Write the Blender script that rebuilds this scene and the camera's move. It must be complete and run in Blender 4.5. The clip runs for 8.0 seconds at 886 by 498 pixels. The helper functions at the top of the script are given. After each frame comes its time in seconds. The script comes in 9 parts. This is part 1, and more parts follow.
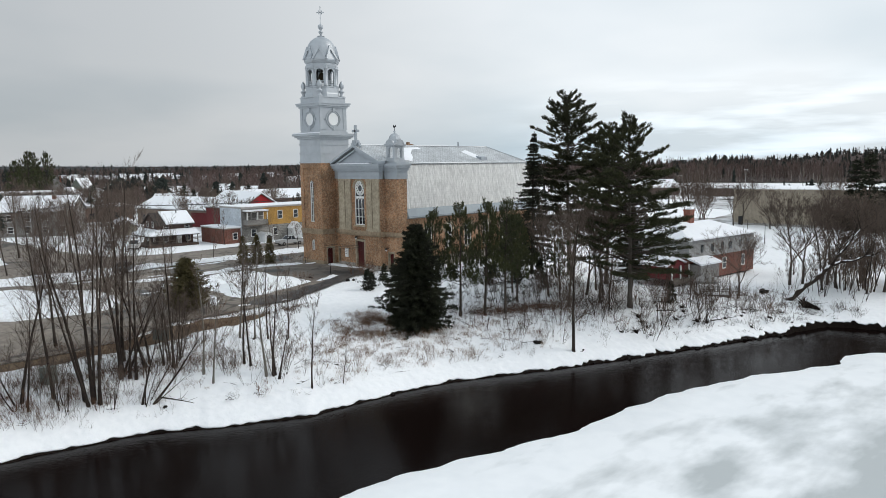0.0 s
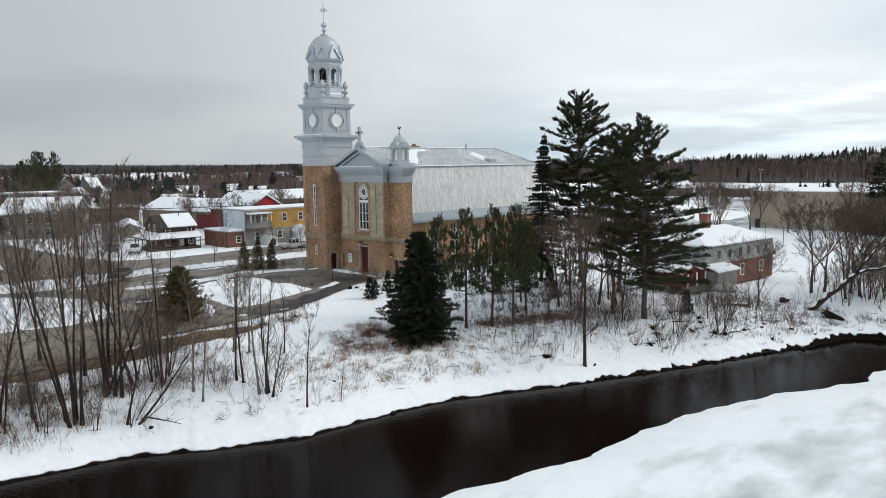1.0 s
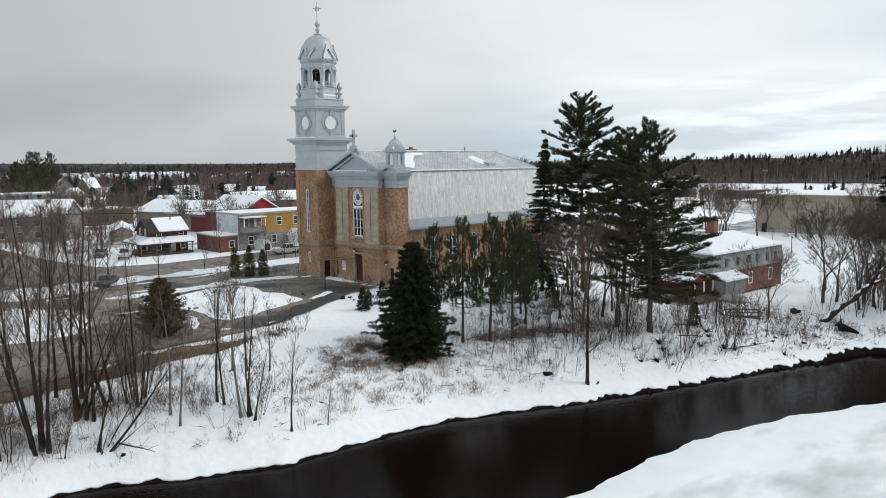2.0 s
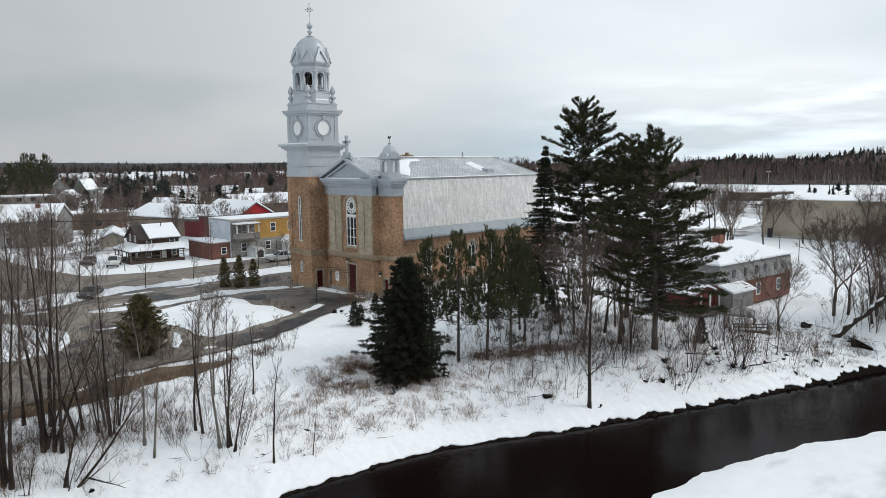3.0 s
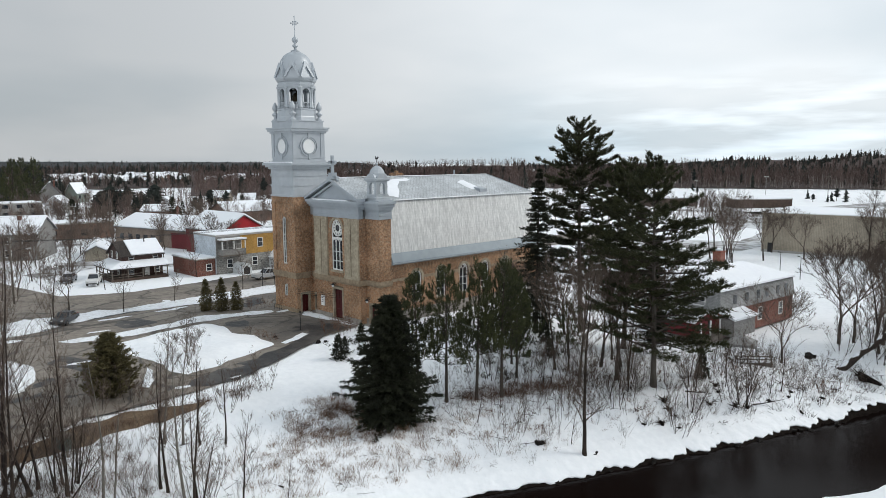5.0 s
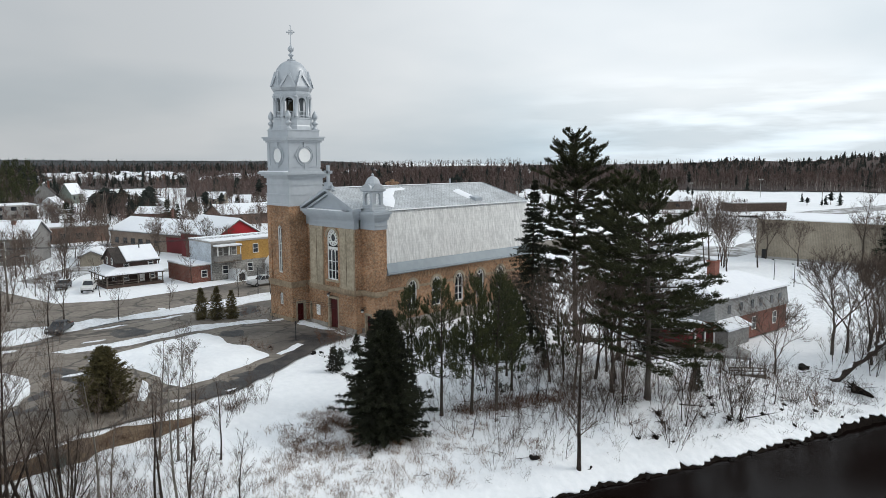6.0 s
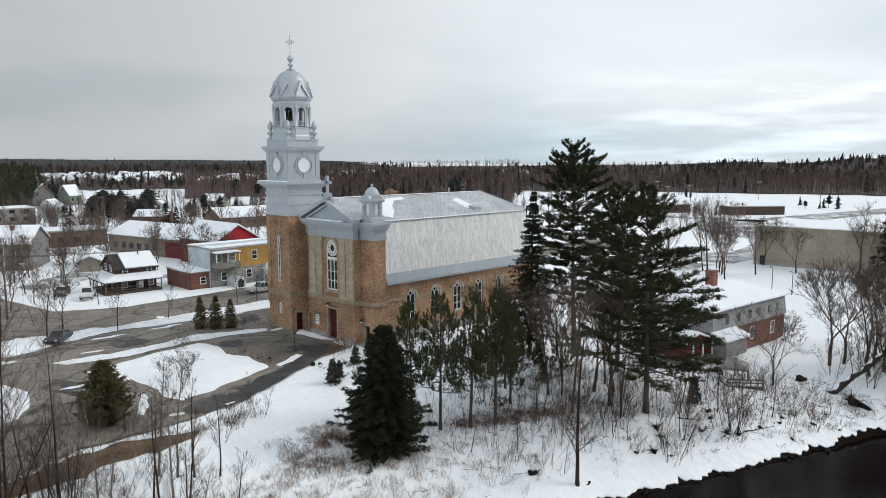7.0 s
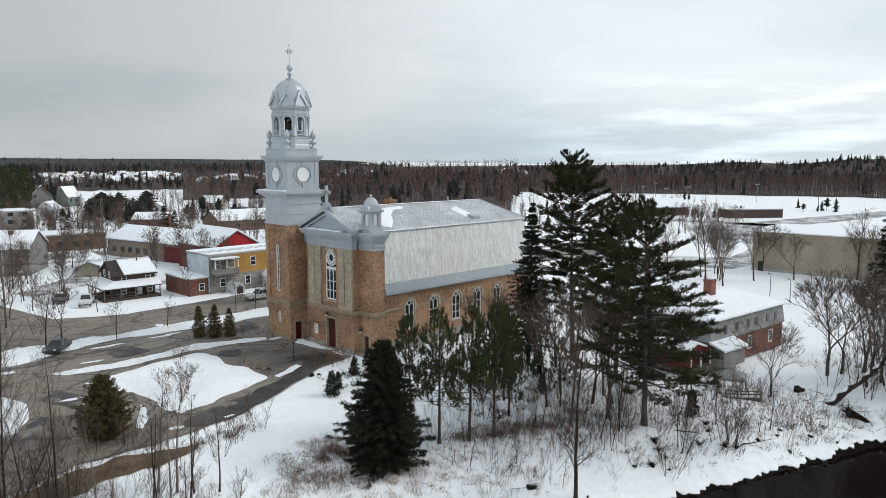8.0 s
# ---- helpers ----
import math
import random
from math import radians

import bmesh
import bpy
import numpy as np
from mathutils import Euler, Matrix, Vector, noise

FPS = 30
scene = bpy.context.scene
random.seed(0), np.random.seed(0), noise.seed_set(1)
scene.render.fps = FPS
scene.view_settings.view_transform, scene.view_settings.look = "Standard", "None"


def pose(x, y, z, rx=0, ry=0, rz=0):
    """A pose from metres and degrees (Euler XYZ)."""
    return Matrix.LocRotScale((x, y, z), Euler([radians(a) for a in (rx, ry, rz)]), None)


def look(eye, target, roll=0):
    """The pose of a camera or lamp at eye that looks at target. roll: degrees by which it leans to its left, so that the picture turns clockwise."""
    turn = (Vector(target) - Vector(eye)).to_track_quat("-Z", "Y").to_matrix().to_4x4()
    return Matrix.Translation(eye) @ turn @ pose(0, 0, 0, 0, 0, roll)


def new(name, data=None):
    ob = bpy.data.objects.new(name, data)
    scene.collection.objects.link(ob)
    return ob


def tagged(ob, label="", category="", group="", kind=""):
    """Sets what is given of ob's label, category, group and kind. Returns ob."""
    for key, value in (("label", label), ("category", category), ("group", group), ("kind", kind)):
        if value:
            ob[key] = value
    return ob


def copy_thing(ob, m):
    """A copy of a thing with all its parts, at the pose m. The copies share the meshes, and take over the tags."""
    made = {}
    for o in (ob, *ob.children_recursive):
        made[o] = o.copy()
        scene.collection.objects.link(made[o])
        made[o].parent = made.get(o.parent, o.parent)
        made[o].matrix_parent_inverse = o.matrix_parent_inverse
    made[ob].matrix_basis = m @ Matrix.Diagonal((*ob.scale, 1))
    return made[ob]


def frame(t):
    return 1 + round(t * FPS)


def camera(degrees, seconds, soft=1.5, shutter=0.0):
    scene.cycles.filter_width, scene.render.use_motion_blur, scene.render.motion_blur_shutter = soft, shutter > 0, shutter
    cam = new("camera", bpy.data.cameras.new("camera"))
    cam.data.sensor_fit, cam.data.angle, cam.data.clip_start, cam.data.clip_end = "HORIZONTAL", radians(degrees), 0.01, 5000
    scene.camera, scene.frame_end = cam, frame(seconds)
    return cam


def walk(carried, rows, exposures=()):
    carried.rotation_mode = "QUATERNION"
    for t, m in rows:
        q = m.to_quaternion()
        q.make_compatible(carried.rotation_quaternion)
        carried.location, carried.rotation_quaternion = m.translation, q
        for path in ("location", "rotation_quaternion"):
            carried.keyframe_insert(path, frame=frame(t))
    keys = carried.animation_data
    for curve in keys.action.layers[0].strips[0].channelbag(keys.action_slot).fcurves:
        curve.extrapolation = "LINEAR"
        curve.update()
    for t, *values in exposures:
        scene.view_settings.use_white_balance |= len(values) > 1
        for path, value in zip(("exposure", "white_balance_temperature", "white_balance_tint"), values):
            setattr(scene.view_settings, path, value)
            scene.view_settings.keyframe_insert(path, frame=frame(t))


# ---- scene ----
from mathutils.geometry import delaunay_2d_cdt

# ---------------------------------------------------------------- camera
cam = camera(62.5, 8.0, soft=0.45)
METRES, EYE, TILT, LEAN, TURN = 21.0, 14.0, -5.0, 0.0, 44.6
ROWS = [
    (0.0, 0.0, 0.0, 0.0, -0.02, -1.67, 0.7),
    (0.5, 0.0171, 0.086, 0.0218, 0.5, -1.72, 0.65),
    (1.0, 0.0318, 0.1734, 0.0428, 0.86, -1.77, 0.62),
    (1.5, 0.0458, 0.264, 0.0666, 0.96, -1.81, 0.57),
    (3.0, 0.0873, 0.5233, 0.1563, 1.12, -1.92, 0.49),
    (3.5, 0.0991, 0.6087, 0.1954, 1.16, -1.91, 0.47),
    (4.0, 0.1103, 0.6784, 0.2344, 1.2, -1.93, 0.44),
    (4.5, 0.1187, 0.7046, 0.2685, 1.1, -1.93, 0.4),
    (5.0, 0.1249, 0.7088, 0.3017, 0.86, -2.0, 0.35),
    (6.5, 0.1245, 0.7013, 0.3974, 0.42, -2.07, 0.13),
    (7.0, 0.1215, 0.6989, 0.4303, 0.38, -2.1, 0.08),
    (7.5, 0.1198, 0.6961, 0.4624, 0.34, -2.13, 0.04),
    (8.0, 0.119, 0.6951, 0.4938, 0.26, -2.16, 0.0),
]
walk(cam, [(t, pose(82.9, -66.9, EYE, TILT, LEAN, TURN) @ pose(METRES * x, METRES * y, METRES * z, 90 + pitch, roll, yaw)) for t, x, y, z, yaw, pitch, roll in ROWS])

# ---------------------------------------------------------------- light
SUN_AZIMUTH, SUN_HEIGHT = radians(52), radians(38)   # azimuth from +x towards +y


def make_world():
    world = bpy.data.worlds.new("overcast_sky")
    scene.world = world
    world.use_nodes = True
    nt = world.node_tree
    nt.nodes.clear()
    N, L = nt.nodes.new, nt.links.new
    out, bg = N("ShaderNodeOutputWorld"), N("ShaderNodeBackground")
    sky = N("ShaderNodeTexSky")
    sky.sky_type, sky.sun_disc = "NISHITA", False
    sky.sun_elevation, sky.sun_rotation = SUN_HEIGHT, radians(90) - SUN_AZIMUTH
    sky.air_density, sky.dust_density = 1.0, 2.0
    dim = N("ShaderNodeMix")
    dim.data_type, dim.blend_type = "RGBA", "MULTIPLY"
    dim.inputs[0].default_value = 1.0
    dim.inputs[7].default_value = (0.1, 0.1, 0.1, 1)
    L(sky.outputs[0], dim.inputs[6])
    tc, sep = N("ShaderNodeTexCoord"), N("ShaderNodeSeparateXYZ")
    L(tc.outputs["Generated"], sep.inputs[0])
    # cloud layer seen in perspective: direction over height
    up = N("ShaderNodeMath")
    up.operation = "MAXIMUM"
    up.inputs[1].default_value = 0.0
    L(sep.outputs[2], up.inputs[0])
    lift = N("ShaderNodeMath")
    lift.operation = "ADD"
    lift.inputs[1].default_value = 0.22
    L(up.outputs[0], lift.inputs[0])
    div = N("ShaderNodeVectorMath")
    div.operation = "DIVIDE"
    comb = N("ShaderNodeCombineXYZ")
    for i in range(3):
        L(lift.outputs[0], comb.inputs[i])
    L(tc.outputs["Generated"], div.inputs[0])
    L(comb.outputs[0], div.inputs[1])
    n1 = N("ShaderNodeTexNoise")
    n1.inputs["Scale"].default_value, n1.inputs["Detail"].default_value = 0.42, 5.0
    n1.inputs["Roughness"].default_value = 0.45
    L(div.outputs[0], n1.inputs["Vector"])
    ramp = N("ShaderNodeValToRGB")
    e = ramp.color_ramp.elements
    e[0].position, e[0].color = 0.32, (0.490, 0.588, 0.656, 1)
    e[1].position, e[1].color = 0.60, (0.842, 0.882, 0.912, 1)
    L(n1.outputs[0], ramp.inputs[0])
    # a heavier, darker bank of cloud in the west, clearer elsewhere
    side = N("ShaderNodeVectorMath")
    side.operation = "DOT_PRODUCT"
    side.inputs[1].default_value = (math.cos(radians(175)), math.sin(radians(175)), 0.0)
    L(tc.outputs["Generated"], side.inputs[0])
    toward = N("ShaderNodeMapRange")
    toward.interpolation_type = "SMOOTHSTEP"
    toward.inputs[1].default_value, toward.inputs[2].default_value = 0.58, 1.05
    toward.inputs[3].default_value, toward.inputs[4].default_value = 1.24, 0.67
    L(side.outputs["Value"], toward.inputs[0])
    lit = N("ShaderNodeVectorMath")
    lit.operation = "SCALE"
    L(ramp.outputs[0], lit.inputs[0])
    L(toward.outputs[0], lit.inputs["Scale"])
    # thin bright broken cloud low in the north, towards the hidden sun
    north = N("ShaderNodeVectorMath")
    north.operation = "DOT_PRODUCT"
    north.inputs[1].default_value = (math.cos(radians(98)), math.sin(radians(98)), 0.0)
    L(tc.outputs["Generated"], north.inputs[0])
    near, low, streaks = N("ShaderNodeMapRange"), N("ShaderNodeMapRange"), N("ShaderNodeMapRange")
    near.interpolation_type = low.interpolation_type = "SMOOTHSTEP"
    near.inputs[1].default_value, near.inputs[2].default_value = 0.80, 0.99
    L(north.outputs["Value"], near.inputs[0])
    low.inputs[1].default_value, low.inputs[2].default_value = 0.035, 0.13
    low.inputs[3].default_value, low.inputs[4].default_value = 1.0, 0.0
    L(sep.outputs[2], low.inputs[0])
    flat, n2 = N("ShaderNodeMapping"), N("ShaderNodeTexNoise")
    flat.inputs["Scale"].default_value = (5.0, 5.0, 42.0)
    n2.inputs["Scale"].default_value, n2.inputs["Detail"].default_value = 1.0, 5.0
    L(tc.outputs["Generated"], flat.inputs[0])
    L(flat.outputs[0], n2.inputs["Vector"])
    streaks.inputs[1].default_value, streaks.inputs[2].default_value = 0.40, 0.58
    streaks.inputs[3].default_value, streaks.inputs[4].default_value = 0.0, 0.42
    L(n2.outputs[0], streaks.inputs[0])
    glow, gain = N("ShaderNodeMath"), N("ShaderNodeMath")
    glow.operation = gain.operation = "MULTIPLY"
    L(near.outputs[0], glow.inputs[0])
    L(low.outputs[0], glow.inputs[1])
    L(glow.outputs[0], gain.inputs[0])
    L(streaks.outputs[0], gain.inputs[1])
    total = N("ShaderNodeMath")
    total.operation = "ADD"
    total.inputs[1].default_value = 1.0
    L(gain.outputs[0], total.inputs[0])
    bright = N("ShaderNodeVectorMath")
    bright.operation = "SCALE"
    L(lit.outputs[0], bright.inputs[0])
    L(total.outputs[0], bright.inputs["Scale"])
    mix = N("ShaderNodeMix")
    mix.data_type = "RGBA"
    mix.inputs[0].default_value = 0.93
    L(dim.outputs[2], mix.inputs[6])
    L(bright.outputs[0], mix.inputs[7])
    L(mix.outputs[2], bg.inputs[0])
    bg.inputs[1].default_value = 1.0
    L(bg.outputs[0], out.inputs[0])


make_world()
sun = new("sun", bpy.data.lights.new("sun", "SUN"))
sun.data.energy, sun.data.angle, sun.data.color = 1.25, radians(18), (1.0, 0.955, 0.89)
sun.matrix_basis = look((math.cos(SUN_AZIMUTH) * math.cos(SUN_HEIGHT) * 50, math.sin(SUN_AZIMUTH) * math.cos(SUN_HEIGHT) * 50, math.sin(SUN_HEIGHT) * 50), (0, 0, 0))
scene.view_settings.exposure = -0.13

# ---------------------------------------------------------------- materials
def mat(name, a, b=None, rough=0.8, metal=0.0, fine=6.0, coarse=0.5, bump=0.0, bump_scale=None, c=None, lo=0.35, hi=0.65, spec=0.3, stretch=None, random_tint=0.0):
    """A surface mixed from colours a and b by fine and coarse noise (sizes per metre); c: a third colour in coarse stains."""
    m = bpy.data.materials.new(name)
    m.use_nodes = True
    nt = m.node_tree
    N, L = nt.nodes.new, nt.links.new
    bs = nt.nodes["Principled BSDF"]
    bs.inputs["Roughness"].default_value, bs.inputs["Metallic"].default_value = rough, metal
    bs.inputs["Specular IOR Level"].default_value = spec
    b = b or tuple(v * 0.8 for v in a)
    geo = N("ShaderNodeNewGeometry")
    vec = geo.outputs["Position"]
    if stretch:
        mp = N("ShaderNodeMapping")
        mp.inputs["Scale"].default_value = stretch
        L(vec, mp.inputs[0])
        vec = mp.outputs[0]
    n1, n2 = N("ShaderNodeTexNoise"), N("ShaderNodeTexNoise")
    n1.inputs["Scale"].default_value, n1.inputs["Detail"].default_value = fine, 3.0
    n2.inputs["Scale"].default_value, n2.inputs["Detail"].default_value = coarse, 4.0
    L(vec, n1.inputs["Vector"])
    L(vec, n2.inputs["Vector"])
    add = N("ShaderNodeMath")
    add.operation = "ADD"
    L(n1.outputs[0], add.inputs[0])
    L(n2.outputs[0], add.inputs[1])
    rng = N("ShaderNodeMapRange")
    rng.inputs[1].default_value, rng.inputs[2].default_value = lo * 2, hi * 2
    L(add.outputs[0], rng.inputs[0])
    mix = N("ShaderNodeMix")
    mix.data_type = "RGBA"
    mix.inputs[6].default_value, mix.inputs[7].default_value = (*a, 1), (*b, 1)
    L(rng.outputs[0], mix.inputs[0])
    col = mix.outputs[2]
    if c:
        n3 = N("ShaderNodeTexNoise")
        n3.inputs["Scale"].default_value, n3.inputs["Detail"].default_value = coarse * 0.37, 5.0
        L(vec, n3.inputs["Vector"])
        r3 = N("ShaderNodeMapRange")
        r3.inputs[1].default_value, r3.inputs[2].default_value = 0.52, 0.68
        L(n3.outputs[0], r3.inputs[0])
        m3 = N("ShaderNodeMix")
        m3.data_type = "RGBA"
        m3.inputs[7].default_value = (*c, 1)
        L(col, m3.inputs[6])
        L(r3.outputs[0], m3.inputs[0])
        col = m3.outputs[2]
    if random_tint:
        info, hsv, rr = N("ShaderNodeObjectInfo"), N("ShaderNodeHueSaturation"), N("ShaderNodeMapRange")
        rr.inputs[3].default_value, rr.inputs[4].default_value = 1 - random_tint, 1 + random_tint
        L(info.outputs["Random"], rr.inputs[0])
        L(rr.outputs[0], hsv.inputs["Value"])
        L(col, hsv.inputs["Color"])
        col = hsv.outputs[0]
    L(col, bs.inputs["Base Color"])
    if bump:
        nb, bp = N("ShaderNodeTexNoise"), N("ShaderNodeBump")
        nb.inputs["Scale"].default_value, nb.inputs["Detail"].default_value = bump_scale or fine, 5.0
        L(vec, nb.inputs["Vector"])
        bp.inputs["Strength"].default_value, bp.inputs["Distance"].default_value = 1.0, bump
        L(nb.outputs[0], bp.inputs["Height"])
        L(bp.outputs[0], bs.inputs["Normal"])
    return m


def patterned(name, a, b, joint, width, height, gap, rough=0.85, mottled=0.8, diagonal=False, offset=0.5, relief=0.01, metal=0.0, streak=None):
    """Courses of brick, stone or shingle on upright walls (and slopes): joints, colour by piece, mottling and stains."""
    m = bpy.data.materials.new(name)
    m.use_nodes = True
    nt = m.node_tree
    N, L = nt.nodes.new, nt.links.new
    bs = nt.nodes["Principled BSDF"]
    bs.inputs["Roughness"].default_value, bs.inputs["Metallic"].default_value = rough, metal
    bs.inputs["Specular IOR Level"].default_value = 0.25
    geo, sep, comb, add = N("ShaderNodeNewGeometry"), N("ShaderNodeSeparateXYZ"), N("ShaderNodeCombineXYZ"), N("ShaderNodeMath")
    L(geo.outputs["Position"], sep.inputs[0])
    L(sep.outputs[0], add.inputs[0])
    L(sep.outputs[1], add.inputs[1])
    L(add.outputs[0], comb.inputs[0])
    L(sep.outputs[2], comb.inputs[1])
    vec = comb.outputs[0]
    if diagonal:
        comb2 = N("ShaderNodeCombineXYZ")
        L(sep.outputs[1], comb2.inputs[0])
        L(sep.outputs[0], comb2.inputs[1])
        rot = N("ShaderNodeMapping")
        rot.inputs["Rotation"].default_value = (0, 0, radians(45))
        L(comb2.outputs[0], rot.inputs[0])
        vec = rot.outputs[0]
    br = N("ShaderNodeTexBrick")
    br.offset = offset
    br.inputs["Color1"].default_value, br.inputs["Color2"].default_value, br.inputs["Mortar"].default_value = (*a, 1), (*b, 1), (*joint, 1)
    br.inputs["Scale"].default_value, br.inputs["Mortar Size"].default_value = 1.0, gap
    br.inputs["Brick Width"].default_value, br.inputs["Row Height"].default_value = width, height
    L(vec, br.inputs["Vector"])
    n1, n2 = N("ShaderNodeTexNoise"), N("ShaderNodeTexNoise")
    n1.inputs["Scale"].default_value, n1.inputs["Detail"].default_value = 3.5, 4.0
    n2.inputs["Scale"].default_value, n2.inputs["Detail"].default_value = 0.35, 5.0
    if not streak:
        L(geo.outputs["Position"], n1.inputs["Vector"])
    if streak:
        mp = N("ShaderNodeMapping")
        mp.inputs["Scale"].default_value = streak
        L(geo.outputs["Position"], mp.inputs[0])
        L(mp.outputs[0], n2.inputs["Vector"])
        n1.inputs["Scale"].default_value = 0.9
        L(mp.outputs[0], n1.inputs["Vector"])
    else:
        L(geo.outputs["Position"], n2.inputs["Vector"])
    s = N("ShaderNodeMath")
    L(n1.outputs[0], s.inputs[0])
    L(n2.outputs[0], s.inputs[1])
    rng = N("ShaderNodeMapRange")
    rng.inputs[1].default_value, rng.inputs[2].default_value = 0.8, 1.22
    rng.inputs[3].default_value, rng.inputs[4].default_value = mottled - 0.12, 1.0 + (1 - mottled) * 0.6
    L(s.outputs[0], rng.inputs[0])
    sc = N("ShaderNodeVectorMath")
    sc.operation = "SCALE"
    L(br.outputs["Color"], sc.inputs[0])
    L(rng.outputs[0], sc.inputs["Scale"])
    L(sc.outputs[0], bs.inputs["Base Color"])
    bp = N("ShaderNodeBump")
    bp.invert = True
    bp.inputs["Strength"].default_value, bp.inputs["Distance"].default_value = 0.8, relief
    L(br.outputs["Fac"], bp.inputs["Height"])
    L(bp.outputs[0], bs.inputs["Normal"])
    return m


SNOW = mat("snow", (0.90, 0.915, 0.935), (0.83, 0.85, 0.875), rough=0.65, fine=1.6, coarse=0.12, bump=0.16, bump_scale=1.1, lo=0.42, hi=0.62)
ROOFSNOW = mat("roof_snow", (0.87, 0.89, 0.92), (0.82, 0.84, 0.88), rough=0.6, fine=1.5, coarse=0.2, bump=0.05, bump_scale=1.5)
BANKSNOW = mat("ploughed_snow", (0.84, 0.86, 0.89), (0.58, 0.57, 0.56), rough=0.7, fine=3.0, coarse=0.5, bump=0.25, bump_scale=2.2, lo=0.46, hi=0.72)
ICE = mat("snowy_ice", (0.88, 0.90, 0.92), (0.81, 0.835, 0.86), rough=0.5, fine=0.6, coarse=0.05, bump=0.05, bump_scale=0.7, lo=0.42, hi=0.66)


def add_slush():
    """Grey water-soaked patches out on the ice, away from the open water."""
    nt = ICE.node_tree
    N, L = nt.nodes.new, nt.links.new
    base = nt.nodes["Principled BSDF"].inputs["Base Color"]
    col = base.links[0].from_socket
    geo, dot = N("ShaderNodeNewGeometry"), N("ShaderNodeVectorMath")
    dot.operation = "DOT_PRODUCT"
    dot.inputs[1].default_value = (1.0, -0.18, 0.0)
    L(geo.outputs["Position"], dot.inputs[0])
    far = N("ShaderNodeMapRange")
    far.inputs[1].default_value, far.inputs[2].default_value = 56.0, 76.0
    far.inputs[3].default_value, far.inputs[4].default_value = -0.16, 0.22
    L(dot.outputs["Value"], far.inputs[0])
    mp, n = N("ShaderNodeMapping"), N("ShaderNodeTexNoise")
    mp.inputs["Scale"].default_value = (0.30, 0.13, 0.2)
    mp.inputs["Rotation"].default_value = (0, 0, radians(-18))
    n.inputs["Scale"].default_value, n.inputs["Detail"].default_value = 1.0, 5.0
    L(geo.outputs["Position"], mp.inputs[0])
    L(mp.outputs[0], n.inputs["Vector"])
    add, edge, mix = N("ShaderNodeMath"), N("ShaderNodeMapRange"), N("ShaderNodeMix")
    L(n.outputs[0], add.inputs[0])
    L(far.outputs[0], add.inputs[1])
    edge.inputs[1].default_value, edge.inputs[2].default_value = 0.47, 0.72
    L(add.outputs[0], edge.inputs[0])
    mix.data_type = "RGBA"
    mix.inputs[7].default_value = (0.47, 0.50, 0.51, 1)
    L(edge.outputs[0], mix.inputs[0])
    L(col, mix.inputs[6])
    L(mix.outputs[2], base)


add_slush()
ASPHALT = mat("worn_brown_grey_asphalt", (0.165, 0.142, 0.120), (0.255, 0.222, 0.188), rough=0.78, fine=1.4, coarse=0.16, bump=0.01, bump_scale=30, c=(0.085, 0.076, 0.070), lo=0.42, hi=0.6, spec=0.35)
def add_cracks():
    """Dark branching cracks and seams in the old asphalt."""
    nt = ASPHALT.node_tree
    N, L = nt.nodes.new, nt.links.new
    base = nt.nodes["Principled BSDF"].inputs["Base Color"]
    col = base.links[0].from_socket
    geo, warp, add, vor = N("ShaderNodeNewGeometry"), N("ShaderNodeTexNoise"), N("ShaderNodeVectorMath"), N("ShaderNodeTexVoronoi")
    warp.inputs["Scale"].default_value, warp.inputs["Detail"].default_value = 0.5, 4.0
    L(geo.outputs["Position"], warp.inputs["Vector"])
    scale = N("ShaderNodeVectorMath")
    scale.operation = "SCALE"
    scale.inputs["Scale"].default_value = 2.6
    L(warp.outputs["Color"], scale.inputs[0])
    L(geo.outputs["Position"], add.inputs[0])
    L(scale.outputs[0], add.inputs[1])
    flat = N("ShaderNodeMapping")
    flat.inputs["Scale"].default_value = (1.0, 0.55, 0.0)
    L(add.outputs[0], flat.inputs[0])
    vor.feature = "DISTANCE_TO_EDGE"
    vor.inputs["Scale"].default_value = 0.2
    L(flat.outputs[0], vor.inputs["Vector"])
    thin, mix = N("ShaderNodeMapRange"), N("ShaderNodeMix")
    thin.inputs[1].default_value, thin.inputs[2].default_value = 0.010, 0.030
    thin.inputs[3].default_value, thin.inputs[4].default_value = 0.75, 0.0
    L(vor.outputs["Distance"], thin.inputs[0])
    mix.data_type = "RGBA"
    mix.inputs[7].default_value = (0.05, 0.045, 0.042, 1)
    L(thin.outputs[0], mix.inputs[0])
    L(col, mix.inputs[6])
    L(mix.outputs[2], base)


add_cracks()
DRIVE = mat("dark_wet_asphalt", (0.024, 0.023, 0.024), (0.072, 0.064, 0.058), rough=0.6, fine=0.9, coarse=0.3, bump=0.01, bump_scale=30, lo=0.44, hi=0.60, spec=0.5)
SNOWROAD = mat("ploughed_snowy_road", (0.22, 0.21, 0.20), (0.62, 0.63, 0.65), rough=0.75, fine=0.5, coarse=0.12, bump=0.02, bump_scale=4, lo=0.45, hi=0.56)
DIRT = mat("brown_dead_grass", (0.105, 0.070, 0.045), (0.20, 0.145, 0.095), rough=0.95, fine=5, coarse=0.6, bump=0.08, bump_scale=7)
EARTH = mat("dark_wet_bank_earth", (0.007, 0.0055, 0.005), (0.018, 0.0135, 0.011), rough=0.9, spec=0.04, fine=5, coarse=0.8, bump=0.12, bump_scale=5)
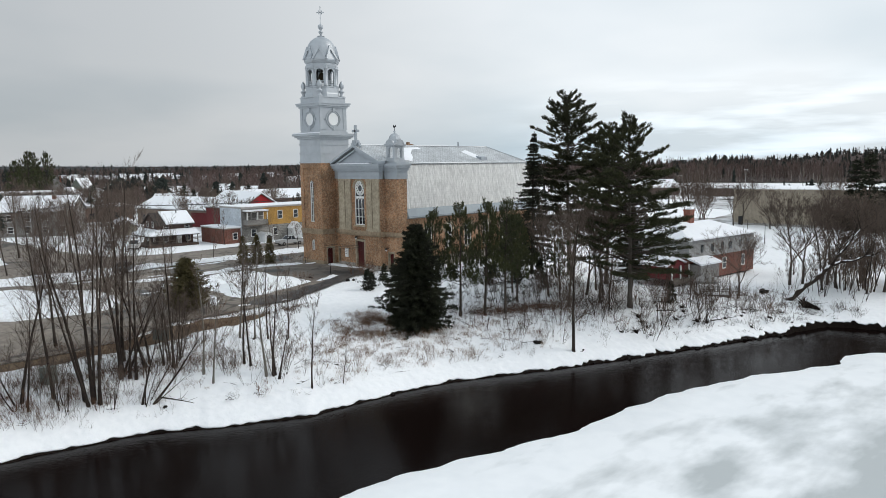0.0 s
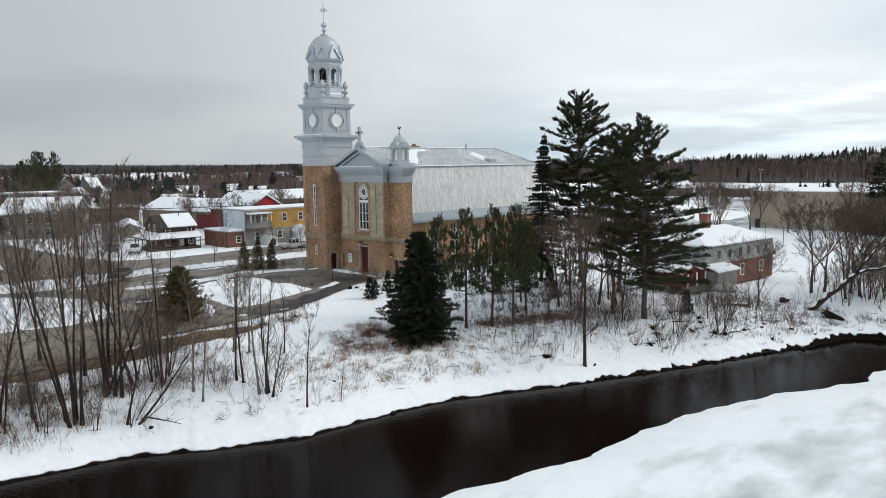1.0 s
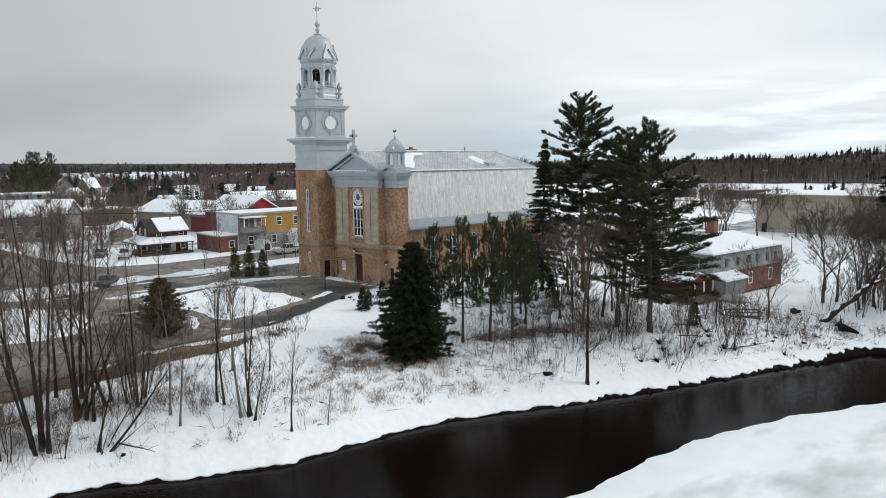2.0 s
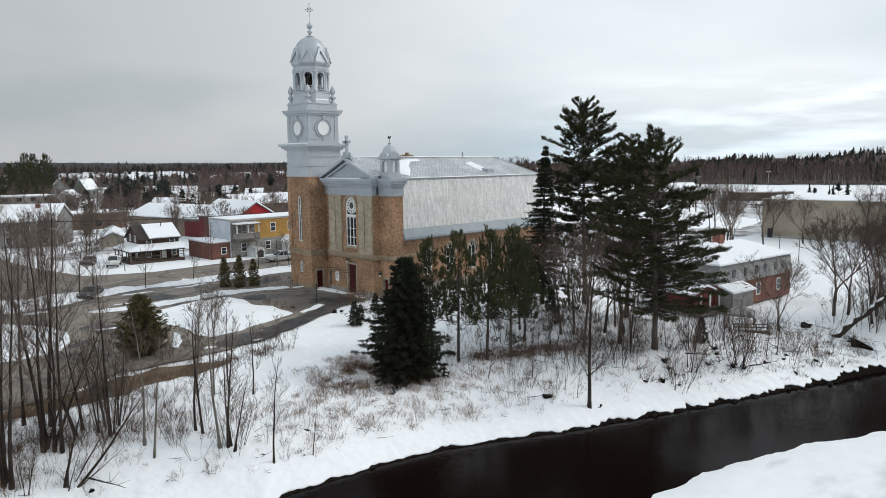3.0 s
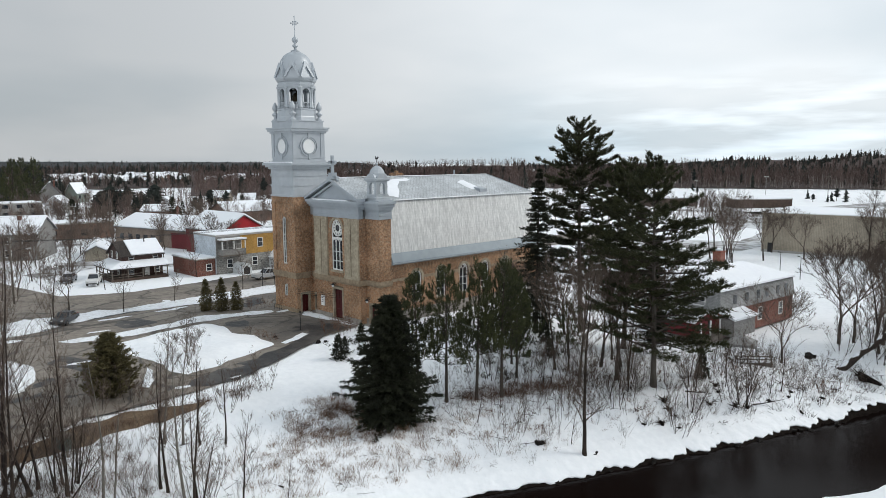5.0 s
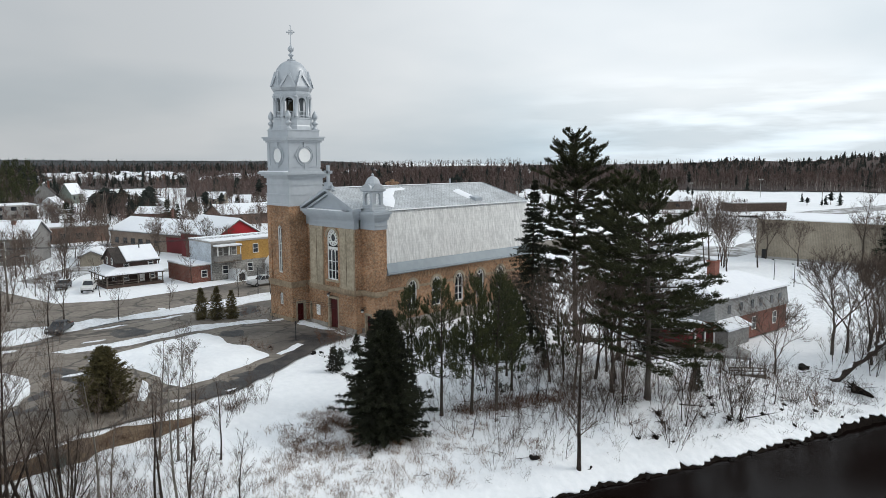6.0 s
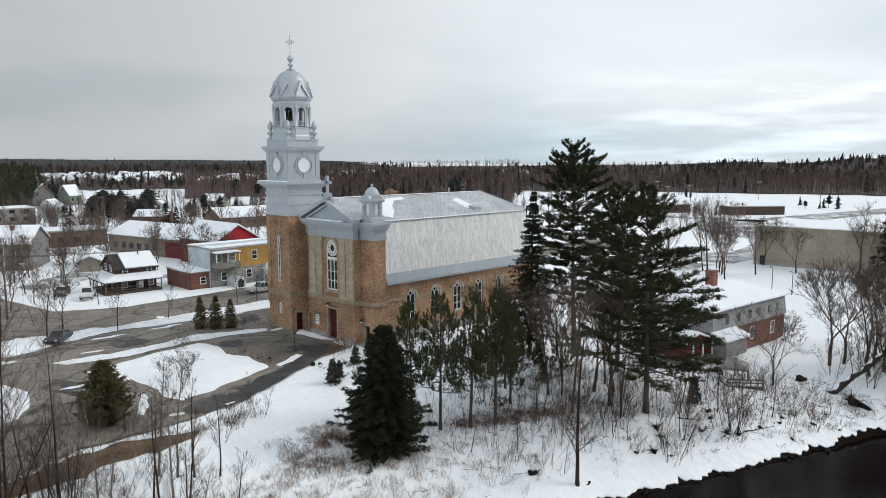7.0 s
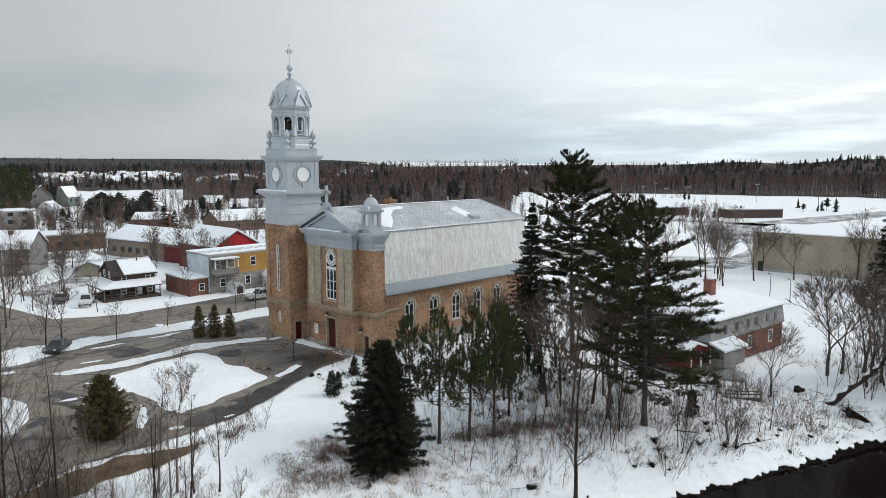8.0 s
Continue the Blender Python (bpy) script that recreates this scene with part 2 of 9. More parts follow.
WATER = mat("dark_brown_river_water", (0.007, 0.0042, 0.0036), (0.005, 0.003, 0.0026), rough=0.12, fine=0.4, coarse=0.05, bump=0.013, bump_scale=4.8, spec=0.035, stretch=(1.0, 0.7, 1.0))
BRICK = patterned("golden_brown_brick", (0.49, 0.252, 0.125), (0.26, 0.122, 0.064), (0.44, 0.34, 0.24), 0.21, 0.072, 0.012, mottled=0.69)
STONE = mat("buff_limestone", (0.45, 0.385, 0.285), (0.29, 0.245, 0.18), rough=0.85, fine=3.2, coarse=0.7, bump=0.01, lo=0.4, hi=0.6)
BAND = mat("weathered_tan_stone", (0.37, 0.29, 0.20), (0.25, 0.19, 0.13), rough=0.85, fine=3.2, coarse=0.7, bump=0.01, lo=0.4, hi=0.6)
PALE_STONE = mat("grey_rubble_foundation", (0.36, 0.33, 0.29), (0.22, 0.20, 0.18), rough=0.9, fine=3.5, coarse=0.8, bump=0.03)
SILVER = mat("pressed_silver_metal", (0.47, 0.50, 0.53), (0.40, 0.43, 0.46), rough=0.45, metal=0.35, fine=1.4, coarse=0.3, spec=0.5)
# Blue-grey metal, its colour lightened to make up for shade on the front.
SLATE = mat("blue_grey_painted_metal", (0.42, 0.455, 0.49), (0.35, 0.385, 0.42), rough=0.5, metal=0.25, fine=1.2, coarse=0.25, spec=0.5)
# Same blue-grey left darker, since the eave catches more light.
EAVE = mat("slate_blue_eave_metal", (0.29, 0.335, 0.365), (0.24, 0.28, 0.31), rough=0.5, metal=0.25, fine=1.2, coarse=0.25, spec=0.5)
ROOF_TOP = patterned("diagonal_tin_shingles", (0.58, 0.60, 0.615), (0.51, 0.53, 0.545), (0.36, 0.37, 0.38), 0.55, 0.36, 0.02, rough=0.45, metal=0.35, diagonal=True, mottled=0.83, relief=0.015)
ROOF_SIDE = patterned("weathered_tin_shingles", (0.77, 0.77, 0.755), (0.72, 0.72, 0.705), (0.64, 0.64, 0.63), 0.5, 0.34, 0.010, rough=0.5, metal=0.15, mottled=0.88, relief=0.012, streak=(9.0, 9.0, 0.35))
WHITE = mat("white_paint", (0.80, 0.80, 0.78), (0.72, 0.72, 0.70), rough=0.5, fine=3, coarse=0.5)
GLASS = mat("dark_window_glass", (0.015, 0.018, 0.022), (0.03, 0.034, 0.04), rough=0.06, fine=0.8, coarse=0.4, spec=0.6)
DIAL = mat("white_clock_dial", (0.82, 0.83, 0.82), (0.77, 0.78, 0.78), rough=0.4, fine=2, coarse=0.5)
RED = mat("dark_red_door_paint", (0.085, 0.010, 0.011), (0.055, 0.008, 0.008), rough=0.45, fine=4, coarse=0.8)
BRONZE = mat("bell_bronze", (0.07, 0.055, 0.035), (0.045, 0.038, 0.028), rough=0.5, metal=0.8)
IRON = mat("dark_iron", (0.05, 0.05, 0.052), (0.035, 0.034, 0.034), rough=0.6, metal=0.5)
BARK = mat("grey_brown_bark", (0.080, 0.064, 0.053), (0.040, 0.032, 0.027), rough=0.95, fine=7, coarse=1.2, bump=0.03, stretch=(1, 1, 0.3), random_tint=0.25)
PINE_BARK = mat("grey_pine_bark", (0.135, 0.118, 0.102), (0.06, 0.048, 0.04), rough=0.95, fine=6, coarse=1.0, bump=0.03, stretch=(1, 1, 0.3), random_tint=0.15)
PALE_BARK = mat("pale_poplar_bark", (0.23, 0.21, 0.18), (0.12, 0.105, 0.09), rough=0.95, fine=6, coarse=1.0, bump=0.02, random_tint=0.2)
DARK_BARK = mat("dark_wet_bark", (0.050, 0.036, 0.028), (0.020, 0.014, 0.012), rough=0.9, fine=7, coarse=1.2, bump=0.03)
TWIG = mat("brown_grey_twigs", (0.155, 0.118, 0.096), (0.088, 0.066, 0.054), rough=0.95, fine=3, coarse=0.5, random_tint=0.25)
WILLOWTWIG = mat("brown_willow_twigs", (0.135, 0.088, 0.062), (0.080, 0.054, 0.040), rough=0.95, fine=3, coarse=0.5, random_tint=0.2)
RUSTTWIG = mat("reddish_brown_twigs", (0.17, 0.095, 0.062), (0.10, 0.058, 0.042), rough=0.95, fine=3, coarse=0.5, random_tint=0.2)
NEEDLE = mat("pine_needles", (0.060, 0.062, 0.024), (0.018, 0.021, 0.009), rough=0.7, fine=2.2, coarse=0.5, random_tint=0.15)
YOUNG_NEEDLE = mat("red_pine_needles", (0.078, 0.084, 0.032), (0.026, 0.031, 0.013), rough=0.7, fine=2.2, coarse=0.6, random_tint=0.15)
SPRUCE = mat("spruce_needles", (0.034, 0.038, 0.018), (0.011, 0.013, 0.008), rough=0.75, fine=2.5, coarse=0.6, random_tint=0.15)
CEDAR = mat("winter_cedar_foliage", (0.140, 0.115, 0.046), (0.065, 0.056, 0.025), rough=0.8, fine=3, coarse=0.9, random_tint=0.15)
BROWN_CEDAR = mat("brown_winter_cedar_foliage", (0.150, 0.125, 0.056), (0.062, 0.056, 0.026), rough=0.85, fine=2.5, coarse=0.7)
STRAW = mat("dry_straw_grass", (0.30, 0.20, 0.13), (0.18, 0.11, 0.075), rough=0.95, fine=4, coarse=0.8)
ROCK = mat("wet_dark_rock", (0.009, 0.008, 0.007), (0.022, 0.019, 0.017), rough=0.8, spec=0.12, fine=5, coarse=1.0, bump=0.05)
FAR_BARE = mat("distant_bare_woods", (0.150, 0.103, 0.090), (0.074, 0.053, 0.048), rough=1.0, fine=0.12, coarse=0.02)
FAR_RIDGE = mat("far_wooded_ridge", (0.040, 0.045, 0.048), (0.024, 0.029, 0.031), rough=1.0, fine=0.02, coarse=0.003, bump=3.0, bump_scale=0.05)
FAR_GREEN = mat("distant_conifers", (0.030, 0.036, 0.030), (0.017, 0.021, 0.019), rough=1.0, fine=0.2, coarse=0.02)
FAR_TRUNK = mat("distant_pale_trunks", (0.40, 0.36, 0.33), (0.17, 0.145, 0.13), rough=1.0, fine=0.2, coarse=0.05)
FOREST_FLOOR = mat("wooded_hillside", (0.085, 0.062, 0.056), (0.044, 0.036, 0.034), rough=1.0, fine=0.06, coarse=0.006, bump=3.0, bump_scale=0.12)

# ---------------------------------------------------------------- building tools
class Mesh:
    """Gathers faces; part() and thing meshes are made from it."""

    def __init__(self):
        self.v, self.f = [], []

    def add(self, verts, faces):
        n = len(self.v)
        self.v += [tuple(p) for p in verts]
        self.f += [tuple(i + n for i in f) for f in faces]
        return self

    def box(self, x0, y0, z0, x1, y1, z1):
        return self.add([(x0, y0, z0), (x1, y0, z0), (x1, y1, z0), (x0, y1, z0), (x0, y0, z1), (x1, y0, z1), (x1, y1, z1), (x0, y1, z1)],
                        [(3, 2, 1, 0), (4, 5, 6, 7), (0, 1, 5, 4), (1, 2, 6, 5), (2, 3, 7, 6), (3, 0, 4, 7)])

    def prism(self, poly, axis, a, b):
        """Extrudes a 2D outline along axis from a to b (the outline's plane is the other two axes in order)."""
        def put(p, q):
            return (q, *p) if axis == "x" else (p[0], q, p[1]) if axis == "y" else (*p, q)
        n = len(poly)
        return self.add([put(p, a) for p in poly] + [put(p, b) for p in poly],
                        [tuple(range(n))[::-1], tuple(range(n, 2 * n))] + [(i, (i + 1) % n, n + (i + 1) % n, n + i) for i in range(n)])

    def lathe(self, cx, cy, rings, n=16, turn=0.0, square=False):
        """Stacks rings of (radius, z) round an upright axis; for n = 4 and square the radius is half a side."""
        k = math.sqrt(2) if square else 1.0
        vs = []
        for r, z in rings:
            for i in range(n):
                a = turn + 2 * math.pi * (i + 0.5) / n if square or n == 8 else turn + 2 * math.pi * i / n
                vs.append((cx + r * k * math.cos(a), cy + r * k * math.sin(a), z))
        fs = [(j * n + i, j * n + (i + 1) % n, (j + 1) * n + (i + 1) % n, (j + 1) * n + i) for j in range(len(rings) - 1) for i in range(n)]
        fs += [tuple(range(n))[::-1], tuple(range((len(rings) - 1) * n, len(rings) * n))]
        return self.add(vs, fs)

    def tube(self, pts, radii, n=6, caps=True):
        vs, fs = [], []
        pts = [Vector(p) for p in pts]
        for i, p in enumerate(pts):
            d = (pts[min(i + 1, len(pts) - 1)] - pts[max(i - 1, 0)]).normalized()
            s = d.cross(Vector((0, 0, 1)) if abs(d.z) < 0.9 else Vector((1, 0, 0))).normalized()
            t = s.cross(d)
            r = radii[i] if not isinstance(radii, float) else radii
            vs += [p + (s * math.cos(2 * math.pi * k / n) + t * math.sin(2 * math.pi * k / n)) * r for k in range(n)]
        for j in range(len(pts) - 1):
            fs += [(j * n + k, j * n + (k + 1) % n, (j + 1) * n + (k + 1) % n, (j + 1) * n + k) for k in range(n)]
        if caps:
            fs += [tuple(range(n))[::-1], tuple(range((len(pts) - 1) * n, len(pts) * n))]
        return self.add(vs, fs)

    def data(self, name, material, smooth=False):
        me = bpy.data.meshes.new(name)
        me.from_pydata(self.v, [], self.f)
        me.materials.append(material)
        if smooth:
            me.polygons.foreach_set("use_smooth", [True] * len(me.polygons))
        me.update()
        return me


def part(name, mesh, material, parent, label="", smooth=False, world=False):
    """One mesh object under a thing or a part. world: the mesh is given in the world's metres."""
    ob = new(name, mesh.data(name, material, smooth))
    ob.parent = parent
    if world:
        m = Matrix(parent.matrix_basis)
        if parent.parent:
            m = parent.parent.matrix_basis @ parent.matrix_parent_inverse @ m
        ob.matrix_parent_inverse = m.inverted()
    return tagged(ob, label)


def thing(name, m, label, category, group=""):
    ob = new(name)
    ob.empty_display_size = 0.3
    ob.matrix_basis = m
    return tagged(ob, label, category, group)


def setting(name, mesh, material, label="", smooth=False, kind="structure", category=""):
    return tagged(new(name, mesh.data(name, material, smooth)), label, category, "", kind)


def smoothstep(a, b, v):
    v = min(1.0, max(0.0, (v - a) / (b - a)))
    return v * v * (3 - 2 * v)


def table(tab, v):
    if v <= tab[0][0]:
        return tab[0][1]
    for (a, p), (b, q) in zip(tab, tab[1:]):
        if v <= b:
            return p + (q - p) * (v - a) / (b - a)
    return tab[-1][1]


def offshore(line, x, y):
    """Signed distance to a line; positive on its left."""
    best, side = 1e18, 1
    for (ax, ay), (bx, by) in zip(line, line[1:]):
        ux, uy = bx - ax, by - ay
        k = max(0.0, min(1.0, ((x - ax) * ux + (y - ay) * uy) / (ux * ux + uy * uy)))
        dx, dy = x - ax - k * ux, y - ay - k * uy
        d = dx * dx + dy * dy
        if d < best:
            best, side = d, 1 if ux * dy - uy * dx >= 0 else -1
    return side * math.sqrt(best)


def inside(poly, x, y):
    hit = False
    for (ax, ay), (bx, by) in zip(poly, poly[1:] + poly[:1]):
        if (ay > y) != (by > y) and x < ax + (y - ay) * (bx - ax) / (by - ay):
            hit = not hit
    return hit


def rounded(poly, times=2):
    """Cuts the corners of a closed outline."""
    for _ in range(times):
        poly = [q for (ax, ay), (bx, by) in zip(poly, poly[1:] + poly[:1]) for q in ((ax * 0.75 + bx * 0.25, ay * 0.75 + by * 0.25), (ax * 0.25 + bx * 0.75, ay * 0.25 + by * 0.75))]
    return poly


def ragged(poly, step, amount, seed):
    """An outline with points every step metres, shifted by noise."""
    out = []
    for (ax, ay), (bx, by) in zip(poly, poly[1:] + poly[:1]):
        n = max(1, round(math.hypot(bx - ax, by - ay) / step))
        for i in range(n):
            x, y = ax + (bx - ax) * i / n, ay + (by - ay) * i / n
            out.append((x + amount * noise.noise((x * 0.45, y * 0.45, seed)) * 1.6, y + amount * noise.noise((x * 0.45, y * 0.45, seed + 9)) * 1.6))
    return out


def drape(poly, step, height):
    """A sheet inside an outline, at height(x, y, distance from the outline)."""
    xs, ys = [p[0] for p in poly], [p[1] for p in poly]
    n = len(poly)
    pts = [Vector(p) for p in poly]
    loop = poly + poly[:1]
    x = min(xs) + step * 0.5
    while x < max(xs):
        y = min(ys) + step * 0.5
        while y < max(ys):
            q = (x + step * 0.3 * noise.noise((x, y, 3)), y + step * 0.3 * noise.noise((x, y, 7)))
            if inside(poly, *q) and abs(offshore(loop, *q)) > step * 0.4:
                pts.append(Vector(q))
            y += step
        x += step
    vs, _, fs, *_ = delaunay_2d_cdt(pts, [(i, (i + 1) % n) for i in range(n)], [], 1, 1e-5)
    m = Mesh()
    m.add([(p.x, p.y, height(p.x, p.y, abs(offshore(loop, p.x, p.y)))) for p in vs], [tuple(f) for f in fs])
    m.f = [f if (Vector(m.v[f[1]]) - Vector(m.v[f[0]])).cross(Vector(m.v[f[2]]) - Vector(m.v[f[0]])).z > 0 else f[::-1] for f in m.f]
    return m


# ---------------------------------------------------------------- ground, river, ice
WATER_Z = -6.4
SHORE = [(15, -120), (24, -72), (26.5, -54), (28.2, -45), (32, -38.7), (34.5, -33.8), (35.15, -25.05), (36.6, -18.8), (41.35, -8.6), (45.55, 2.0),
         (49.9, 14.05), (52.6, 21.5), (54.8, 28.5), (60, 30.5), (72, 36), (100, 44), (200, 62)]
PROFILE = [(0, -0.26), (1.2, -0.12), (2.1, 0.17), (3.2, 0.31), (6, 0.52), (12, 0.71), (18, 0.89), (24, 0.97), (32, 1.0)]


def land(x, y):
    d = offshore(SHORE, x, y)
    if d < 0:
        return WATER_Z - 1.4 + 6.8 * smoothstep(75, 130, -d)
    low = smoothstep(8, 30, y) * (1 - smoothstep(62, 98, y)) * smoothstep(8, 30, x)
    return WATER_Z + (5.4 - 3.0 * low) * table(PROFILE, d * (1 + 1.5 * low))


SKYLINE = [(13, 0.0), (19, 2.0), (21, 6.0), (23, 6.5), (23.8, 1.5), (25, 4.0), (27.3, 4.5), (28.8, 11.0), (34, 12.0)]


def hills(x, y):
    """The far country: a broken ridge in the north, wooded rises in the west, lower land between."""
    r = math.hypot(x, y)
    if r <= 400:
        return 0.0
    b = 135 - math.degrees(math.atan2(y + 56, x - 75))          # bearing right of the line of view
    b = (b + 180) % 360 - 180
    west = 1 - smoothstep(-12, -1, b)
    rise = smoothstep(430, 900, r) * 6.5 * smoothstep(-20, 12, b) + smoothstep(600, 800, r) * table(SKYLINE, b)
    far = smoothstep(1300, 2600, r) * ((7.0 + 13.0 * noise.noise((x / 900, y / 900, 1))) * west - 32.0 * (1 - west))
    return rise + far


def ground_height(x, y):
    z = land(x, y) if -45 < x < 190 and -115 < y < 110 else (-1.0 if offshore(SHORE, x, y) > 0 else -7.3 + 6.3 * smoothstep(75, 130, -offshore(SHORE, x, y)))
    near = 0.13 * noise.noise((x * 0.35, y * 0.35, 0)) + 0.09 * noise.noise((x * 0.9, y * 0.9, 4)) if -30 < x < 70 and -80 < y < 75 else 0.0
    d = offshore(SHORE, x, y) if near else -1.0
    if 0 < d < 5:
        z, near = z - 0.55 * (1 - smoothstep(1.9, 2.9, d)), near * smoothstep(2.5, 5.0, d)
    return z + near + hills(x, y)


def make_ground():
    far = [110, 160, 230, 320, 430, 500, 560, 640, 720, 830, 950, 1100, 1300, 1800, 2600, 4200]
    xs = [-v for v in far[::-1]] + [-90, -75, -60, -50, -42, -36, -32] + [-28 + 0.9 * i for i in range(108)] + [72, 78, 86, 95, 105] + [v + 20 for v in far[:]]
    ys = [-v for v in far[::-1]] + [-95, -85, -78] + [-72 + 0.9 * i for i in range(140)] + [58, 62, 67, 73, 80, 88, 97] + [v for v in far[:]]
    m = Mesh()
    m.v = [(x, y, ground_height(x, y)) for x in xs for y in ys]
    k = len(ys)
    m.f = [(i * k + j, (i + 1) * k + j, (i + 1) * k + j + 1, i * k + j + 1) for i in range(len(xs) - 1) for j in range(k - 1)]
    setting("ground", m, SNOW, "snow-covered ground sloping to the river", True)


def shore_points(step):
    for (ax, ay), (bx, by) in zip(SHORE, SHORE[1:]):
        n = max(1, round(math.hypot(bx - ax, by - ay) / step)) if -75 < ay < 60 else 2
        for i in range(n):
            k = i / n
            yield ax + (bx - ax) * k, ay + (by - ay) * k, (ay - by), (bx - ax)


def make_bank():
    """The undercut earth edge along the water and the ragged lip of snow on it."""
    earth, lip = Mesh(), Mesh()
    rows = []
    pts = list(shore_points(0.22))
    for i, (x, y, _, _) in enumerate(pts):
        a, b = pts[max(0, i - 9)], pts[min(len(pts) - 1, i + 9)]
        n = Vector((a[1] - b[1], b[0] - a[0])).normalized()      # towards the land
        w1, w2, w3 = noise.noise((x * 0.5, y * 0.5, 2)), noise.noise((x * 1.7, y * 1.7, 5)), noise.noise((x * 2.3, y * 2.3, 8))
        rough = smoothstep(-12, 0, y)
        o = 0.5 * w1 + (0.12 + 0.10 * rough) * w2 + (0.04 + 0.06 * rough) * w3
        dark = max(0.05, 0.10 + 0.15 * w1 + 0.14 * w2 + rough * (0.10 + 0.2 * w3)) + 0.6 * smoothstep(17, 25, y) * (1 - smoothstep(30, 33, y)) * (0.8 + 0.5 * w2)
        back = 0.05 + (0.08 + 0.14 * rough) * max(0.0, w2 + 0.6 * w3) + 0.25 * rough * max(0.0, w1 + w3)
        rows.append((x, y, n, o, dark, back))
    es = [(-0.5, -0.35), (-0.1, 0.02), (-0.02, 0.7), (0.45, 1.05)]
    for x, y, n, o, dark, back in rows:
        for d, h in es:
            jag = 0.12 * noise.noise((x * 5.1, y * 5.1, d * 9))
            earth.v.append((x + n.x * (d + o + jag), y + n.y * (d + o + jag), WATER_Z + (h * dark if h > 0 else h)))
        for d, h in ((0.06, -0.02), (0.0, 0.05), (0.1, 0.13), (0.4, 0.27), (1.1, 0.5), (2.9, 0.0)):
            k = d + back * max(0.0, 1 - d / 1.1) + o * (1 - d / 2.9)
            px, py = x + n.x * k, y + n.y * k
            edge = dark + (0.3 - dark) * smoothstep(0.1, 1.1, d)
            z = land(px, py) + 0.03 if d == 2.9 else max(WATER_Z + edge + h, land(px, py) + 0.04 if d > 0.5 else -99)
            lip.v.append((px, py, z + 0.05 * noise.noise((px * 1.1, py * 1.1, 3)) * (d < 2)))
    for m, k in ((earth, 4), (lip, 6)):
        m.f = [(i * k + j, (i + 1) * k + j, (i + 1) * k + j + 1, i * k + j + 1) for i in range(len(rows) - 1) for j in range(k - 1)]
        m.f = [f[::-1] for f in m.f]
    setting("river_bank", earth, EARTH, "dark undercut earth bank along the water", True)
    setting("snow_lip", lip, SNOW, "overhanging edge of snow on the river bank", True)


ICE_EDGE = [(47.5, -75), (47, -52), (48, -41.3), (48.6, -36), (50.2, -30.2), (51.9, -24), (52.3, -19), (52.6, -14), (53.2, -9), (55, -2.6),
            (57.8, 4.4), (61.2, 11.4), (60.4, 15), (62.3, 18), (67, 23), (80, 30), (110, 38), (190, 52)]


def make_river():
    w = Mesh()
    w.add([(x, y, WATER_Z) for x, y in ((-40, -400), (400, -400), (400, 120), (-40, 120))], [(0, 1, 2, 3)])
    setting("water", w, WATER, "dark brown open river water between ice and bank")
    edge = []
    for (ax, ay), (bx, by) in zip(ICE_EDGE, ICE_EDGE[1:]):
        n = max(1, round(math.hypot(bx - ax, by - ay) / 0.6)) if ay > -76 and by < 30 else 3
        for i in range(n):
            x, y = ax + (bx - ax) * i / n, ay + (by - ay) * i / n
            edge.append((x + 0.55 * noise.noise((x * 0.3, y * 0.3, 1)) + 0.16 * noise.noise((x * 1.6, y * 1.6, 3)), y + 0.2 * noise.noise((x, y, 8))))
    outline = edge + [(190, -140), (47, -140)]

    def top(x, y, d):
        return WATER_Z + 0.06 + 0.26 * smoothstep(0, 0.9, d) + 0.07 * noise.noise((x * 0.18, y * 0.18, 2)) * smoothstep(0.5, 4, d) + 0.02 * noise.noise((x * 0.9, y * 0.9, 4)) * smoothstep(0.5, 2, d)
    sheet = drape(outline, 1.7, top)
    n = len(edge)
    sheet.add([(x, y, WATER_Z - 0.1) for x, y in edge] + [(x, y, WATER_Z + 0.06) for x, y in edge], [(i + 1, i, n + i, n + i + 1) for i in range(n - 1)])
    setting("river_ice", sheet, ICE, "snow-covered river ice with grey slushy patches", True)


make_ground()
make_bank()
make_river()

# roads and ploughed snow
STREET = [(-40, -150), (-27.5, -150), (-27.3, -62), (-27.2, -30), (-26.6, -16), (-27.2, -4), (-27.8, 12), (-28, 120), (-41, 120), (-42, 20), (-39.4, -2), (-38.8, -10), (-40.2, -14), (-43, -19.5), (-58, -22), (-140, -26),
          (-140, -36), (-58, -32), (-46, -34), (-41, -40)]
YARD = [(-21.6, 36), (-22.2, -8), (-23.0, -18), (-21.6, -25), (-19.6, -28.4), (-18.5, -36), (-24, -48), (-27.2, -62), (-27.5, -110), (9, -110), (13, -66), (14.4, -50), (14.6, -42), (13.4, -35), (13.9, -29.4), (13.7, -24.4),
        (11.8, -19.8), (9.6, -14.8), (7.5, -9.2), (5.9, -5.2), (4.9, -0.6), (-13, -0.6), (-13.3, 36)]


def road_height(x, y, d):
    return max(ground_height(x, y), land(x, y)) + 0.13


setting("road", drape(ragged(STREET, 2.5, 0.25, 1), 4.0, lambda x, y, d: -0.93), ASPHALT, "worn grey asphalt street with wet patches")
setting("pavement", drape(ragged(YARD, 1.2, 0.18, 2), 1.6, road_height), ASPHALT, "worn grey-brown asphalt yard before the church")
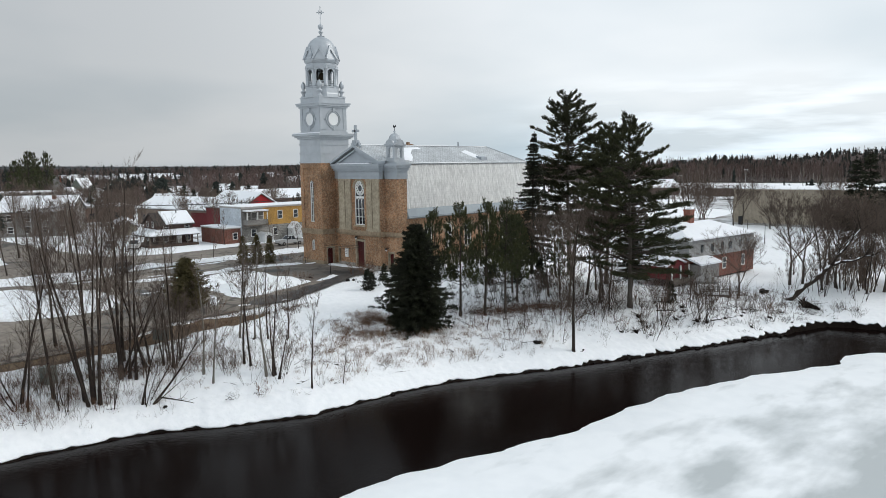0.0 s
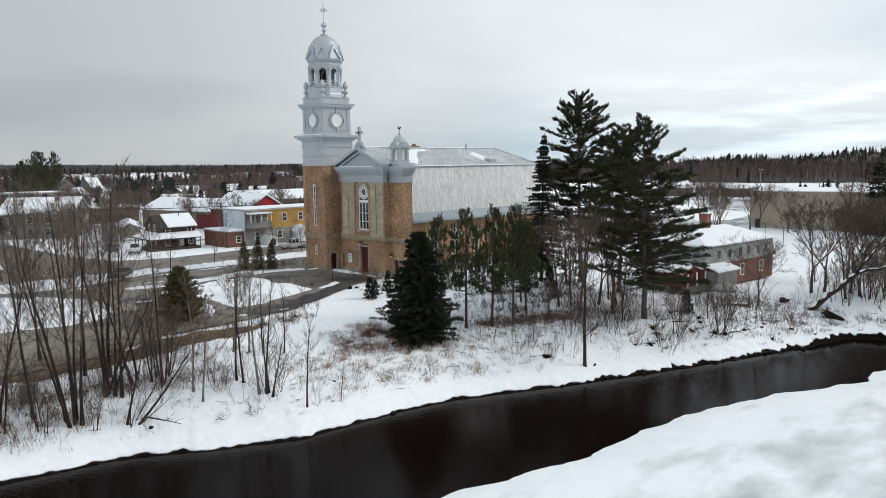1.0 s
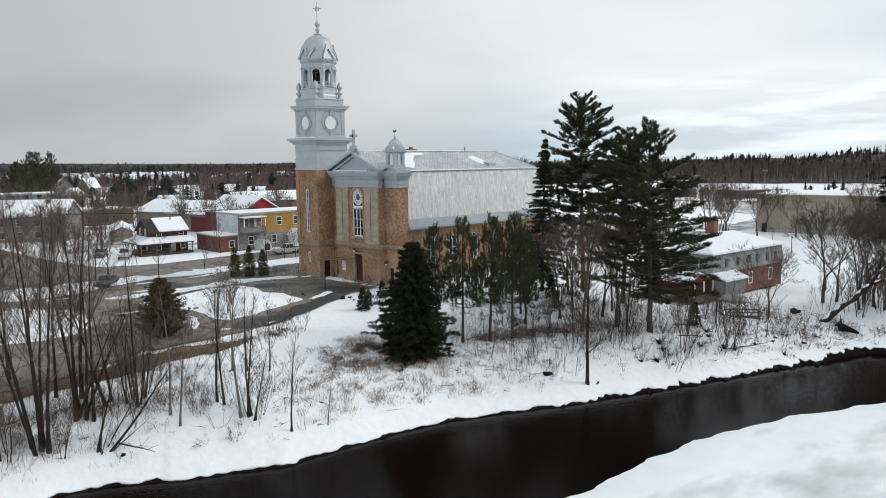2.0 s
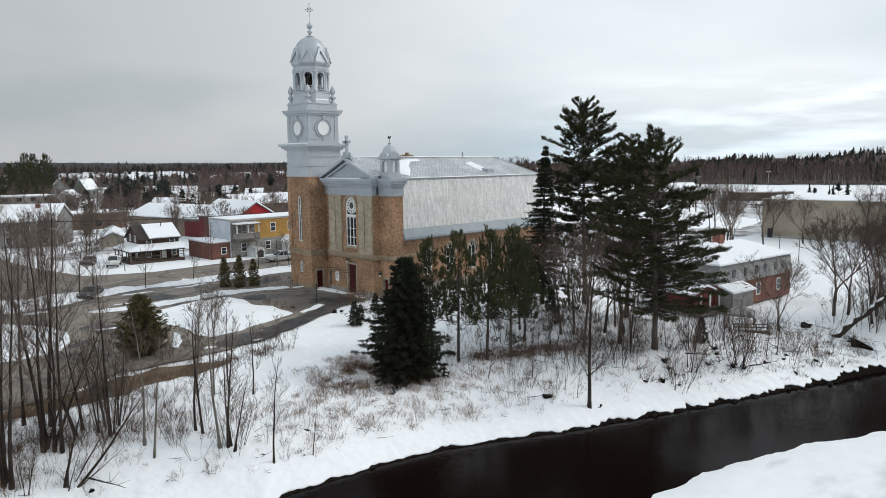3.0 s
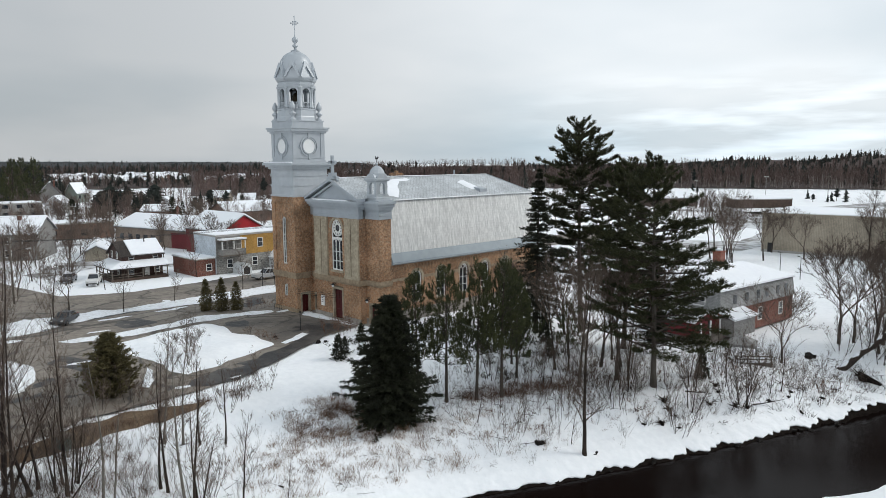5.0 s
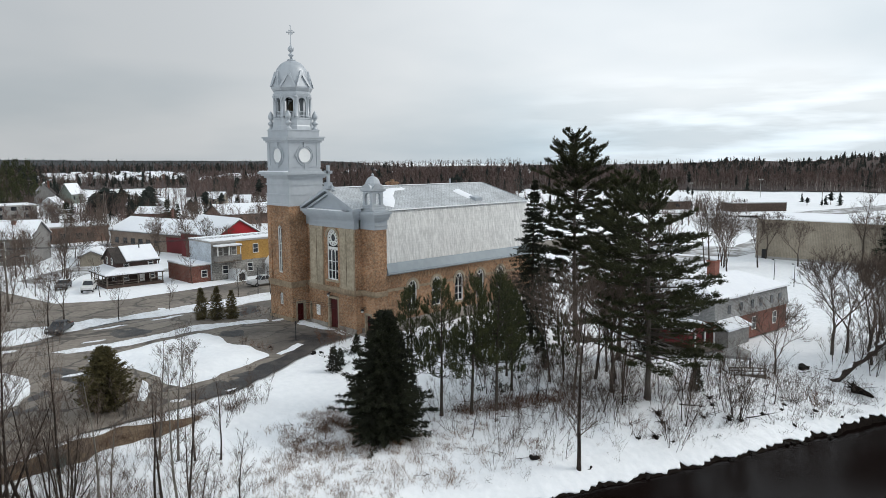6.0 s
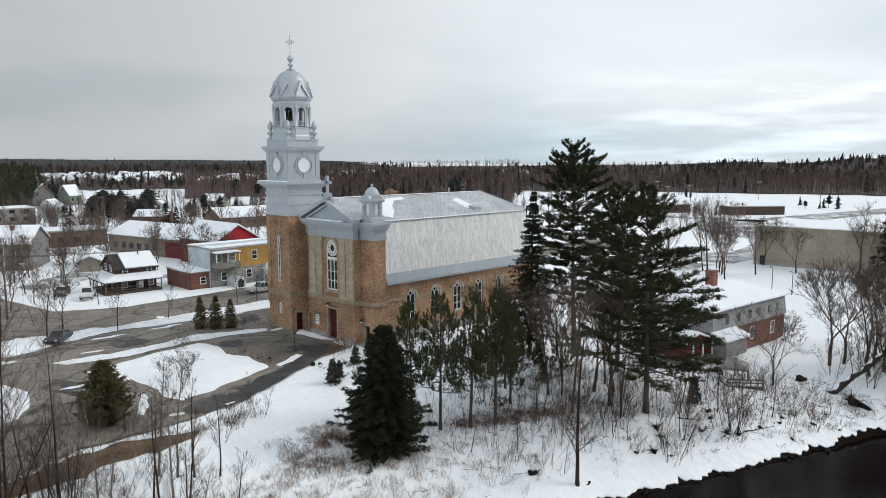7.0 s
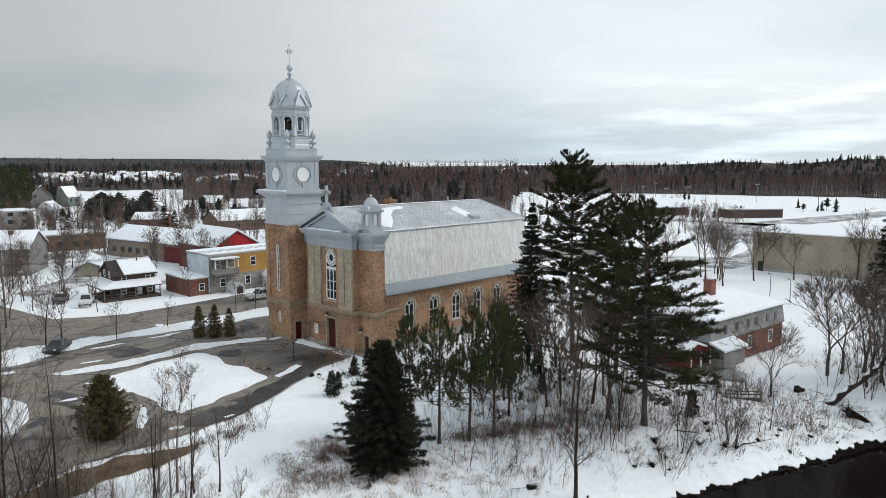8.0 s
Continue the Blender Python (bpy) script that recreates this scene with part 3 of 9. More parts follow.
LANE = [(5.0, -2.2), (5.3, -5.0), (7.5, -8.6), (10.2, -13.9), (12.2, -18.0), (13.2, -20.6), (13.5, -24.2), (12.6, -26.0), (11.0, -25.2), (11.0, -23.2), (10.1, -21.7), (9.5, -18.9), (8.1, -15.0), (7.3, -12.7), (6.2, -10.3), (4.1, -8.0), (1.7, -4.6), (1.0, -2.4)]
setting("drive_lane", drape(ragged(LANE, 0.7, 0.3, 21), 1.0, lambda x, y, d: road_height(x, y, d) + 0.03), DRIVE, "dark wet asphalt lane to the church door")


def snow_bank(name, outline, label, high, seed, rag=0.35, material=None, step=0.8, reach=1.6):
    poly = ragged(outline, 0.7, rag, seed)

    def top(x, y, d):
        return max(land(x, y), ground_height(x, y)) + 0.165 + high * smoothstep(0, reach, d) * (0.75 + 0.5 * noise.noise((x * 0.5, y * 0.5, seed))) + 0.12 * smoothstep(0, 0.6, d) * noise.noise((x * 1.3, y * 1.3, seed))
    return setting(name, drape(poly, step, top), material or BANKSNOW, label, True, category="snow bank")


snow_bank("verge_snow", [(-27.4, -62), (-21.5, -44), (-19.0, -36), (-19.4, -29), (-21.8, -25), (-23.2, -18), (-22, -8), (-21.6, 36), (-27.6, 36), (-27.5, 8), (-26.8, -6), (-26.0, -17), (-27.2, -27)], "strip of ploughed snow between street and yard", 0.5, 3)
snow_bank("yard_snow", [(-12.8, -29.0), (-10.7, -28.2), (-9.6, -21.6), (-10.9, -13.4), (-9.3, -4.0), (-10.6, -3.2), (-13.4, -11.4), (-12.2, -20.4)], "thin ploughed snow ridge along the yard", 0.3, 5, 0.25, step=0.6, reach=0.8)
snow_bank("snow_island", [(-6.5, -27.6), (-8.2, -21.5), (-9.7, -13.2), (-6.4, -12.4), (-2.6, -13.4), (1.5, -12.2), (4.9, -12.6), (6.0, -13.0), (8.0, -19.0), (9.4, -24.4), (7.5, -25.2), (4.8, -24.6), (-0.8, -25.9)], "snow-covered island in the turning loop", 0.75, 7, 0.3, SNOW, 0.7, 3.0)
snow_bank("snow_heap", [(5.6, -11.9), (3.3, -7.7), (4.3, -7.4), (5.6, -9.6), (6.5, -11.8)], "small dirty snow heap beside the drive", 0.45, 9, 0.2, step=0.5, reach=0.8)
snow_bank("corner_snow", [(-14, -41), (-7.3, -35.0), (-3.3, -34.2), (0.4, -34.8), (3.8, -36.6), (4.6, -39.5), (3, -46), (-3, -55), (-14, -60), (-18, -50)], "round snow bank at the road junction", 0.8, 11, 0.3)
setting("dirt_verge", drape(ragged([(14.4, -33.4), (14.6, -30.5), (15.7, -28.1), (16.2, -26.2), (16.8, -27.0), (17.0, -28.4), (17.3, -30.6), (17.3, -32.8), (16.8, -36), (16.6, -44), (15.4, -52), (14.2, -52), (14.6, -43), (14.0, -36)], 0.6, 0.6, 13), 0.6, lambda x, y, d: max(land(x, y), ground_height(x, y)) + 0.02 + 0.10 * smoothstep(0, 0.8, d)), DIRT, "strip of brown dead grass beside the drive", True)
snow_bank("step_snow", [(-6.6, -1.2), (-4.4, -1.9), (-0.2, -1.6), (1.8, -0.6), (-2, -0.35), (-6.6, -0.1)], "snow left along the church steps", 0.22, 15, 0.2, step=0.5, reach=0.7)


def snow_scraps():
    """Thin leftover scraps of snow on the yard and the lane's edges."""
    r = random.Random(12)
    spots = [(-20.6, -20, 0.5, 2.2), (-20.9, -12, 0.4, 2.6), (-14.6, -24, 0.5, 1.5), (-16.5, -33, 0.8, 1.6), (-2.0, -30.2, 0.4, 1.3), (12.2, -26.2, 0.35, 0.9), (-9.0, -2.4, 0.6, 1.1), (-4.6, -1.6, 0.9, 0.6), (3.0, -1.2, 1.2, 0.4), (12.9, -21.6, 0.25, 1.2), (-25.8, -44, 0.6, 3.0)]
    outlines = [[(4.3, -26.2), (6.5, -26.5), (8.6, -27.3), (10.4, -28.6), (9.8, -29.0), (8.0, -28.0), (6.0, -27.1)]]
    for x, y, w, l in spots:
        n = 14
        outlines.append([(x + w * math.cos(2 * math.pi * i / n) * r.uniform(0.7, 1.2), y + l * math.sin(2 * math.pi * i / n) * r.uniform(0.7, 1.2)) for i in range(n)])
    for i, o in enumerate(outlines):
        poly = ragged(o, 0.35, 0.16, 5 + i)
        setting("snow_scrap", drape(poly, 0.3, lambda a, b, d: road_height(a, b, d) + 0.02 + 0.09 * smoothstep(0, 0.25, d)), BANKSNOW, "thin leftover scrap of dirty snow on asphalt", True, category="snow bank")


snow_scraps()
for i, poly in enumerate(([(-20, -18), (-14, -17), (-13.4, -20), (-19, -22)], [(-21, -3), (-15, -5), (-14.6, -1.5), (-20.6, 1)], [(-6, -30), (2, -29.4), (3, -31.4), (-4, -32.6)], [(4, -29), (9, -30), (8, -33.4), (4.4, -32)], [(0.4, -6.6), (0.8, -4.0), (3.4, -4.6), (3.2, -7.6), (1.8, -8.6)], [(-9, -11.6), (-8.6, -9), (-4, -9.6), (-5, -11.6)], [(-0.4, -34.0), (3.0, -33.9), (6.2, -36.2), (6.0, -40), (5.0, -37.4), (2.6, -35.0)])):
    setting("wet_patch", drape(ragged(rounded(poly, 1), 0.5, 0.9, 40 + i), 0.6, lambda x, y, d: road_height(x, y, d) + 0.012), DRIVE, "dark wet patch on the asphalt")

# ---------------------------------------------------------------- church
BASE = -1.05
church = thing("church", pose(0, 0, BASE), "golden-brown brick church with silver metal bell tower and tin roof", "church")


def cpart(name, mesh, material, label="", smooth=False, parent=None):
    return part(name, mesh, material, parent or church, label, smooth, True)


def wall_run(axis, a0, a1, near, far, z0, z1, holes):
    """A wall along axis from a0 to a1, from near to far across, with rectangular holes (a, b, bottom, top)."""
    m = Mesh()
    cuts = sorted({a0, a1, *[h[0] for h in holes], *[h[1] for h in holes]})
    for p, q in zip(cuts, cuts[1:]):
        spans, low = [], z0
        for h in sorted((h for h in holes if h[0] <= p and h[1] >= q), key=lambda h: h[2]):
            if h[2] > low:
                spans.append((low, h[2]))
            low = h[3]
        if low < z1:
            spans.append((low, z1))
        for b, t in spans:
            m.box(p, near, b, q, far, t) if axis == "x" else m.box(near, p, b, far, q, t)
    return m


def arch_outline(c, half, bottom, spring, n=10):
    return [(c - half, bottom), (c + half, bottom)] + [(c + half * math.cos(math.pi * i / n), spring + half * math.sin(math.pi * i / n)) for i in range(n + 1)]


def arch_ring(mesh, axis, c, r0, r1, spring, a, b, n=12):
    """Half a ring of voussoirs over an opening."""
    for i in range(n):
        t0, t1 = math.pi * i / n, math.pi * (i + 1) / n
        mesh.prism([(c + r0 * math.cos(t0), spring + r0 * math.sin(t0)), (c + r1 * math.cos(t0), spring + r1 * math.sin(t0)),
                    (c + r1 * math.cos(t1), spring + r1 * math.sin(t1)), (c + r0 * math.cos(t1), spring + r0 * math.sin(t1))], axis, a, b)


def voussoirs(axis, c, r0, r1, spring, a, b, n=12):
    """The wedge stones of an arch, each its own part with a narrow joint."""
    for i in range(n):
        t0, t1 = math.pi * (i + 0.04) / n, math.pi * (i + 0.96) / n
        cpart("voussoir", Mesh().prism([(c + r * math.cos(t), spring + r * math.sin(t)) for r, t in ((r0, t0), (r1, t0), (r1, t1), (r0, t1))], axis, a, b), STONE)


def spandrel(mesh, axis, c, half, spring, top, a, b, n=8):
    """Fills the corners between an arch and the rectangular hole round it."""
    for s in (-1, 1):
        arc = [(c + s * half * math.cos(math.pi / 2 * i / n), spring + half * math.sin(math.pi / 2 * i / n)) for i in range(n + 1)]
        mesh.prism(arc + [(c, top), (c + s * half, top)], axis, a, b)


def tall_window(axis, c, half, bottom, top, face, deep, name="window", rose=False, cols=2, label="white-framed round-arched window with dark panes"):
    """A round-arched window whose outer face lies at face; deep points into the wall."""
    spring = top - half
    holder = cpart(name, Mesh().prism(arch_outline(c, half, bottom, spring), axis, face + 0.22 * deep, face + 0.26 * deep), GLASS, label)
    fr = Mesh()
    f0, f1 = sorted((face + 0.08 * deep, face + 0.2 * deep))
    arch_ring(fr, axis, c, half - 0.12, half, spring, f0, f1)
    w = 2 * half / cols
    for x in (c - half + 0.06, c + half - 0.06):
        fr.prism([(x - 0.06, bottom), (x + 0.06, bottom), (x + 0.06, spring), (x - 0.06, spring)], axis, f0, f1)
    fr.prism([(c - half, bottom), (c + half, bottom), (c + half, bottom + 0.14), (c - half, bottom + 0.14)], axis, f0, f1)
    part("window_frame", fr, WHITE, holder, "", False, True)
    class Bars:
        def prism(self, *k):
            part("glazing_bar", Mesh().prism(*k), WHITE, holder, "", False, True)

    bars = Bars()

    def ring(x, r0, r1, z, full, n):
        m = Mesh()
        k = 2 * n if full else n + 1
        put = {"x": lambda u, v, w: (w, u, v), "y": lambda u, v, w: (u, w, v)}[axis]
        for i in range(k):
            t = math.pi * i / n
            m.v += [put(x + q * math.cos(t), z + q * math.sin(t), w) for q, w in ((r0, b0), (r1, b0), (r1, b1), (r0, b1))]
        for i in range(k if full else k - 1):
            j = (i + 1) % k
            m.f += [(4 * i + e, 4 * i + (e + 1) % 4, 4 * j + (e + 1) % 4, 4 * j + e) for e in range(4)]
        part("tracery", m, WHITE, holder, "", False, True)

    b0, b1 = sorted((face + 0.12 * deep, face + 0.21 * deep))
    high = spring if not rose else spring - half * 1.62
    for i in range(1, cols):
        x = c - half + w * i
        bars.prism([(x - 0.05, bottom), (x + 0.05, bottom), (x + 0.05, high + (half * 0.25 if not rose else 0)), (x - 0.05, high + (half * 0.25 if not rose else 0))], axis, b0, b1)
    rows = max(2, round((high - bottom) / 1.05))
    for j in range(1, rows):
        z = bottom + (high - bottom) * j / rows
        bars.prism([(c - half, z - 0.035), (c + half, z - 0.035), (c + half, z + 0.035), (c - half, z + 0.035)], axis, b0, b1)
    for i in range(cols):                       # small arches at the head of each light
        x = c - half + w * (i + 0.5)
        ring(x, w / 2 - 0.07, w / 2, high - (0.0 if rose else w * 0.1), False, 8)
    if rose:
        bars.prism([(c - half, high + w * 0.45), (c + half, high + w * 0.45), (c + half, high + w * 0.45 + 0.3), (c - half, high + w * 0.45 + 0.3)], axis, b0, b1)
        for r0, r1 in ((half * 0.40, half * 0.52), (half * 0.82, half * 0.95)):
            ring(c, r0, r1, spring, True, 14)
        for i in range(12):
            t = 2 * math.pi * (i + 0.5) / 12
            d, s = (math.cos(t), math.sin(t)), (-math.sin(t) * 0.09, math.cos(t) * 0.09)
            p, q = half * 0.5, half * 0.85
            bars.prism([(c + d[0] * p - s[0], spring + d[1] * p - s[1]), (c + d[0] * q - s[0] * 1.5, spring + d[1] * q - s[1] * 1.5),
                        (c + d[0] * q + s[0] * 1.5, spring + d[1] * q + s[1] * 1.5), (c + d[0] * p + s[0], spring + d[1] * p + s[1])], axis, b0, b1)
    else:
        ring(c, half * 0.3, half * 0.42, spring + half * 0.48, True, 5)      # a small wheel in the arch's head
    return holder


def door_leafs(axis, c, half, bottom, top, face, deep, label):
    holder = cpart("door", Mesh().prism([(c - half, bottom), (c + half, bottom), (c + half, top), (c - half, top)], axis, *sorted((face + 0.3 * deep, face + 0.38 * deep))), RED, label)
    a, b = sorted((face + 0.26 * deep, face + 0.3 * deep))
    for s in (-1, 1):
        for k in range(3):
            z0, z1 = bottom + (top - bottom) * (0.04 + k * 0.32), bottom + (top - bottom) * (0.31 + k * 0.32)
            x0, x1 = sorted((c + s * half * 0.14, c + s * half * 0.86))
            part("door_panel", Mesh().prism([(x0, z0), (x1, z0), (x1, z1), (x0, z1)], axis, a, b), RED, holder, "", False, True)
    k = Mesh()
    k.prism([(c - half - 0.22, bottom), (c - half, bottom), (c - half, top), (c + half, top), (c + half, bottom), (c + half + 0.22, bottom), (c + half + 0.22, top + 0.28), (c - half - 0.22, top + 0.28)], axis, *sorted((face - 0.06 * deep, face + 0.3 * deep)))
    part("door_surround", k, STONE, holder, "", False, True)
    return holder


def moulding(name, boxes, material, label="", parent=None):
    for b in boxes:
        cpart(name, Mesh().box(*b), material, label, False, parent)


def rect_band(x0, y0, x1, y1, z0, z1, out):
    return (x0 - out, y0 - out, z0, x1 + out, y1 + out, z1)


# walls: pavilion, right wing, recess beside the tower, nave
pav = wall_run("x", -4.6, 4.6, 0.0, 0.6, BASE, 12.0, [(-0.95, 1.05, BASE, 3.3), (-1.05, 1.15, 5.3, 11.7)])
spandrel(pav, "y", 0.05, 1.1, 10.6, 11.7, 0.0, 0.6)
cpart("pavilion_wall", pav, BRICK)
cpart("pavilion_side", Mesh().box(4.0, 0.6, BASE, 4.6, 1.6, 12.0), BRICK)
cpart("pavilion_side", Mesh().box(-4.6, 0.6, BASE, -4.0, 1.6, 12.0), BRICK)
cpart("wing_wall", wall_run("x", 4.6, 7.2, 1.0, 1.6, BASE, 12.0, [(5.2, 6.3, BASE, 1.55)]), BRICK)
cpart("wing_side", Mesh().box(6.6, 1.6, BASE, 7.2, 2.8, 12.0), BRICK)
cpart("recess_wall", wall_run("x", -6.8, -4.6, 1.0, 1.6, BASE, 12.0, [(-6.35, -5.05, BASE, 1.5)]), BRICK)
WIN_Y = [7.2, 11.45, 15.7, 19.9, 24.1]
nave = wall_run("y", 2.8, 31.0, 6.4, 6.9, BASE, 6.6, [(y - 0.8, y + 0.8, 1.4, 5.2) for y in WIN_Y])
for wy in WIN_Y:
    spandrel(nave, "x", wy, 0.8, 4.4, 5.2, 6.4, 6.9)
cpart("nave_wall", nave, BRICK)
cpart("nave_wall", Mesh().box(-6.9, 3.6, BASE, -6.4, 31.0, 6.6), BRICK)
cpart("end_wall", Mesh().box(-6.9, 31.0, BASE, 6.9, 31.5, 6.6), BRICK)
cpart("apse", Mesh().prism([(-4.5, 31.5), (4.5, 31.5), (4.5, 34.5), (2.2, 37), (-2.2, 37), (-4.5, 34.5)], "z", BASE, 5.6), BRICK)
cpart("apse_roof", Mesh().prism([(-4.8, 31.5), (4.8, 31.5), (4.8, 34.7), (2.4, 37.3), (-2.4, 37.3), (-4.8, 34.7)], "z", 5.6, 5.9), SLATE)
for b in ((6.9, 2.8, BASE, 7.02, 31.0, 0.45), (7.2, 0.9, BASE, 7.3, 2.8, -0.1), (4.6, 0.88, BASE, 5.0, 1.0, -0.3), (6.5, 0.88, BASE, 7.3, 1.0, -0.3), (-4.7, -0.12, BASE, -1.2, 0.0, -0.35), (1.3, -0.12, BASE, 4.7, 0.0, -0.35)):
    cpart("foundation", Mesh().box(*b), PALE_STONE)

# stone: pilasters, string courses, window hoods
for x0, x1 in ((-4.5, -3.12), (-2.98, -1.75), (1.85, 3.05), (3.2, 4.55)):
    pil = Mesh().box(x0, -0.22, 4.5, x1, 0.0, 11.95).box(x0 - 0.08, -0.30, 4.5, x1 + 0.08, -0.0, 4.85).box(x0 - 0.07, -0.29, 11.6, x1 + 0.07, 0.0, 11.95)
    cpart("pilaster", pil, STONE)
moulding("string_course", [(-4.68, -0.2, 3.75, 4.68, 0.02, 4.0), (-4.75, -0.34, 4.0, 4.75, 0.02, 4.5), (4.62, 0.82, 3.8, 7.3, 1.02, 4.0), (4.62, 0.7, 4.0, 7.42, 1.02, 4.45), (7.18, 1.02, 3.8, 7.297, 2.8, 4.0), (7.18, 1.02, 4.0, 7.417, 2.8, 4.45),
                           (-6.8, 0.82, 3.75, -4.62, 1.02, 4.4), (4.58, -0.18, 3.8, 4.72, 0.85, 4.45)], BAND)
side_course = [(6.88, a, 4.2, 7.0, b, 4.55) for a, b in zip([2.8] + [y + 1.05 for y in WIN_Y], [y - 1.05 for y in WIN_Y] + [31.0])]
moulding("string_course", side_course, BAND)
for wy in WIN_Y:
    voussoirs("x", wy, 0.8, 1.12, 4.4, 6.86, 7.02)
    for s in (-1, 1):
        a, b = sorted((wy + s * 0.8, wy + s * 1.12))
        cpart("hood_stone", Mesh().box(6.86, a, 3.9, 7.02, b, 4.4), STONE)
    cpart("window_sill", Mesh().box(6.86, wy - 0.95, 1.22, 7.06, wy + 0.95, 1.4), STONE)
    tall_window("x", wy, 0.8, 1.4, 5.2, 6.9, -1, label="round-arched nave window with white frame")
big = tall_window("y", 0.05, 1.1, 5.3, 11.7, 0.0, 1, "front_window", True, 3, "tall front window with a white rose in its head")
voussoirs("y", 0.05, 1.1, 1.42, 10.6, -0.1, 0.04, 16)
cpart("window_sill", Mesh().box(-1.25, -0.12, 5.05, 1.35, 0.05, 5.3), STONE)
door_leafs("y", 0.05, 0.9, BASE + 0.2, 2.9, 0.0, 1, "tall dark red double door")
door_leafs("y", 5.75, 0.5, BASE + 0.2, 1.4, 1.0, 1, "dark red side door")
door_leafs("y", -5.7, 0.6, BASE + 0.2, 1.35, 1.0, 1, "dark red side door")
moulding("doorstep", [(-1.6, -1.0, BASE, 1.7, 0.1, BASE + 0.2), (4.9, 0.1, BASE, 6.6, 1.0, BASE + 0.2), (-6.5, 0.0, BASE, -4.8, 1.0, BASE + 0.2)], PALE_STONE)

# entablature, cornice and pediment
moulding("frieze", [(-4.7, -0.14, 11.95, 4.7, 0.6, 13.1), (4.6, 0.86, 11.95, 7.32, 1.6, 13.1), (7.1, 1.6, 11.95, 7.32, 2.85, 13.1), (-6.9, 0.86, 11.95, -4.7, 1.6, 13.1),
                    (-4.8, -0.22, 12.35, 4.8, 0.0, 12.47), (4.8, 0.78, 12.35, 7.4, 1.0, 12.47), (7.3, 0.8, 12.35, 7.4, 2.85, 12.47)], SLATE, "blue-grey metal frieze")
moulding("cornice", [(-4.95, -0.4, 13.1, 4.95, 0.6, 13.45), (-5.2, -0.7, 13.45, 5.2, 0.6, 13.8), (-5.4, -0.9, 13.8, 5.4, 0.6, 14.1),
                     (4.9, 0.6, 13.1, 7.6, 1.6, 13.45), (5.1, 0.3, 13.45, 7.85, 1.6, 13.8), (5.3, 0.1, 13.8, 8.05, 1.6, 14.1), (7.0, 1.6, 13.1, 7.6, 2.85, 13.45), (7.0, 1.6, 13.45, 7.85, 2.9, 13.8), (7.0, 1.6, 13.8, 8.05, 2.95, 14.1),
                     (-7.0, 0.6, 13.1, -4.9, 1.6, 13.45), (-7.0, 0.3, 13.45, -5.1, 1.6, 13.8), (-7.0, 0.1, 13.8, -5.3, 1.6, 14.1)], SLATE, "stepped blue-grey metal cornice")
cpart("wing_top", Mesh().box(4.6, 0.6, 14.1, 7.6, 2.9, 14.25), SLATE)
cpart("wing_top", Mesh().box(-7.0, 0.6, 14.1, -4.6, 1.6, 14.25), SLATE)
ped = Mesh().prism([(-4.9, 14.1), (4.9, 14.1), (0, 16.2)], "y", -0.2, 0.2)
cpart("pediment", ped, SLATE, "blue-grey panelled pediment")
rake = Mesh()
for s in (-1, 1):
    rake.prism([(s * 5.5, 14.1), (s * 5.5, 14.42), (0, 16.85), (0, 16.5)], "y", -0.95, 0.3)
    rake.prism([(s * 5.0, 14.1), (s * 4.4, 14.1), (0, 16.02), (0, 16.3)], "y", -0.55, 0.0)
cpart("raking_cornice", rake, SLATE)
cpart("pediment_snow", Mesh().box(-3.9, -0.88, 14.1, 3.4, -0.3, 14.22), ROOFSNOW, "snow lying on the pediment ledge")

# roof: steep lower slopes, shallow upper roof with a hipped end
eave = Mesh()
for s in (-1, 1):
    eave.prism([(s * 6.85, 6.3), (s * 7.35, 6.3), (s * 7.5, 6.45), (s * 7.5, 6.62), (s * 7.05, 7.75), (s * 6.4, 7.75), (s * 6.4, 6.6)], "y", 2.8 if s > 0 else 3.6, 31.9)
eave.prism([(31.4, 6.3), (32.0, 6.3), (32.1, 6.6), (31.6, 7.75), (31.0, 7.75), (31.0, 6.6)], "x", -7.3, 7.3)
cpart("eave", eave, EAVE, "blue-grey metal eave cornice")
gut = Mesh().box(7.44, 2.85, 6.44, 7.58, 31.9, 6.54)
cpart("gutter", gut, SILVER)
steep = Mesh()
curve = [(7.06, 7.7), (6.86, 9.2), (6.62, 10.9), (6.36, 12.6), (6.12, 14.05)]
for s in (-1, 1):
    a = 2.85 if s > 0 else 1.6
    steep.add([(s * x, y, z) for x, z in curve for y in (a, 31.0 + (x - 6.12) * 0.7)], [(2 * i, 2 * i + 1, 2 * i + 3, 2 * i + 2) if s > 0 else (2 * i + 1, 2 * i, 2 * i + 2, 2 * i + 3) for i in range(4)])
steep.add([(sx * x, 31.0 + (x - 6.12) * 0.7, z) for x, z in curve for sx in (1, -1)], [(2 * i, 2 * i + 1, 2 * i + 3, 2 * i + 2) for i in range(4)])
steep.add([(6.12, 2.85, 14.05), (7.06, 2.85, 7.7), (5.5, 2.85, 7.7), (5.5, 2.85, 14.05)], [(0, 1, 2, 3)])
cpart("steep_roof", steep, ROOF_SIDE, "steep weathered tin roof slope with streaks")
shallow = Mesh()
shallow.add([(6.3, 2.6, 14.12), (6.3, 31.2, 14.12), (0, 27.9, 16.75), (0, 2.6, 16.75), (-6.3, 31.2, 14.12), (-6.3, 2.6, 14.12)], [(0, 1, 2, 3), (1, 4, 2), (4, 5, 3, 2), (5, 0, 3)])
shallow.add([(5.45, -0.9, 14.45), (5.45, 2.65, 14.45), (0, 2.65, 16.86), (0, -0.9, 16.86), (-5.45, -0.9, 14.45), (-5.45, 2.65, 14.45)], [(0, 1, 2, 3), (5, 4, 3, 2)])
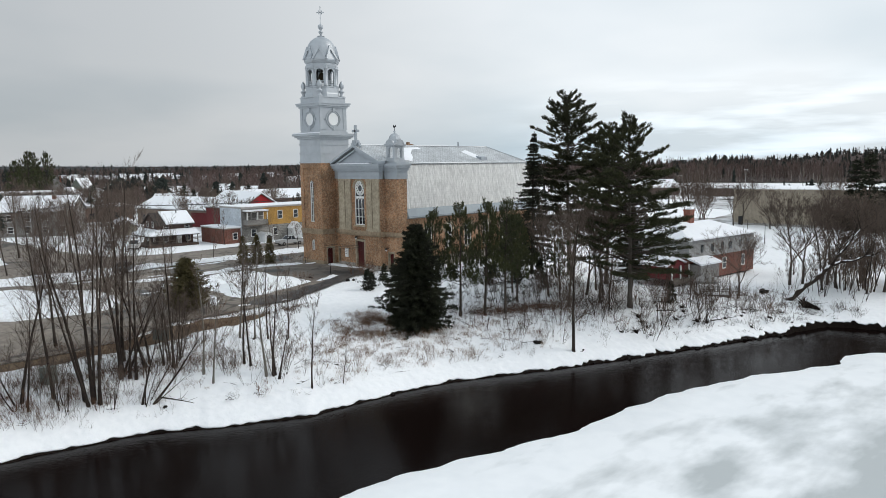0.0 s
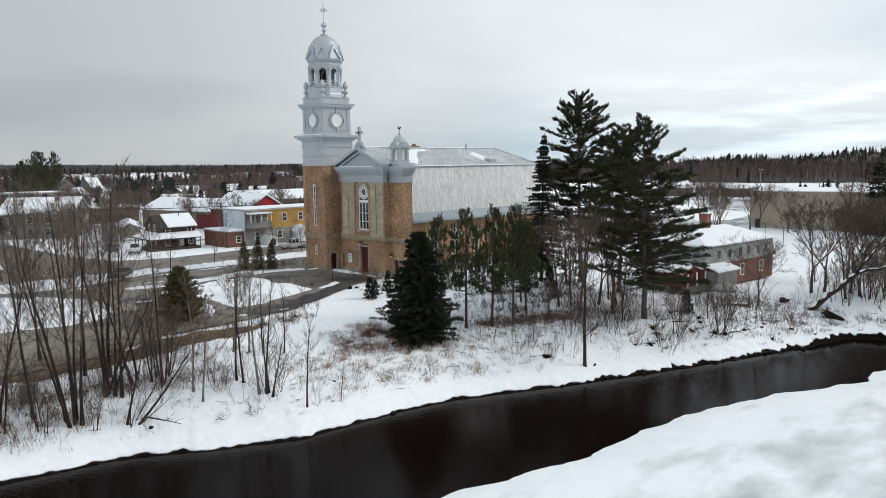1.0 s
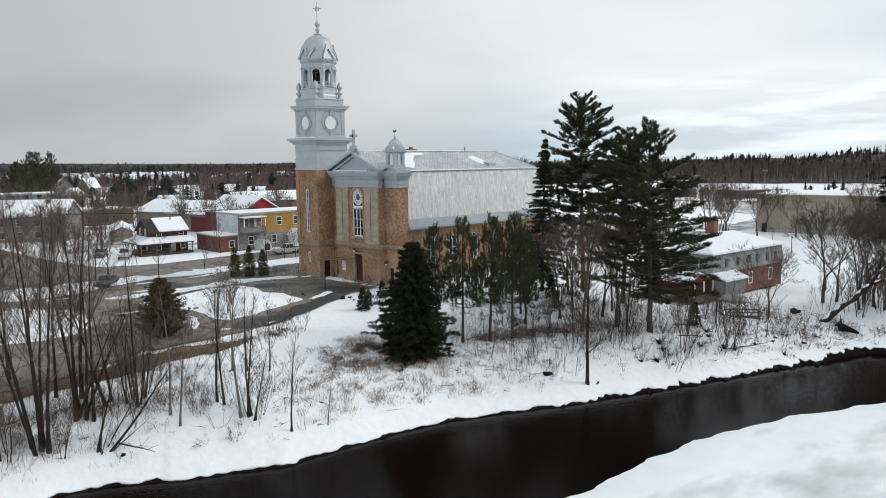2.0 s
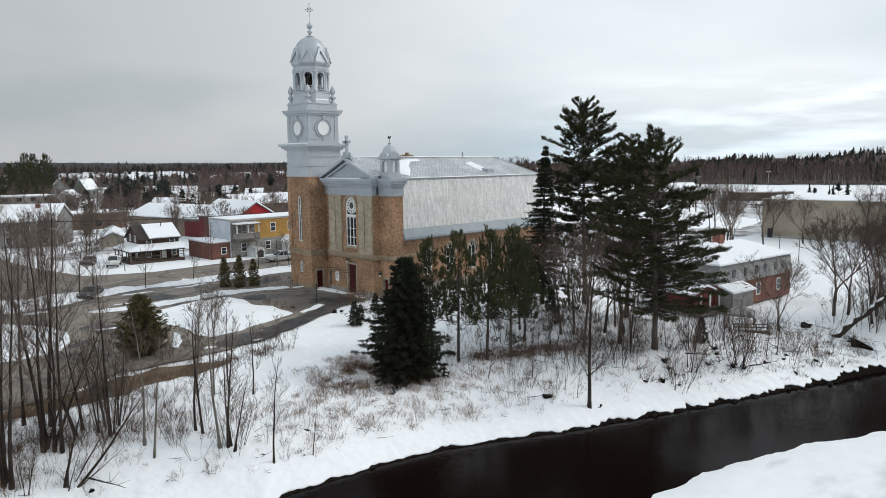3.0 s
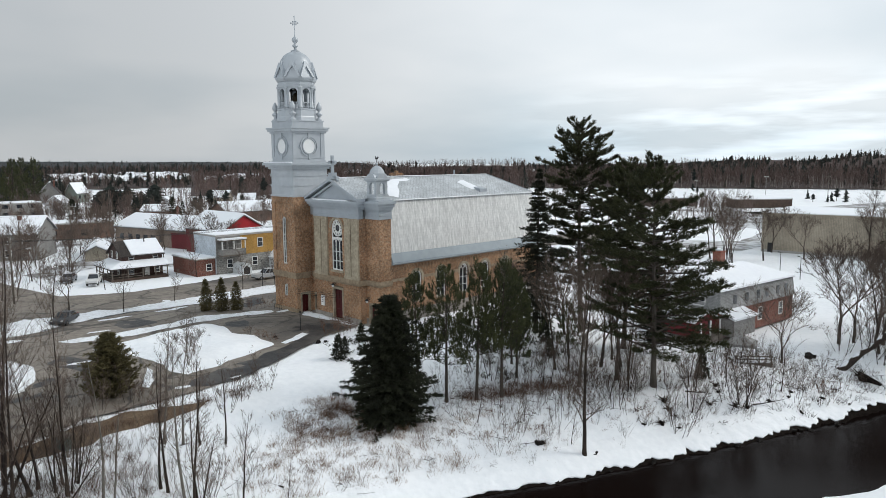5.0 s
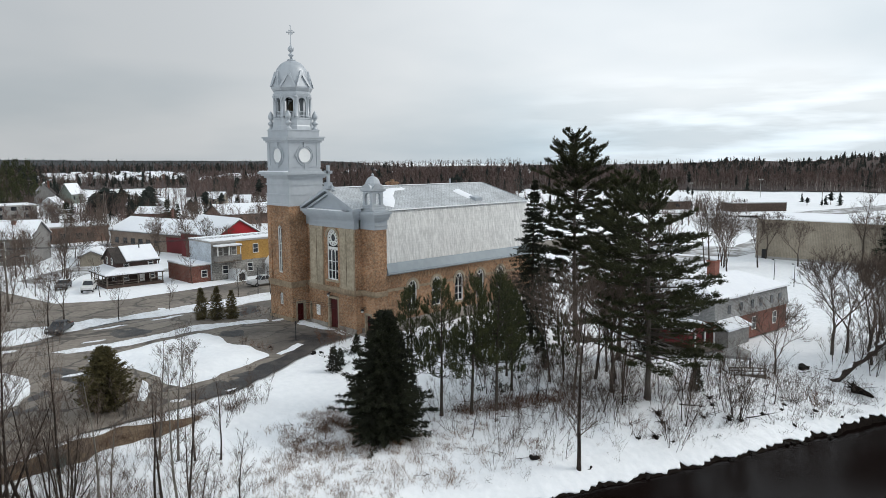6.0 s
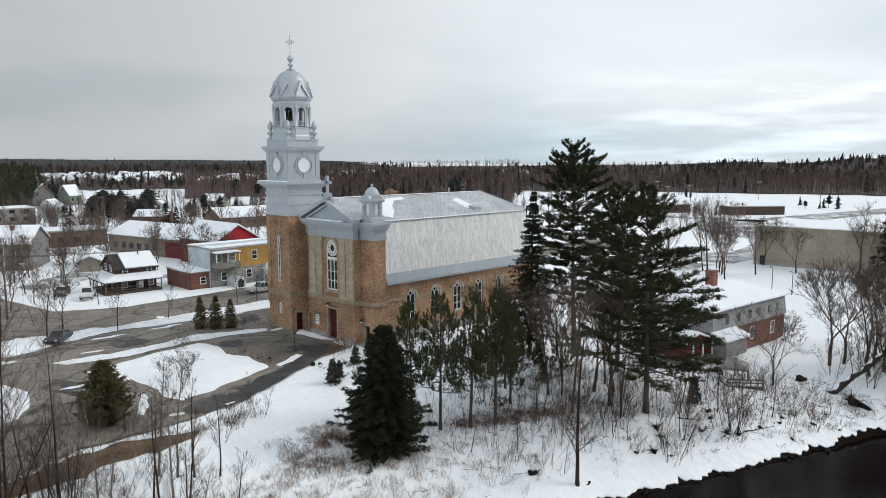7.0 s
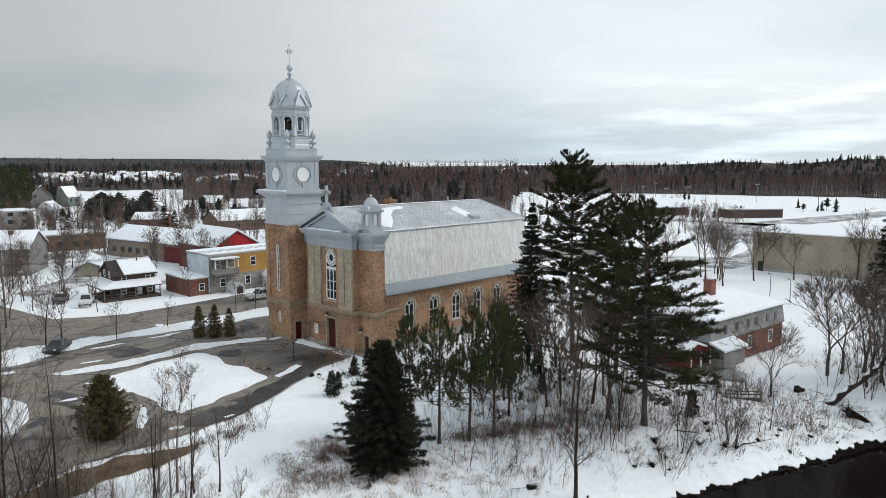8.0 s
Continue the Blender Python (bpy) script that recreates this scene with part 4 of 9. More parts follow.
cpart("upper_roof", shallow, ROOF_TOP, "shallow tin-shingled upper roof")
rim = Mesh()
rim.tube([(6.32, 2.6, 14.1), (6.32, 31.2, 14.1), (-6.32, 31.2, 14.1), (-6.32, 2.6, 14.1)], 0.09, 6)
rim.tube([(0, -0.9, 16.86), (0, 27.9, 16.78), (6.3, 31.2, 14.16)], 0.08, 6)
rim.tube([(0, 27.9, 16.78), (-6.3, 31.2, 14.16)], 0.08, 6)
cpart("roof_rim", rim, SILVER)


def roof_z(x, y):
    return 16.75 - 2.63 * abs(x) / 6.3


def roof_patch(outline, thick, label):
    poly = ragged(outline, 0.5, 0.25, 4)
    cpart("roof_snow", drape(poly, 0.45, lambda x, y, d: roof_z(x, y) + 0.02 + thick * smoothstep(0, 0.35, d)), ROOFSNOW, label, True)


roof_patch([(5.4, 4.4), (5.7, 5.6), (4.2, 6.8), (2.6, 8.0), (1.2, 9.4), (0.9, 11.6), (0.4, 11.4), (0.6, 8.0), (2.4, 5.8), (3.8, 4.6)], 0.12, "patch of snow on the church roof")
roof_patch([(4.6, 20.0), (2.0, 19.2), (1.8, 21.2), (4.5, 21.6)], 0.14, "patch of snow below the roof hatch")
hatch = Mesh().prism([(4.2, roof_z(4.2, 0) - 0.1), (5.4, roof_z(5.4, 0) - 0.1), (5.4, roof_z(4.7, 0) + 0.16), (4.2, roof_z(4.2, 0) + 0.2)], "y", 20.6, 22.0)
cpart("roof_hatch", hatch, SLATE, "low grey metal roof hatch")
chim = Mesh().box(-4.6, 13.0, 14.0, -3.5, 14.1, 17.2).box(-4.75, 12.85, 16.9, -3.35, 14.25, 17.1).box(-4.25, 13.35, 17.2, -3.85, 13.75, 17.5)
cpart("chimney", chim, BRICK, "brown brick chimney behind the ridge")
vent = Mesh().tube([(0.0, 21.0, 16.7), (0.0, 21.0, 17.5)], 0.12, 8)
cpart("roof_vent", vent, SLATE)

# cross on the pediment
crs = Mesh().box(-0.55, -0.85, 16.7, 0.55, 0.15, 17.05).box(-0.38, -0.7, 17.05, 0.38, 0.0, 17.5).box(-0.16, -0.5, 17.5, 0.16, -0.2, 19.6).box(-0.68, -0.5, 18.6, 0.68, -0.2, 18.95)
for s in (-1, 1):
    crs.tube([(s * 0.4, -0.35, 17.0), (s * 0.75, -0.35, 17.15), (s * 0.8, -0.35, 16.75), (s * 1.1, -0.35, 16.5)], 0.14, 6)
cpart("stone_cross", crs, SLATE, "grey cross on a scrolled base")

# small turret over the right wing
tx, ty = 5.9, 1.85
tur = cpart("turret", Mesh().lathe(tx, ty, [(1.05, 14.2), (1.05, 14.55), (0.92, 14.6), (0.92, 14.9)], 4, 0, True), SILVER, "small silver metal corner turret")
for sx in (-1, 1):
    for sy in (-1, 1):
        x0, x1 = sorted((tx + sx * 0.86, tx + sx * 0.48))
        y0, y1 = sorted((ty + sy * 0.86, ty + sy * 0.48))
        part("turret_pier", Mesh().box(x0, y0, 14.9, x1, y1, 16.5).box(x0 - 0.05, y0 - 0.05, 15.75, x1 + 0.05, y1 + 0.05, 15.85), SILVER, tur, "", False, True)
for s in (-1, 1):
    for ax, o, c in (("x", tx, ty), ("y", ty, tx)):
        arch = Mesh()
        spandrel(arch, ax, c, 0.48, 15.85, 16.5, *sorted((o + s * 0.84, o + s * 0.55)))
        part("turret_arch", arch, SILVER, tur, "", False, True)
        part("turret_gable", Mesh().prism([(c + 0.8 * math.cos(math.pi * i / 10), 16.8 + 0.62 * math.sin(math.pi * i / 10)) for i in range(11)], ax, *sorted((o + s * 1.02, o + s * 0.5))), SILVER, tur, "", False, True)
part("turret_cornice", Mesh().lathe(tx, ty, [(0.9, 16.45), (1.08, 16.58), (1.1, 16.8), (0.9, 16.86)], 4, 0, True), SILVER, tur, "", False, True)
part("turret_dome", Mesh().lathe(tx, ty, [(0.92, 16.8), (0.95, 17.15), (0.90, 17.5), (0.76, 17.85), (0.52, 18.12), (0.26, 18.28), (0.12, 18.32), (0.12, 18.42), (0.2, 18.5), (0.12, 18.6), (0.04, 18.66)], 12), SILVER, tur, "", False, True)
vane = Mesh().tube([(tx, ty, 18.5), (tx, ty, 19.1)], 0.035, 5).prism([(tx - 0.3, 19.1), (tx + 0.1, 19.05), (tx + 0.32, 19.3), (tx + 0.22, 19.42), (tx + 0.05, 19.2), (tx - 0.2, 19.45)], "y", ty - 0.03, ty + 0.03)
part("weather_vane", vane, IRON, tur, "dark weather vane", False, True)

# tower
X0, X1, Y0, Y1 = -12.0, -6.8, -1.6, 3.6
CX, CY = (X0 + X1) / 2, (Y0 + Y1) / 2
front = wall_run("x", X0, X1, Y0, Y0 + 0.6, BASE, 14.3, [(CX - 0.42, CX + 0.52, 5.4, 11.7), (CX - 0.35, CX + 0.45, 1.1, 2.7)])
spandrel(front, "y", CX + 0.05, 0.47, 11.23, 11.7, Y0, Y0 + 0.6)
cpart("tower_wall", front, BRICK)
cpart("tower_wall", wall_run("y", Y0 + 0.6, Y1, X1 - 0.6, X1, BASE, 14.3, [(-0.9, 0.34, BASE, 1.6)]), BRICK)
door_leafs("x", -0.28, 0.56, BASE + 0.15, 1.45, X1, -1, "dark red tower door under a stone lintel")
cpart("tower_wall", Mesh().box(X0, Y0 + 0.6, BASE, X0 + 0.6, Y1, 14.3), BRICK)
cpart("tower_wall", Mesh().box(X0 + 0.6, Y1 - 0.6, BASE, X1 - 0.6, Y1, 14.3), BRICK)
pier = Mesh()
for a, b in ((X0, X0 + 0.75), (X1 - 1.3, X1)):
    pier.box(a, Y0 - 0.14, 4.4, b, Y0, 13.6)
pier.box(X0, Y0 - 0.14, 13.6, X1, Y0, 14.3).box(X1, Y0 - 0.14, 4.4, X1 + 0.14, Y0 + 1.2, 14.3)
cpart("tower_pier", pier, BRICK)
tall_window("y", CX + 0.05, 0.47, 5.4, 11.7, Y0, 1, "tower_window", label="narrow white-latticed tower window")
tall_window("y", CX + 0.05, 0.4, 1.1, 2.7, Y0, 1, "tower_window", label="small white-framed tower window")
moulding("string_course", [rect_band(X0, Y0, X1, Y0 + 2, 3.6, 4.0, 0.10), rect_band(X0, Y0, X1, Y0 + 2, 4.0, 4.4, 0.2), (X0 - 0.12, Y0 - 0.12, BASE, X1 + 0.12, -1.15, -0.4)], BAND)
moulding("tower_frieze", [rect_band(X0, Y0, X1, Y1, 14.3, 14.55, 0.16), rect_band(X0, Y0, X1, Y1, 14.55, 15.7, 0.05), rect_band(X0, Y0, X1, Y1, 15.7, 15.85, 0.14), rect_band(X0, Y0, X1, Y1, 15.85, 17.0, 0.02),
                          rect_band(X0, Y0, X1, Y1, 17.0, 17.2, 0.14), rect_band(X0, Y0, X1, Y1, 17.2, 17.9, 0.05)], SILVER, "banded silver metal tower frieze")
moulding("tower_cornice", [rect_band(X0, Y0, X1, Y1, 17.9, 18.15, 0.3), rect_band(X0, Y0, X1, Y1, 18.15, 18.4, 0.6), rect_band(X0, Y0, X1, Y1, 18.4, 18.72, 0.88)], SILVER, "wide silver metal tower cornice")
cpart("cornice_snow", Mesh().box(X0 - 0.7, Y0 - 0.75, 18.72, X1 + 0.1, Y0 - 0.12, 18.86), ROOFSNOW, "snow on the tower cornice")
moulding("clock_stage", [rect_band(X0, Y0, X1, Y1, 18.7, 19.0, -0.02), rect_band(X0, Y0, X1, Y1, 19.0, 22.6, -0.14), rect_band(X0, Y0, X1, Y1, 19.3, 19.45, -0.06)], SILVER, "square silver metal clock stage")
for a in (X0 + 0.14, X1 - 0.74):
    cpart("corner_strip", Mesh().box(a, Y0 + 0.06, 19.45, a + 0.6, Y0 + 0.14, 22.6), SILVER)
for b in (Y0 + 0.14, Y1 - 0.74):
    cpart("corner_strip", Mesh().box(X1 - 0.14, b, 19.45, X1 - 0.06, b + 0.6, 22.6), SILVER)
moulding("clock_cornice", [rect_band(X0, Y0, X1, Y1, 22.55, 22.8, 0.05), rect_band(X0, Y0, X1, Y1, 22.8, 23.1, 0.28), rect_band(X0, Y0, X1, Y1, 23.1, 23.3, 0.40), rect_band(X0, Y0, X1, Y1, 23.3, 24.05, -0.2), rect_band(X0, Y0, X1, Y1, 24.05, 24.2, -0.12)], SILVER)


def clock(axis, c, z, face, out):
    """A round dial in a moulded frame with keystones."""
    def disc(r, n=28):
        return [(c + r * math.cos(2 * math.pi * i / n), z + r * math.sin(2 * math.pi * i / n)) for i in range(n)]
    holder = cpart("clock", Mesh().prism(disc(0.92), axis, *sorted((face - 0.02 * out, face + 0.07 * out))), DIAL, "plain blank white clock dial")
    ring = Mesh()
    for i in range(28):
        t0, t1 = 2 * math.pi * i / 28, 2 * math.pi * (i + 1) / 28
        for r0, r1, h in ((0.95, 1.08, 0.16), (1.2, 1.36, 0.12)):
            ring.prism([(c + r0 * math.cos(t0), z + r0 * math.sin(t0)), (c + r1 * math.cos(t0), z + r1 * math.sin(t0)), (c + r1 * math.cos(t1), z + r1 * math.sin(t1)), (c + r0 * math.cos(t1), z + r0 * math.sin(t1))], axis, *sorted((face, face + h * out)))
    for dx, dz in ((0, 1), (0, -1), (1, 0), (-1, 0)):
        ring.prism([(c + dx * 1.35 - 0.16, z + dz * 1.35 - (0.32 if dz else 0.16)), (c + dx * 1.35 + 0.16, z + dz * 1.35 - (0.32 if dz else 0.16)), (c + dx * 1.35 + 0.16, z + dz * 1.35 + (0.32 if dz else 0.16)), (c + dx * 1.35 - 0.16, z + dz * 1.35 + (0.32 if dz else 0.16))], axis, *sorted((face, face + 0.18 * out)))
    part("clock_frame", ring, SILVER, holder, "", False, True)


clock("x", CY, 20.85, X1 - 0.14, 1)
clock("y", CX, 20.85, Y0 + 0.14, -1)

for sx in (X0 + 0.55, X1 - 0.55):
    for sy in (Y0 + 0.55, Y1 - 0.55):
        cpart("urn_finial", Mesh().lathe(sx, sy, [(0.42, 24.1), (0.42, 24.35), (0.24, 24.45), (0.2, 24.7), (0.42, 24.95), (0.44, 25.1), (0.2, 25.25), (0.17, 25.4), (0.34, 25.65), (0.38, 25.9), (0.30, 26.2), (0.12, 26.5), (0.03, 26.65)], 12), SILVER, "silver urn-shaped finial", True)

# octagonal bell lantern and dome
cpart("lantern_base", Mesh().lathe(CX, CY, [(2.75, 24.1), (2.68, 24.6), (2.62, 24.75), (2.55, 25.5), (2.62, 25.55), (2.62, 25.7)], 8), SILVER)
cpart("lantern_floor", Mesh().lathe(CX, CY, [(2.3, 25.6), (2.3, 25.75)], 8), SLATE)
R = 2.3
for i in range(8):
    a = 2 * math.pi * (i + 0.5) / 8
    cpart("lantern_column", Mesh().lathe(CX + R * math.cos(a), CY + R * math.sin(a), [(0.30, 25.7), (0.30, 25.95), (0.22, 26.0), (0.21, 28.2), (0.3, 28.3), (0.3, 28.5)], 8), SILVER, "", True)
    b = 2 * math.pi * i / 8
    n, t = Vector((math.cos(b), math.sin(b))), Vector((-math.sin(b), math.cos(b)))
    ap = R * math.cos(math.pi / 8)
    half = R * math.sin(math.pi / 8)
    screen = Mesh()
    prof = [(-half, 25.7), (-half + 0.34, 25.7)] + [(-(half - 0.34) * math.cos(math.pi * k / 8), 27.75 + (half - 0.34) * math.sin(math.pi * k / 8)) for k in range(9)] + [(half - 0.34, 25.7), (half, 25.7), (half, 28.5), (-half, 28.5)]
    vs = [(CX + n.x * (ap + o) + t.x * u, CY + n.y * (ap + o) + t.y * u, z) for o in (-0.12, 0.1) for u, z in prof]
    k = len(prof)
    screen.add(vs, [(j, (j + 1) % k, k + (j + 1) % k, k + j) for j in range(k)])
    for o in (0, k):
        screen.f += [(o + 0, o + 1, o + 2, o + k - 1), (o + k - 4, o + k - 3, o + k - 2, o + k - 5)] + [(o + 2 + j, o + 3 + j, o + k - 2 if j >= 4 else o + k - 1) for j in range(8)] + [(o + 6, o + k - 2, o + k - 1)]
    cpart("lantern_arch", screen, SILVER)
    rail = Mesh()
    for z in (26.0, 26.5):
        rail.tube([(CX + n.x * ap + t.x * u, CY + n.y * ap + t.y * u, z) for u in (-half, half)], 0.05, 5)
    for q in range(-2, 3):
        rail.tube([(CX + n.x * ap + t.x * q * 0.2, CY + n.y * ap + t.y * q * 0.2, z) for z in (25.7, 26.5)], 0.04, 4)
    cpart("lantern_rail", rail, SILVER)
bell = Mesh().lathe(CX, CY, [(0.95, 26.5), (0.85, 26.65), (0.62, 27.0), (0.5, 27.5), (0.36, 27.8), (0.1, 27.9), (0.1, 28.4)], 16)
cpart("bell", bell, BRONZE, "dark bronze bell in the lantern", True)
cpart("bell_frame", Mesh().box(CX - 1.3, CY - 0.1, 25.75, CX - 1.1, CY + 0.1, 28.5).box(CX + 1.1, CY - 0.1, 25.75, CX + 1.3, CY + 0.1, 28.5).box(CX - 1.3, CY - 0.1, 28.1, CX + 1.3, CY + 0.1, 28.3), IRON)
cpart("lantern_cornice", Mesh().lathe(CX, CY, [(2.5, 28.45), (2.55, 28.8), (2.42, 28.85), (2.42, 29.1), (2.55, 29.2), (2.66, 29.4), (2.72, 29.55), (2.72, 29.7), (2.4, 29.75)], 8), SILVER)
for i in range(8):
    b = 2 * math.pi * i / 8
    n, t = Vector((math.cos(b), math.sin(b))), Vector((-math.sin(b), math.cos(b)))
    g = Mesh()
    ap, half = 2.6, 1.06
    for outline, o0, o1 in (([(-half, 29.7), (half, 29.7), (0, 31.5)], -0.55, -0.1), ([(-half, 29.7), (-half + 0.24, 29.7), (0, 31.15), (half - 0.24, 29.7), (half, 29.7), (0.1, 31.75), (-0.1, 31.75)], -0.6, 0.1)):
        k = len(outline)
        lean = 0.22
        g.add([(CX + n.x * (ap + o - lean * (z - 29.7)) + t.x * u, CY + n.y * (ap + o - lean * (z - 29.7)) + t.y * u, z) for o in (o0, o1) for u, z in outline],
              [(j, (j + 1) % k, k + (j + 1) % k, k + j) for j in range(k)] + ([(2, 1, 0), (3, 4, 5)] if k == 3 else [(k, k + 1, k + 2, k + 6), (k + 2, k + 3, k + 4, k + 5), (k + 2, k + 5, k + 6)]))
    cpart("dome_gable", g, SILVER)
dome = [(2.3, 29.7), (2.28, 30.5), (2.22, 31.1), (2.10, 31.6), (1.88, 32.1), (1.56, 32.53), (1.16, 32.86), (0.70, 33.08), (0.48, 33.14), (0.58, 33.2), (0.58, 33.28), (0.2, 33.4)]
cpart("dome", Mesh().lathe(CX, CY, dome, 32), SILVER, "smooth silver metal dome", True)
cpart("finial", Mesh().lathe(CX, CY, [(0.2, 33.35), (0.16, 33.6), (0.34, 33.8), (0.36, 33.95), (0.15, 34.1), (0.15, 34.2), (0.36, 34.45), (0.42, 34.65), (0.36, 34.85), (0.14, 35.05), (0.06, 35.2), (0.03, 36.8)], 14), SILVER, "", True)
tc = Mesh().tube([(CX, CY, 35.0), (CX, CY, 37.7)], 0.055, 6)
d = Vector((0.709, 0.705))
tc.tube([(CX - d.x * 0.46, CY - d.y * 0.46, 36.8), (CX + d.x * 0.46, CY + d.y * 0.46, 36.8)], 0.06, 6)
for u, z in ((-0.46, 36.8), (0.46, 36.8), (0, 37.6), (-0.2, 37.0), (0.2, 37.0), (-0.2, 36.6), (0.2, 36.6)):
    tc.lathe(CX + d.x * u, CY + d.y * u, [(0.02, z - 0.11), (0.1, z - 0.04), (0.1, z + 0.04), (0.02, z + 0.11)], 6)
cpart("tower_cross", tc, SILVER, "ornate silver cross on the dome")

# lamps by the doors, notice board, side annex
for lx, ly, lz in ((-0.4, -0.15, 3.45), (5.1, 0.85, 2.0), (-4.9, 0.85, 2.9)):
    lamp = cpart("door_lamp", Mesh().tube([(lx, ly + 0.15, lz + 0.1), (lx, ly - 0.1, lz + 0.25), (lx, ly - 0.3, lz + 0.15)], 0.04, 6).lathe(lx, ly - 0.3, [(0.1, lz + 0.18), (0.22, lz + 0.05), (0.24, lz)], 10), IRON, "black wall lamp with a white globe")
    part("globe", Mesh().lathe(lx, ly - 0.3, [(0.08, lz), (0.16, lz - 0.08), (0.15, lz - 0.2), (0.05, lz - 0.27)], 10), WHITE, lamp, "", True, True)
board = cpart("notice_board", Mesh().box(-3.5, -0.12, 0.4, -2.8, 0.0, 1.7), WHITE, "white notice board on the brick wall")
part("notice_text", Mesh().box(-3.38, -0.13, 1.35, -2.92, -0.12, 1.42).box(-3.38, -0.13, 1.1, -2.92, -0.12, 1.16).box(-3.38, -0.13, 0.85, -3.0, -0.12, 0.91), IRON, board, "", False, True)
annex = cpart("side_annex", Mesh().box(6.9, 23.6, BASE - 0.6, 9.0, 26.6, 1.2), WHITE, "small white side entrance")
part("annex_roof", Mesh().prism([(6.9, 1.2), (9.2, 1.2), (9.2, 1.45), (6.9, 1.7)], "y", 23.4, 26.8), ROOFSNOW, annex, "", False, True)

# ---------------------------------------------------------------- the town
REDBRICK = patterned("red_brown_brick", (0.21, 0.062, 0.040), (0.15, 0.045, 0.032), (0.24, 0.17, 0.14), 0.21, 0.075, 0.012, mottled=0.75)
CHIMBRICK = patterned("bright_red_brick", (0.30, 0.085, 0.055), (0.22, 0.065, 0.045), (0.30, 0.20, 0.16), 0.21, 0.075, 0.012, mottled=0.8)
BROWNBRICK = patterned("brown_brick", (0.19, 0.10, 0.070), (0.14, 0.075, 0.055), (0.22, 0.18, 0.15), 0.21, 0.075, 0.012, mottled=0.75)
RUBBLE = patterned("grey_field_stone", (0.27, 0.26, 0.24), (0.17, 0.165, 0.155), (0.33, 0.32, 0.30), 0.55, 0.33, 0.035, mottled=0.72)
YELLOW = patterned("ochre_clapboard", (0.52, 0.30, 0.085), (0.49, 0.28, 0.078), (0.30, 0.17, 0.05), 4.0, 0.14, 0.012, mottled=0.85, rough=0.6)
BLUEWHITE = patterned("pale_blue_siding", (0.56, 0.61, 0.66), (0.54, 0.59, 0.64), (0.40, 0.44, 0.48), 4.0, 0.16, 0.012, mottled=0.85, rough=0.6)
CREAM = patterned("cream_siding", (0.38, 0.34, 0.27), (0.36, 0.32, 0.255), (0.24, 0.21, 0.17), 4.0, 0.16, 0.012, mottled=0.85, rough=0.6)
GREYSIDE = patterned("grey_siding", (0.27, 0.26, 0.245), (0.25, 0.24, 0.23), (0.16, 0.155, 0.15), 4.0, 0.16, 0.012, mottled=0.85, rough=0.6)
WHITESIDE = patterned("white_siding", (0.66, 0.67, 0.67), (0.64, 0.65, 0.65), (0.45, 0.45, 0.45), 4.0, 0.16, 0.012, mottled=0.85, rough=0.6)
GREENSIDE = patterned("dull_green_siding", (0.20, 0.23, 0.20), (0.19, 0.22, 0.19), (0.12, 0.14, 0.12), 4.0, 0.16, 0.012, mottled=0.85, rough=0.6)
BROWNSIDE = patterned("dark_brown_clapboard", (0.080, 0.048, 0.040), (0.070, 0.042, 0.036), (0.04, 0.025, 0.022), 4.0, 0.15, 0.012, mottled=0.8, rough=0.7)
TANSTEEL = patterned("tan_corrugated_steel", (0.40, 0.345, 0.27), (0.385, 0.33, 0.258), (0.29, 0.25, 0.195), 0.32, 40.0, 0.035, mottled=0.86, rough=0.5, offset=0.0)
GREYSHINGLE = patterned("grey_roof_shingle", (0.25, 0.255, 0.265), (0.20, 0.205, 0.215), (0.12, 0.12, 0.125), 0.3, 0.16, 0.014, mottled=0.78)
LIGHTSHINGLE = patterned("pale_grey_wall_shingle", (0.40, 0.40, 0.395), (0.33, 0.33, 0.325), (0.20, 0.20, 0.20), 0.3, 0.18, 0.014, mottled=0.8)
DARKSHINGLE = patterned("dark_roof_shingle", (0.075, 0.062, 0.056), (0.055, 0.046, 0.042), (0.03, 0.026, 0.024), 0.3, 0.16, 0.014, mottled=0.78)
REDPANEL = mat("bright_red_gable_boards", (0.42, 0.022, 0.03), (0.34, 0.02, 0.026), rough=0.55, fine=3, coarse=0.5)
TANWALL = mat("dull_tan_stucco", (0.27, 0.215, 0.175), (0.20, 0.155, 0.125), rough=0.85, fine=3, coarse=0.4)
DARKRED = mat("dull_dark_red_wall", (0.16, 0.030, 0.034), (0.12, 0.026, 0.028), rough=0.8, fine=3, coarse=0.5)
DARKWOOD = mat("dark_weathered_wood", (0.095, 0.065, 0.050), (0.055, 0.040, 0.033), rough=0.9, fine=5, coarse=1, bump=0.01)
GREYWOOD = mat("grey_weathered_wood", (0.18, 0.155, 0.13), (0.11, 0.095, 0.08), rough=0.9, fine=5, coarse=1, bump=0.01)
CONCRETE = mat("pale_concrete", (0.40, 0.39, 0.37), (0.31, 0.30, 0.285), rough=0.9, fine=4, coarse=0.7)
RUBBER = mat("black_rubber", (0.02, 0.02, 0.02), (0.03, 0.03, 0.03), rough=0.8)
CHROME = mat("dull_chrome", (0.5, 0.5, 0.5), (0.4, 0.4, 0.4), rough=0.25, metal=0.9)
LAMPGLASS = mat("lamp_glass", (0.6, 0.6, 0.57), (0.5, 0.5, 0.48), rough=0.2)
TAIL = mat("red_lamp_glass", (0.35, 0.015, 0.015), (0.28, 0.012, 0.012), rough=0.2)
CANVAS = mat("grey_tent_canvas", (0.33, 0.32, 0.31), (0.24, 0.235, 0.23), rough=0.85, fine=3, coarse=0.8)
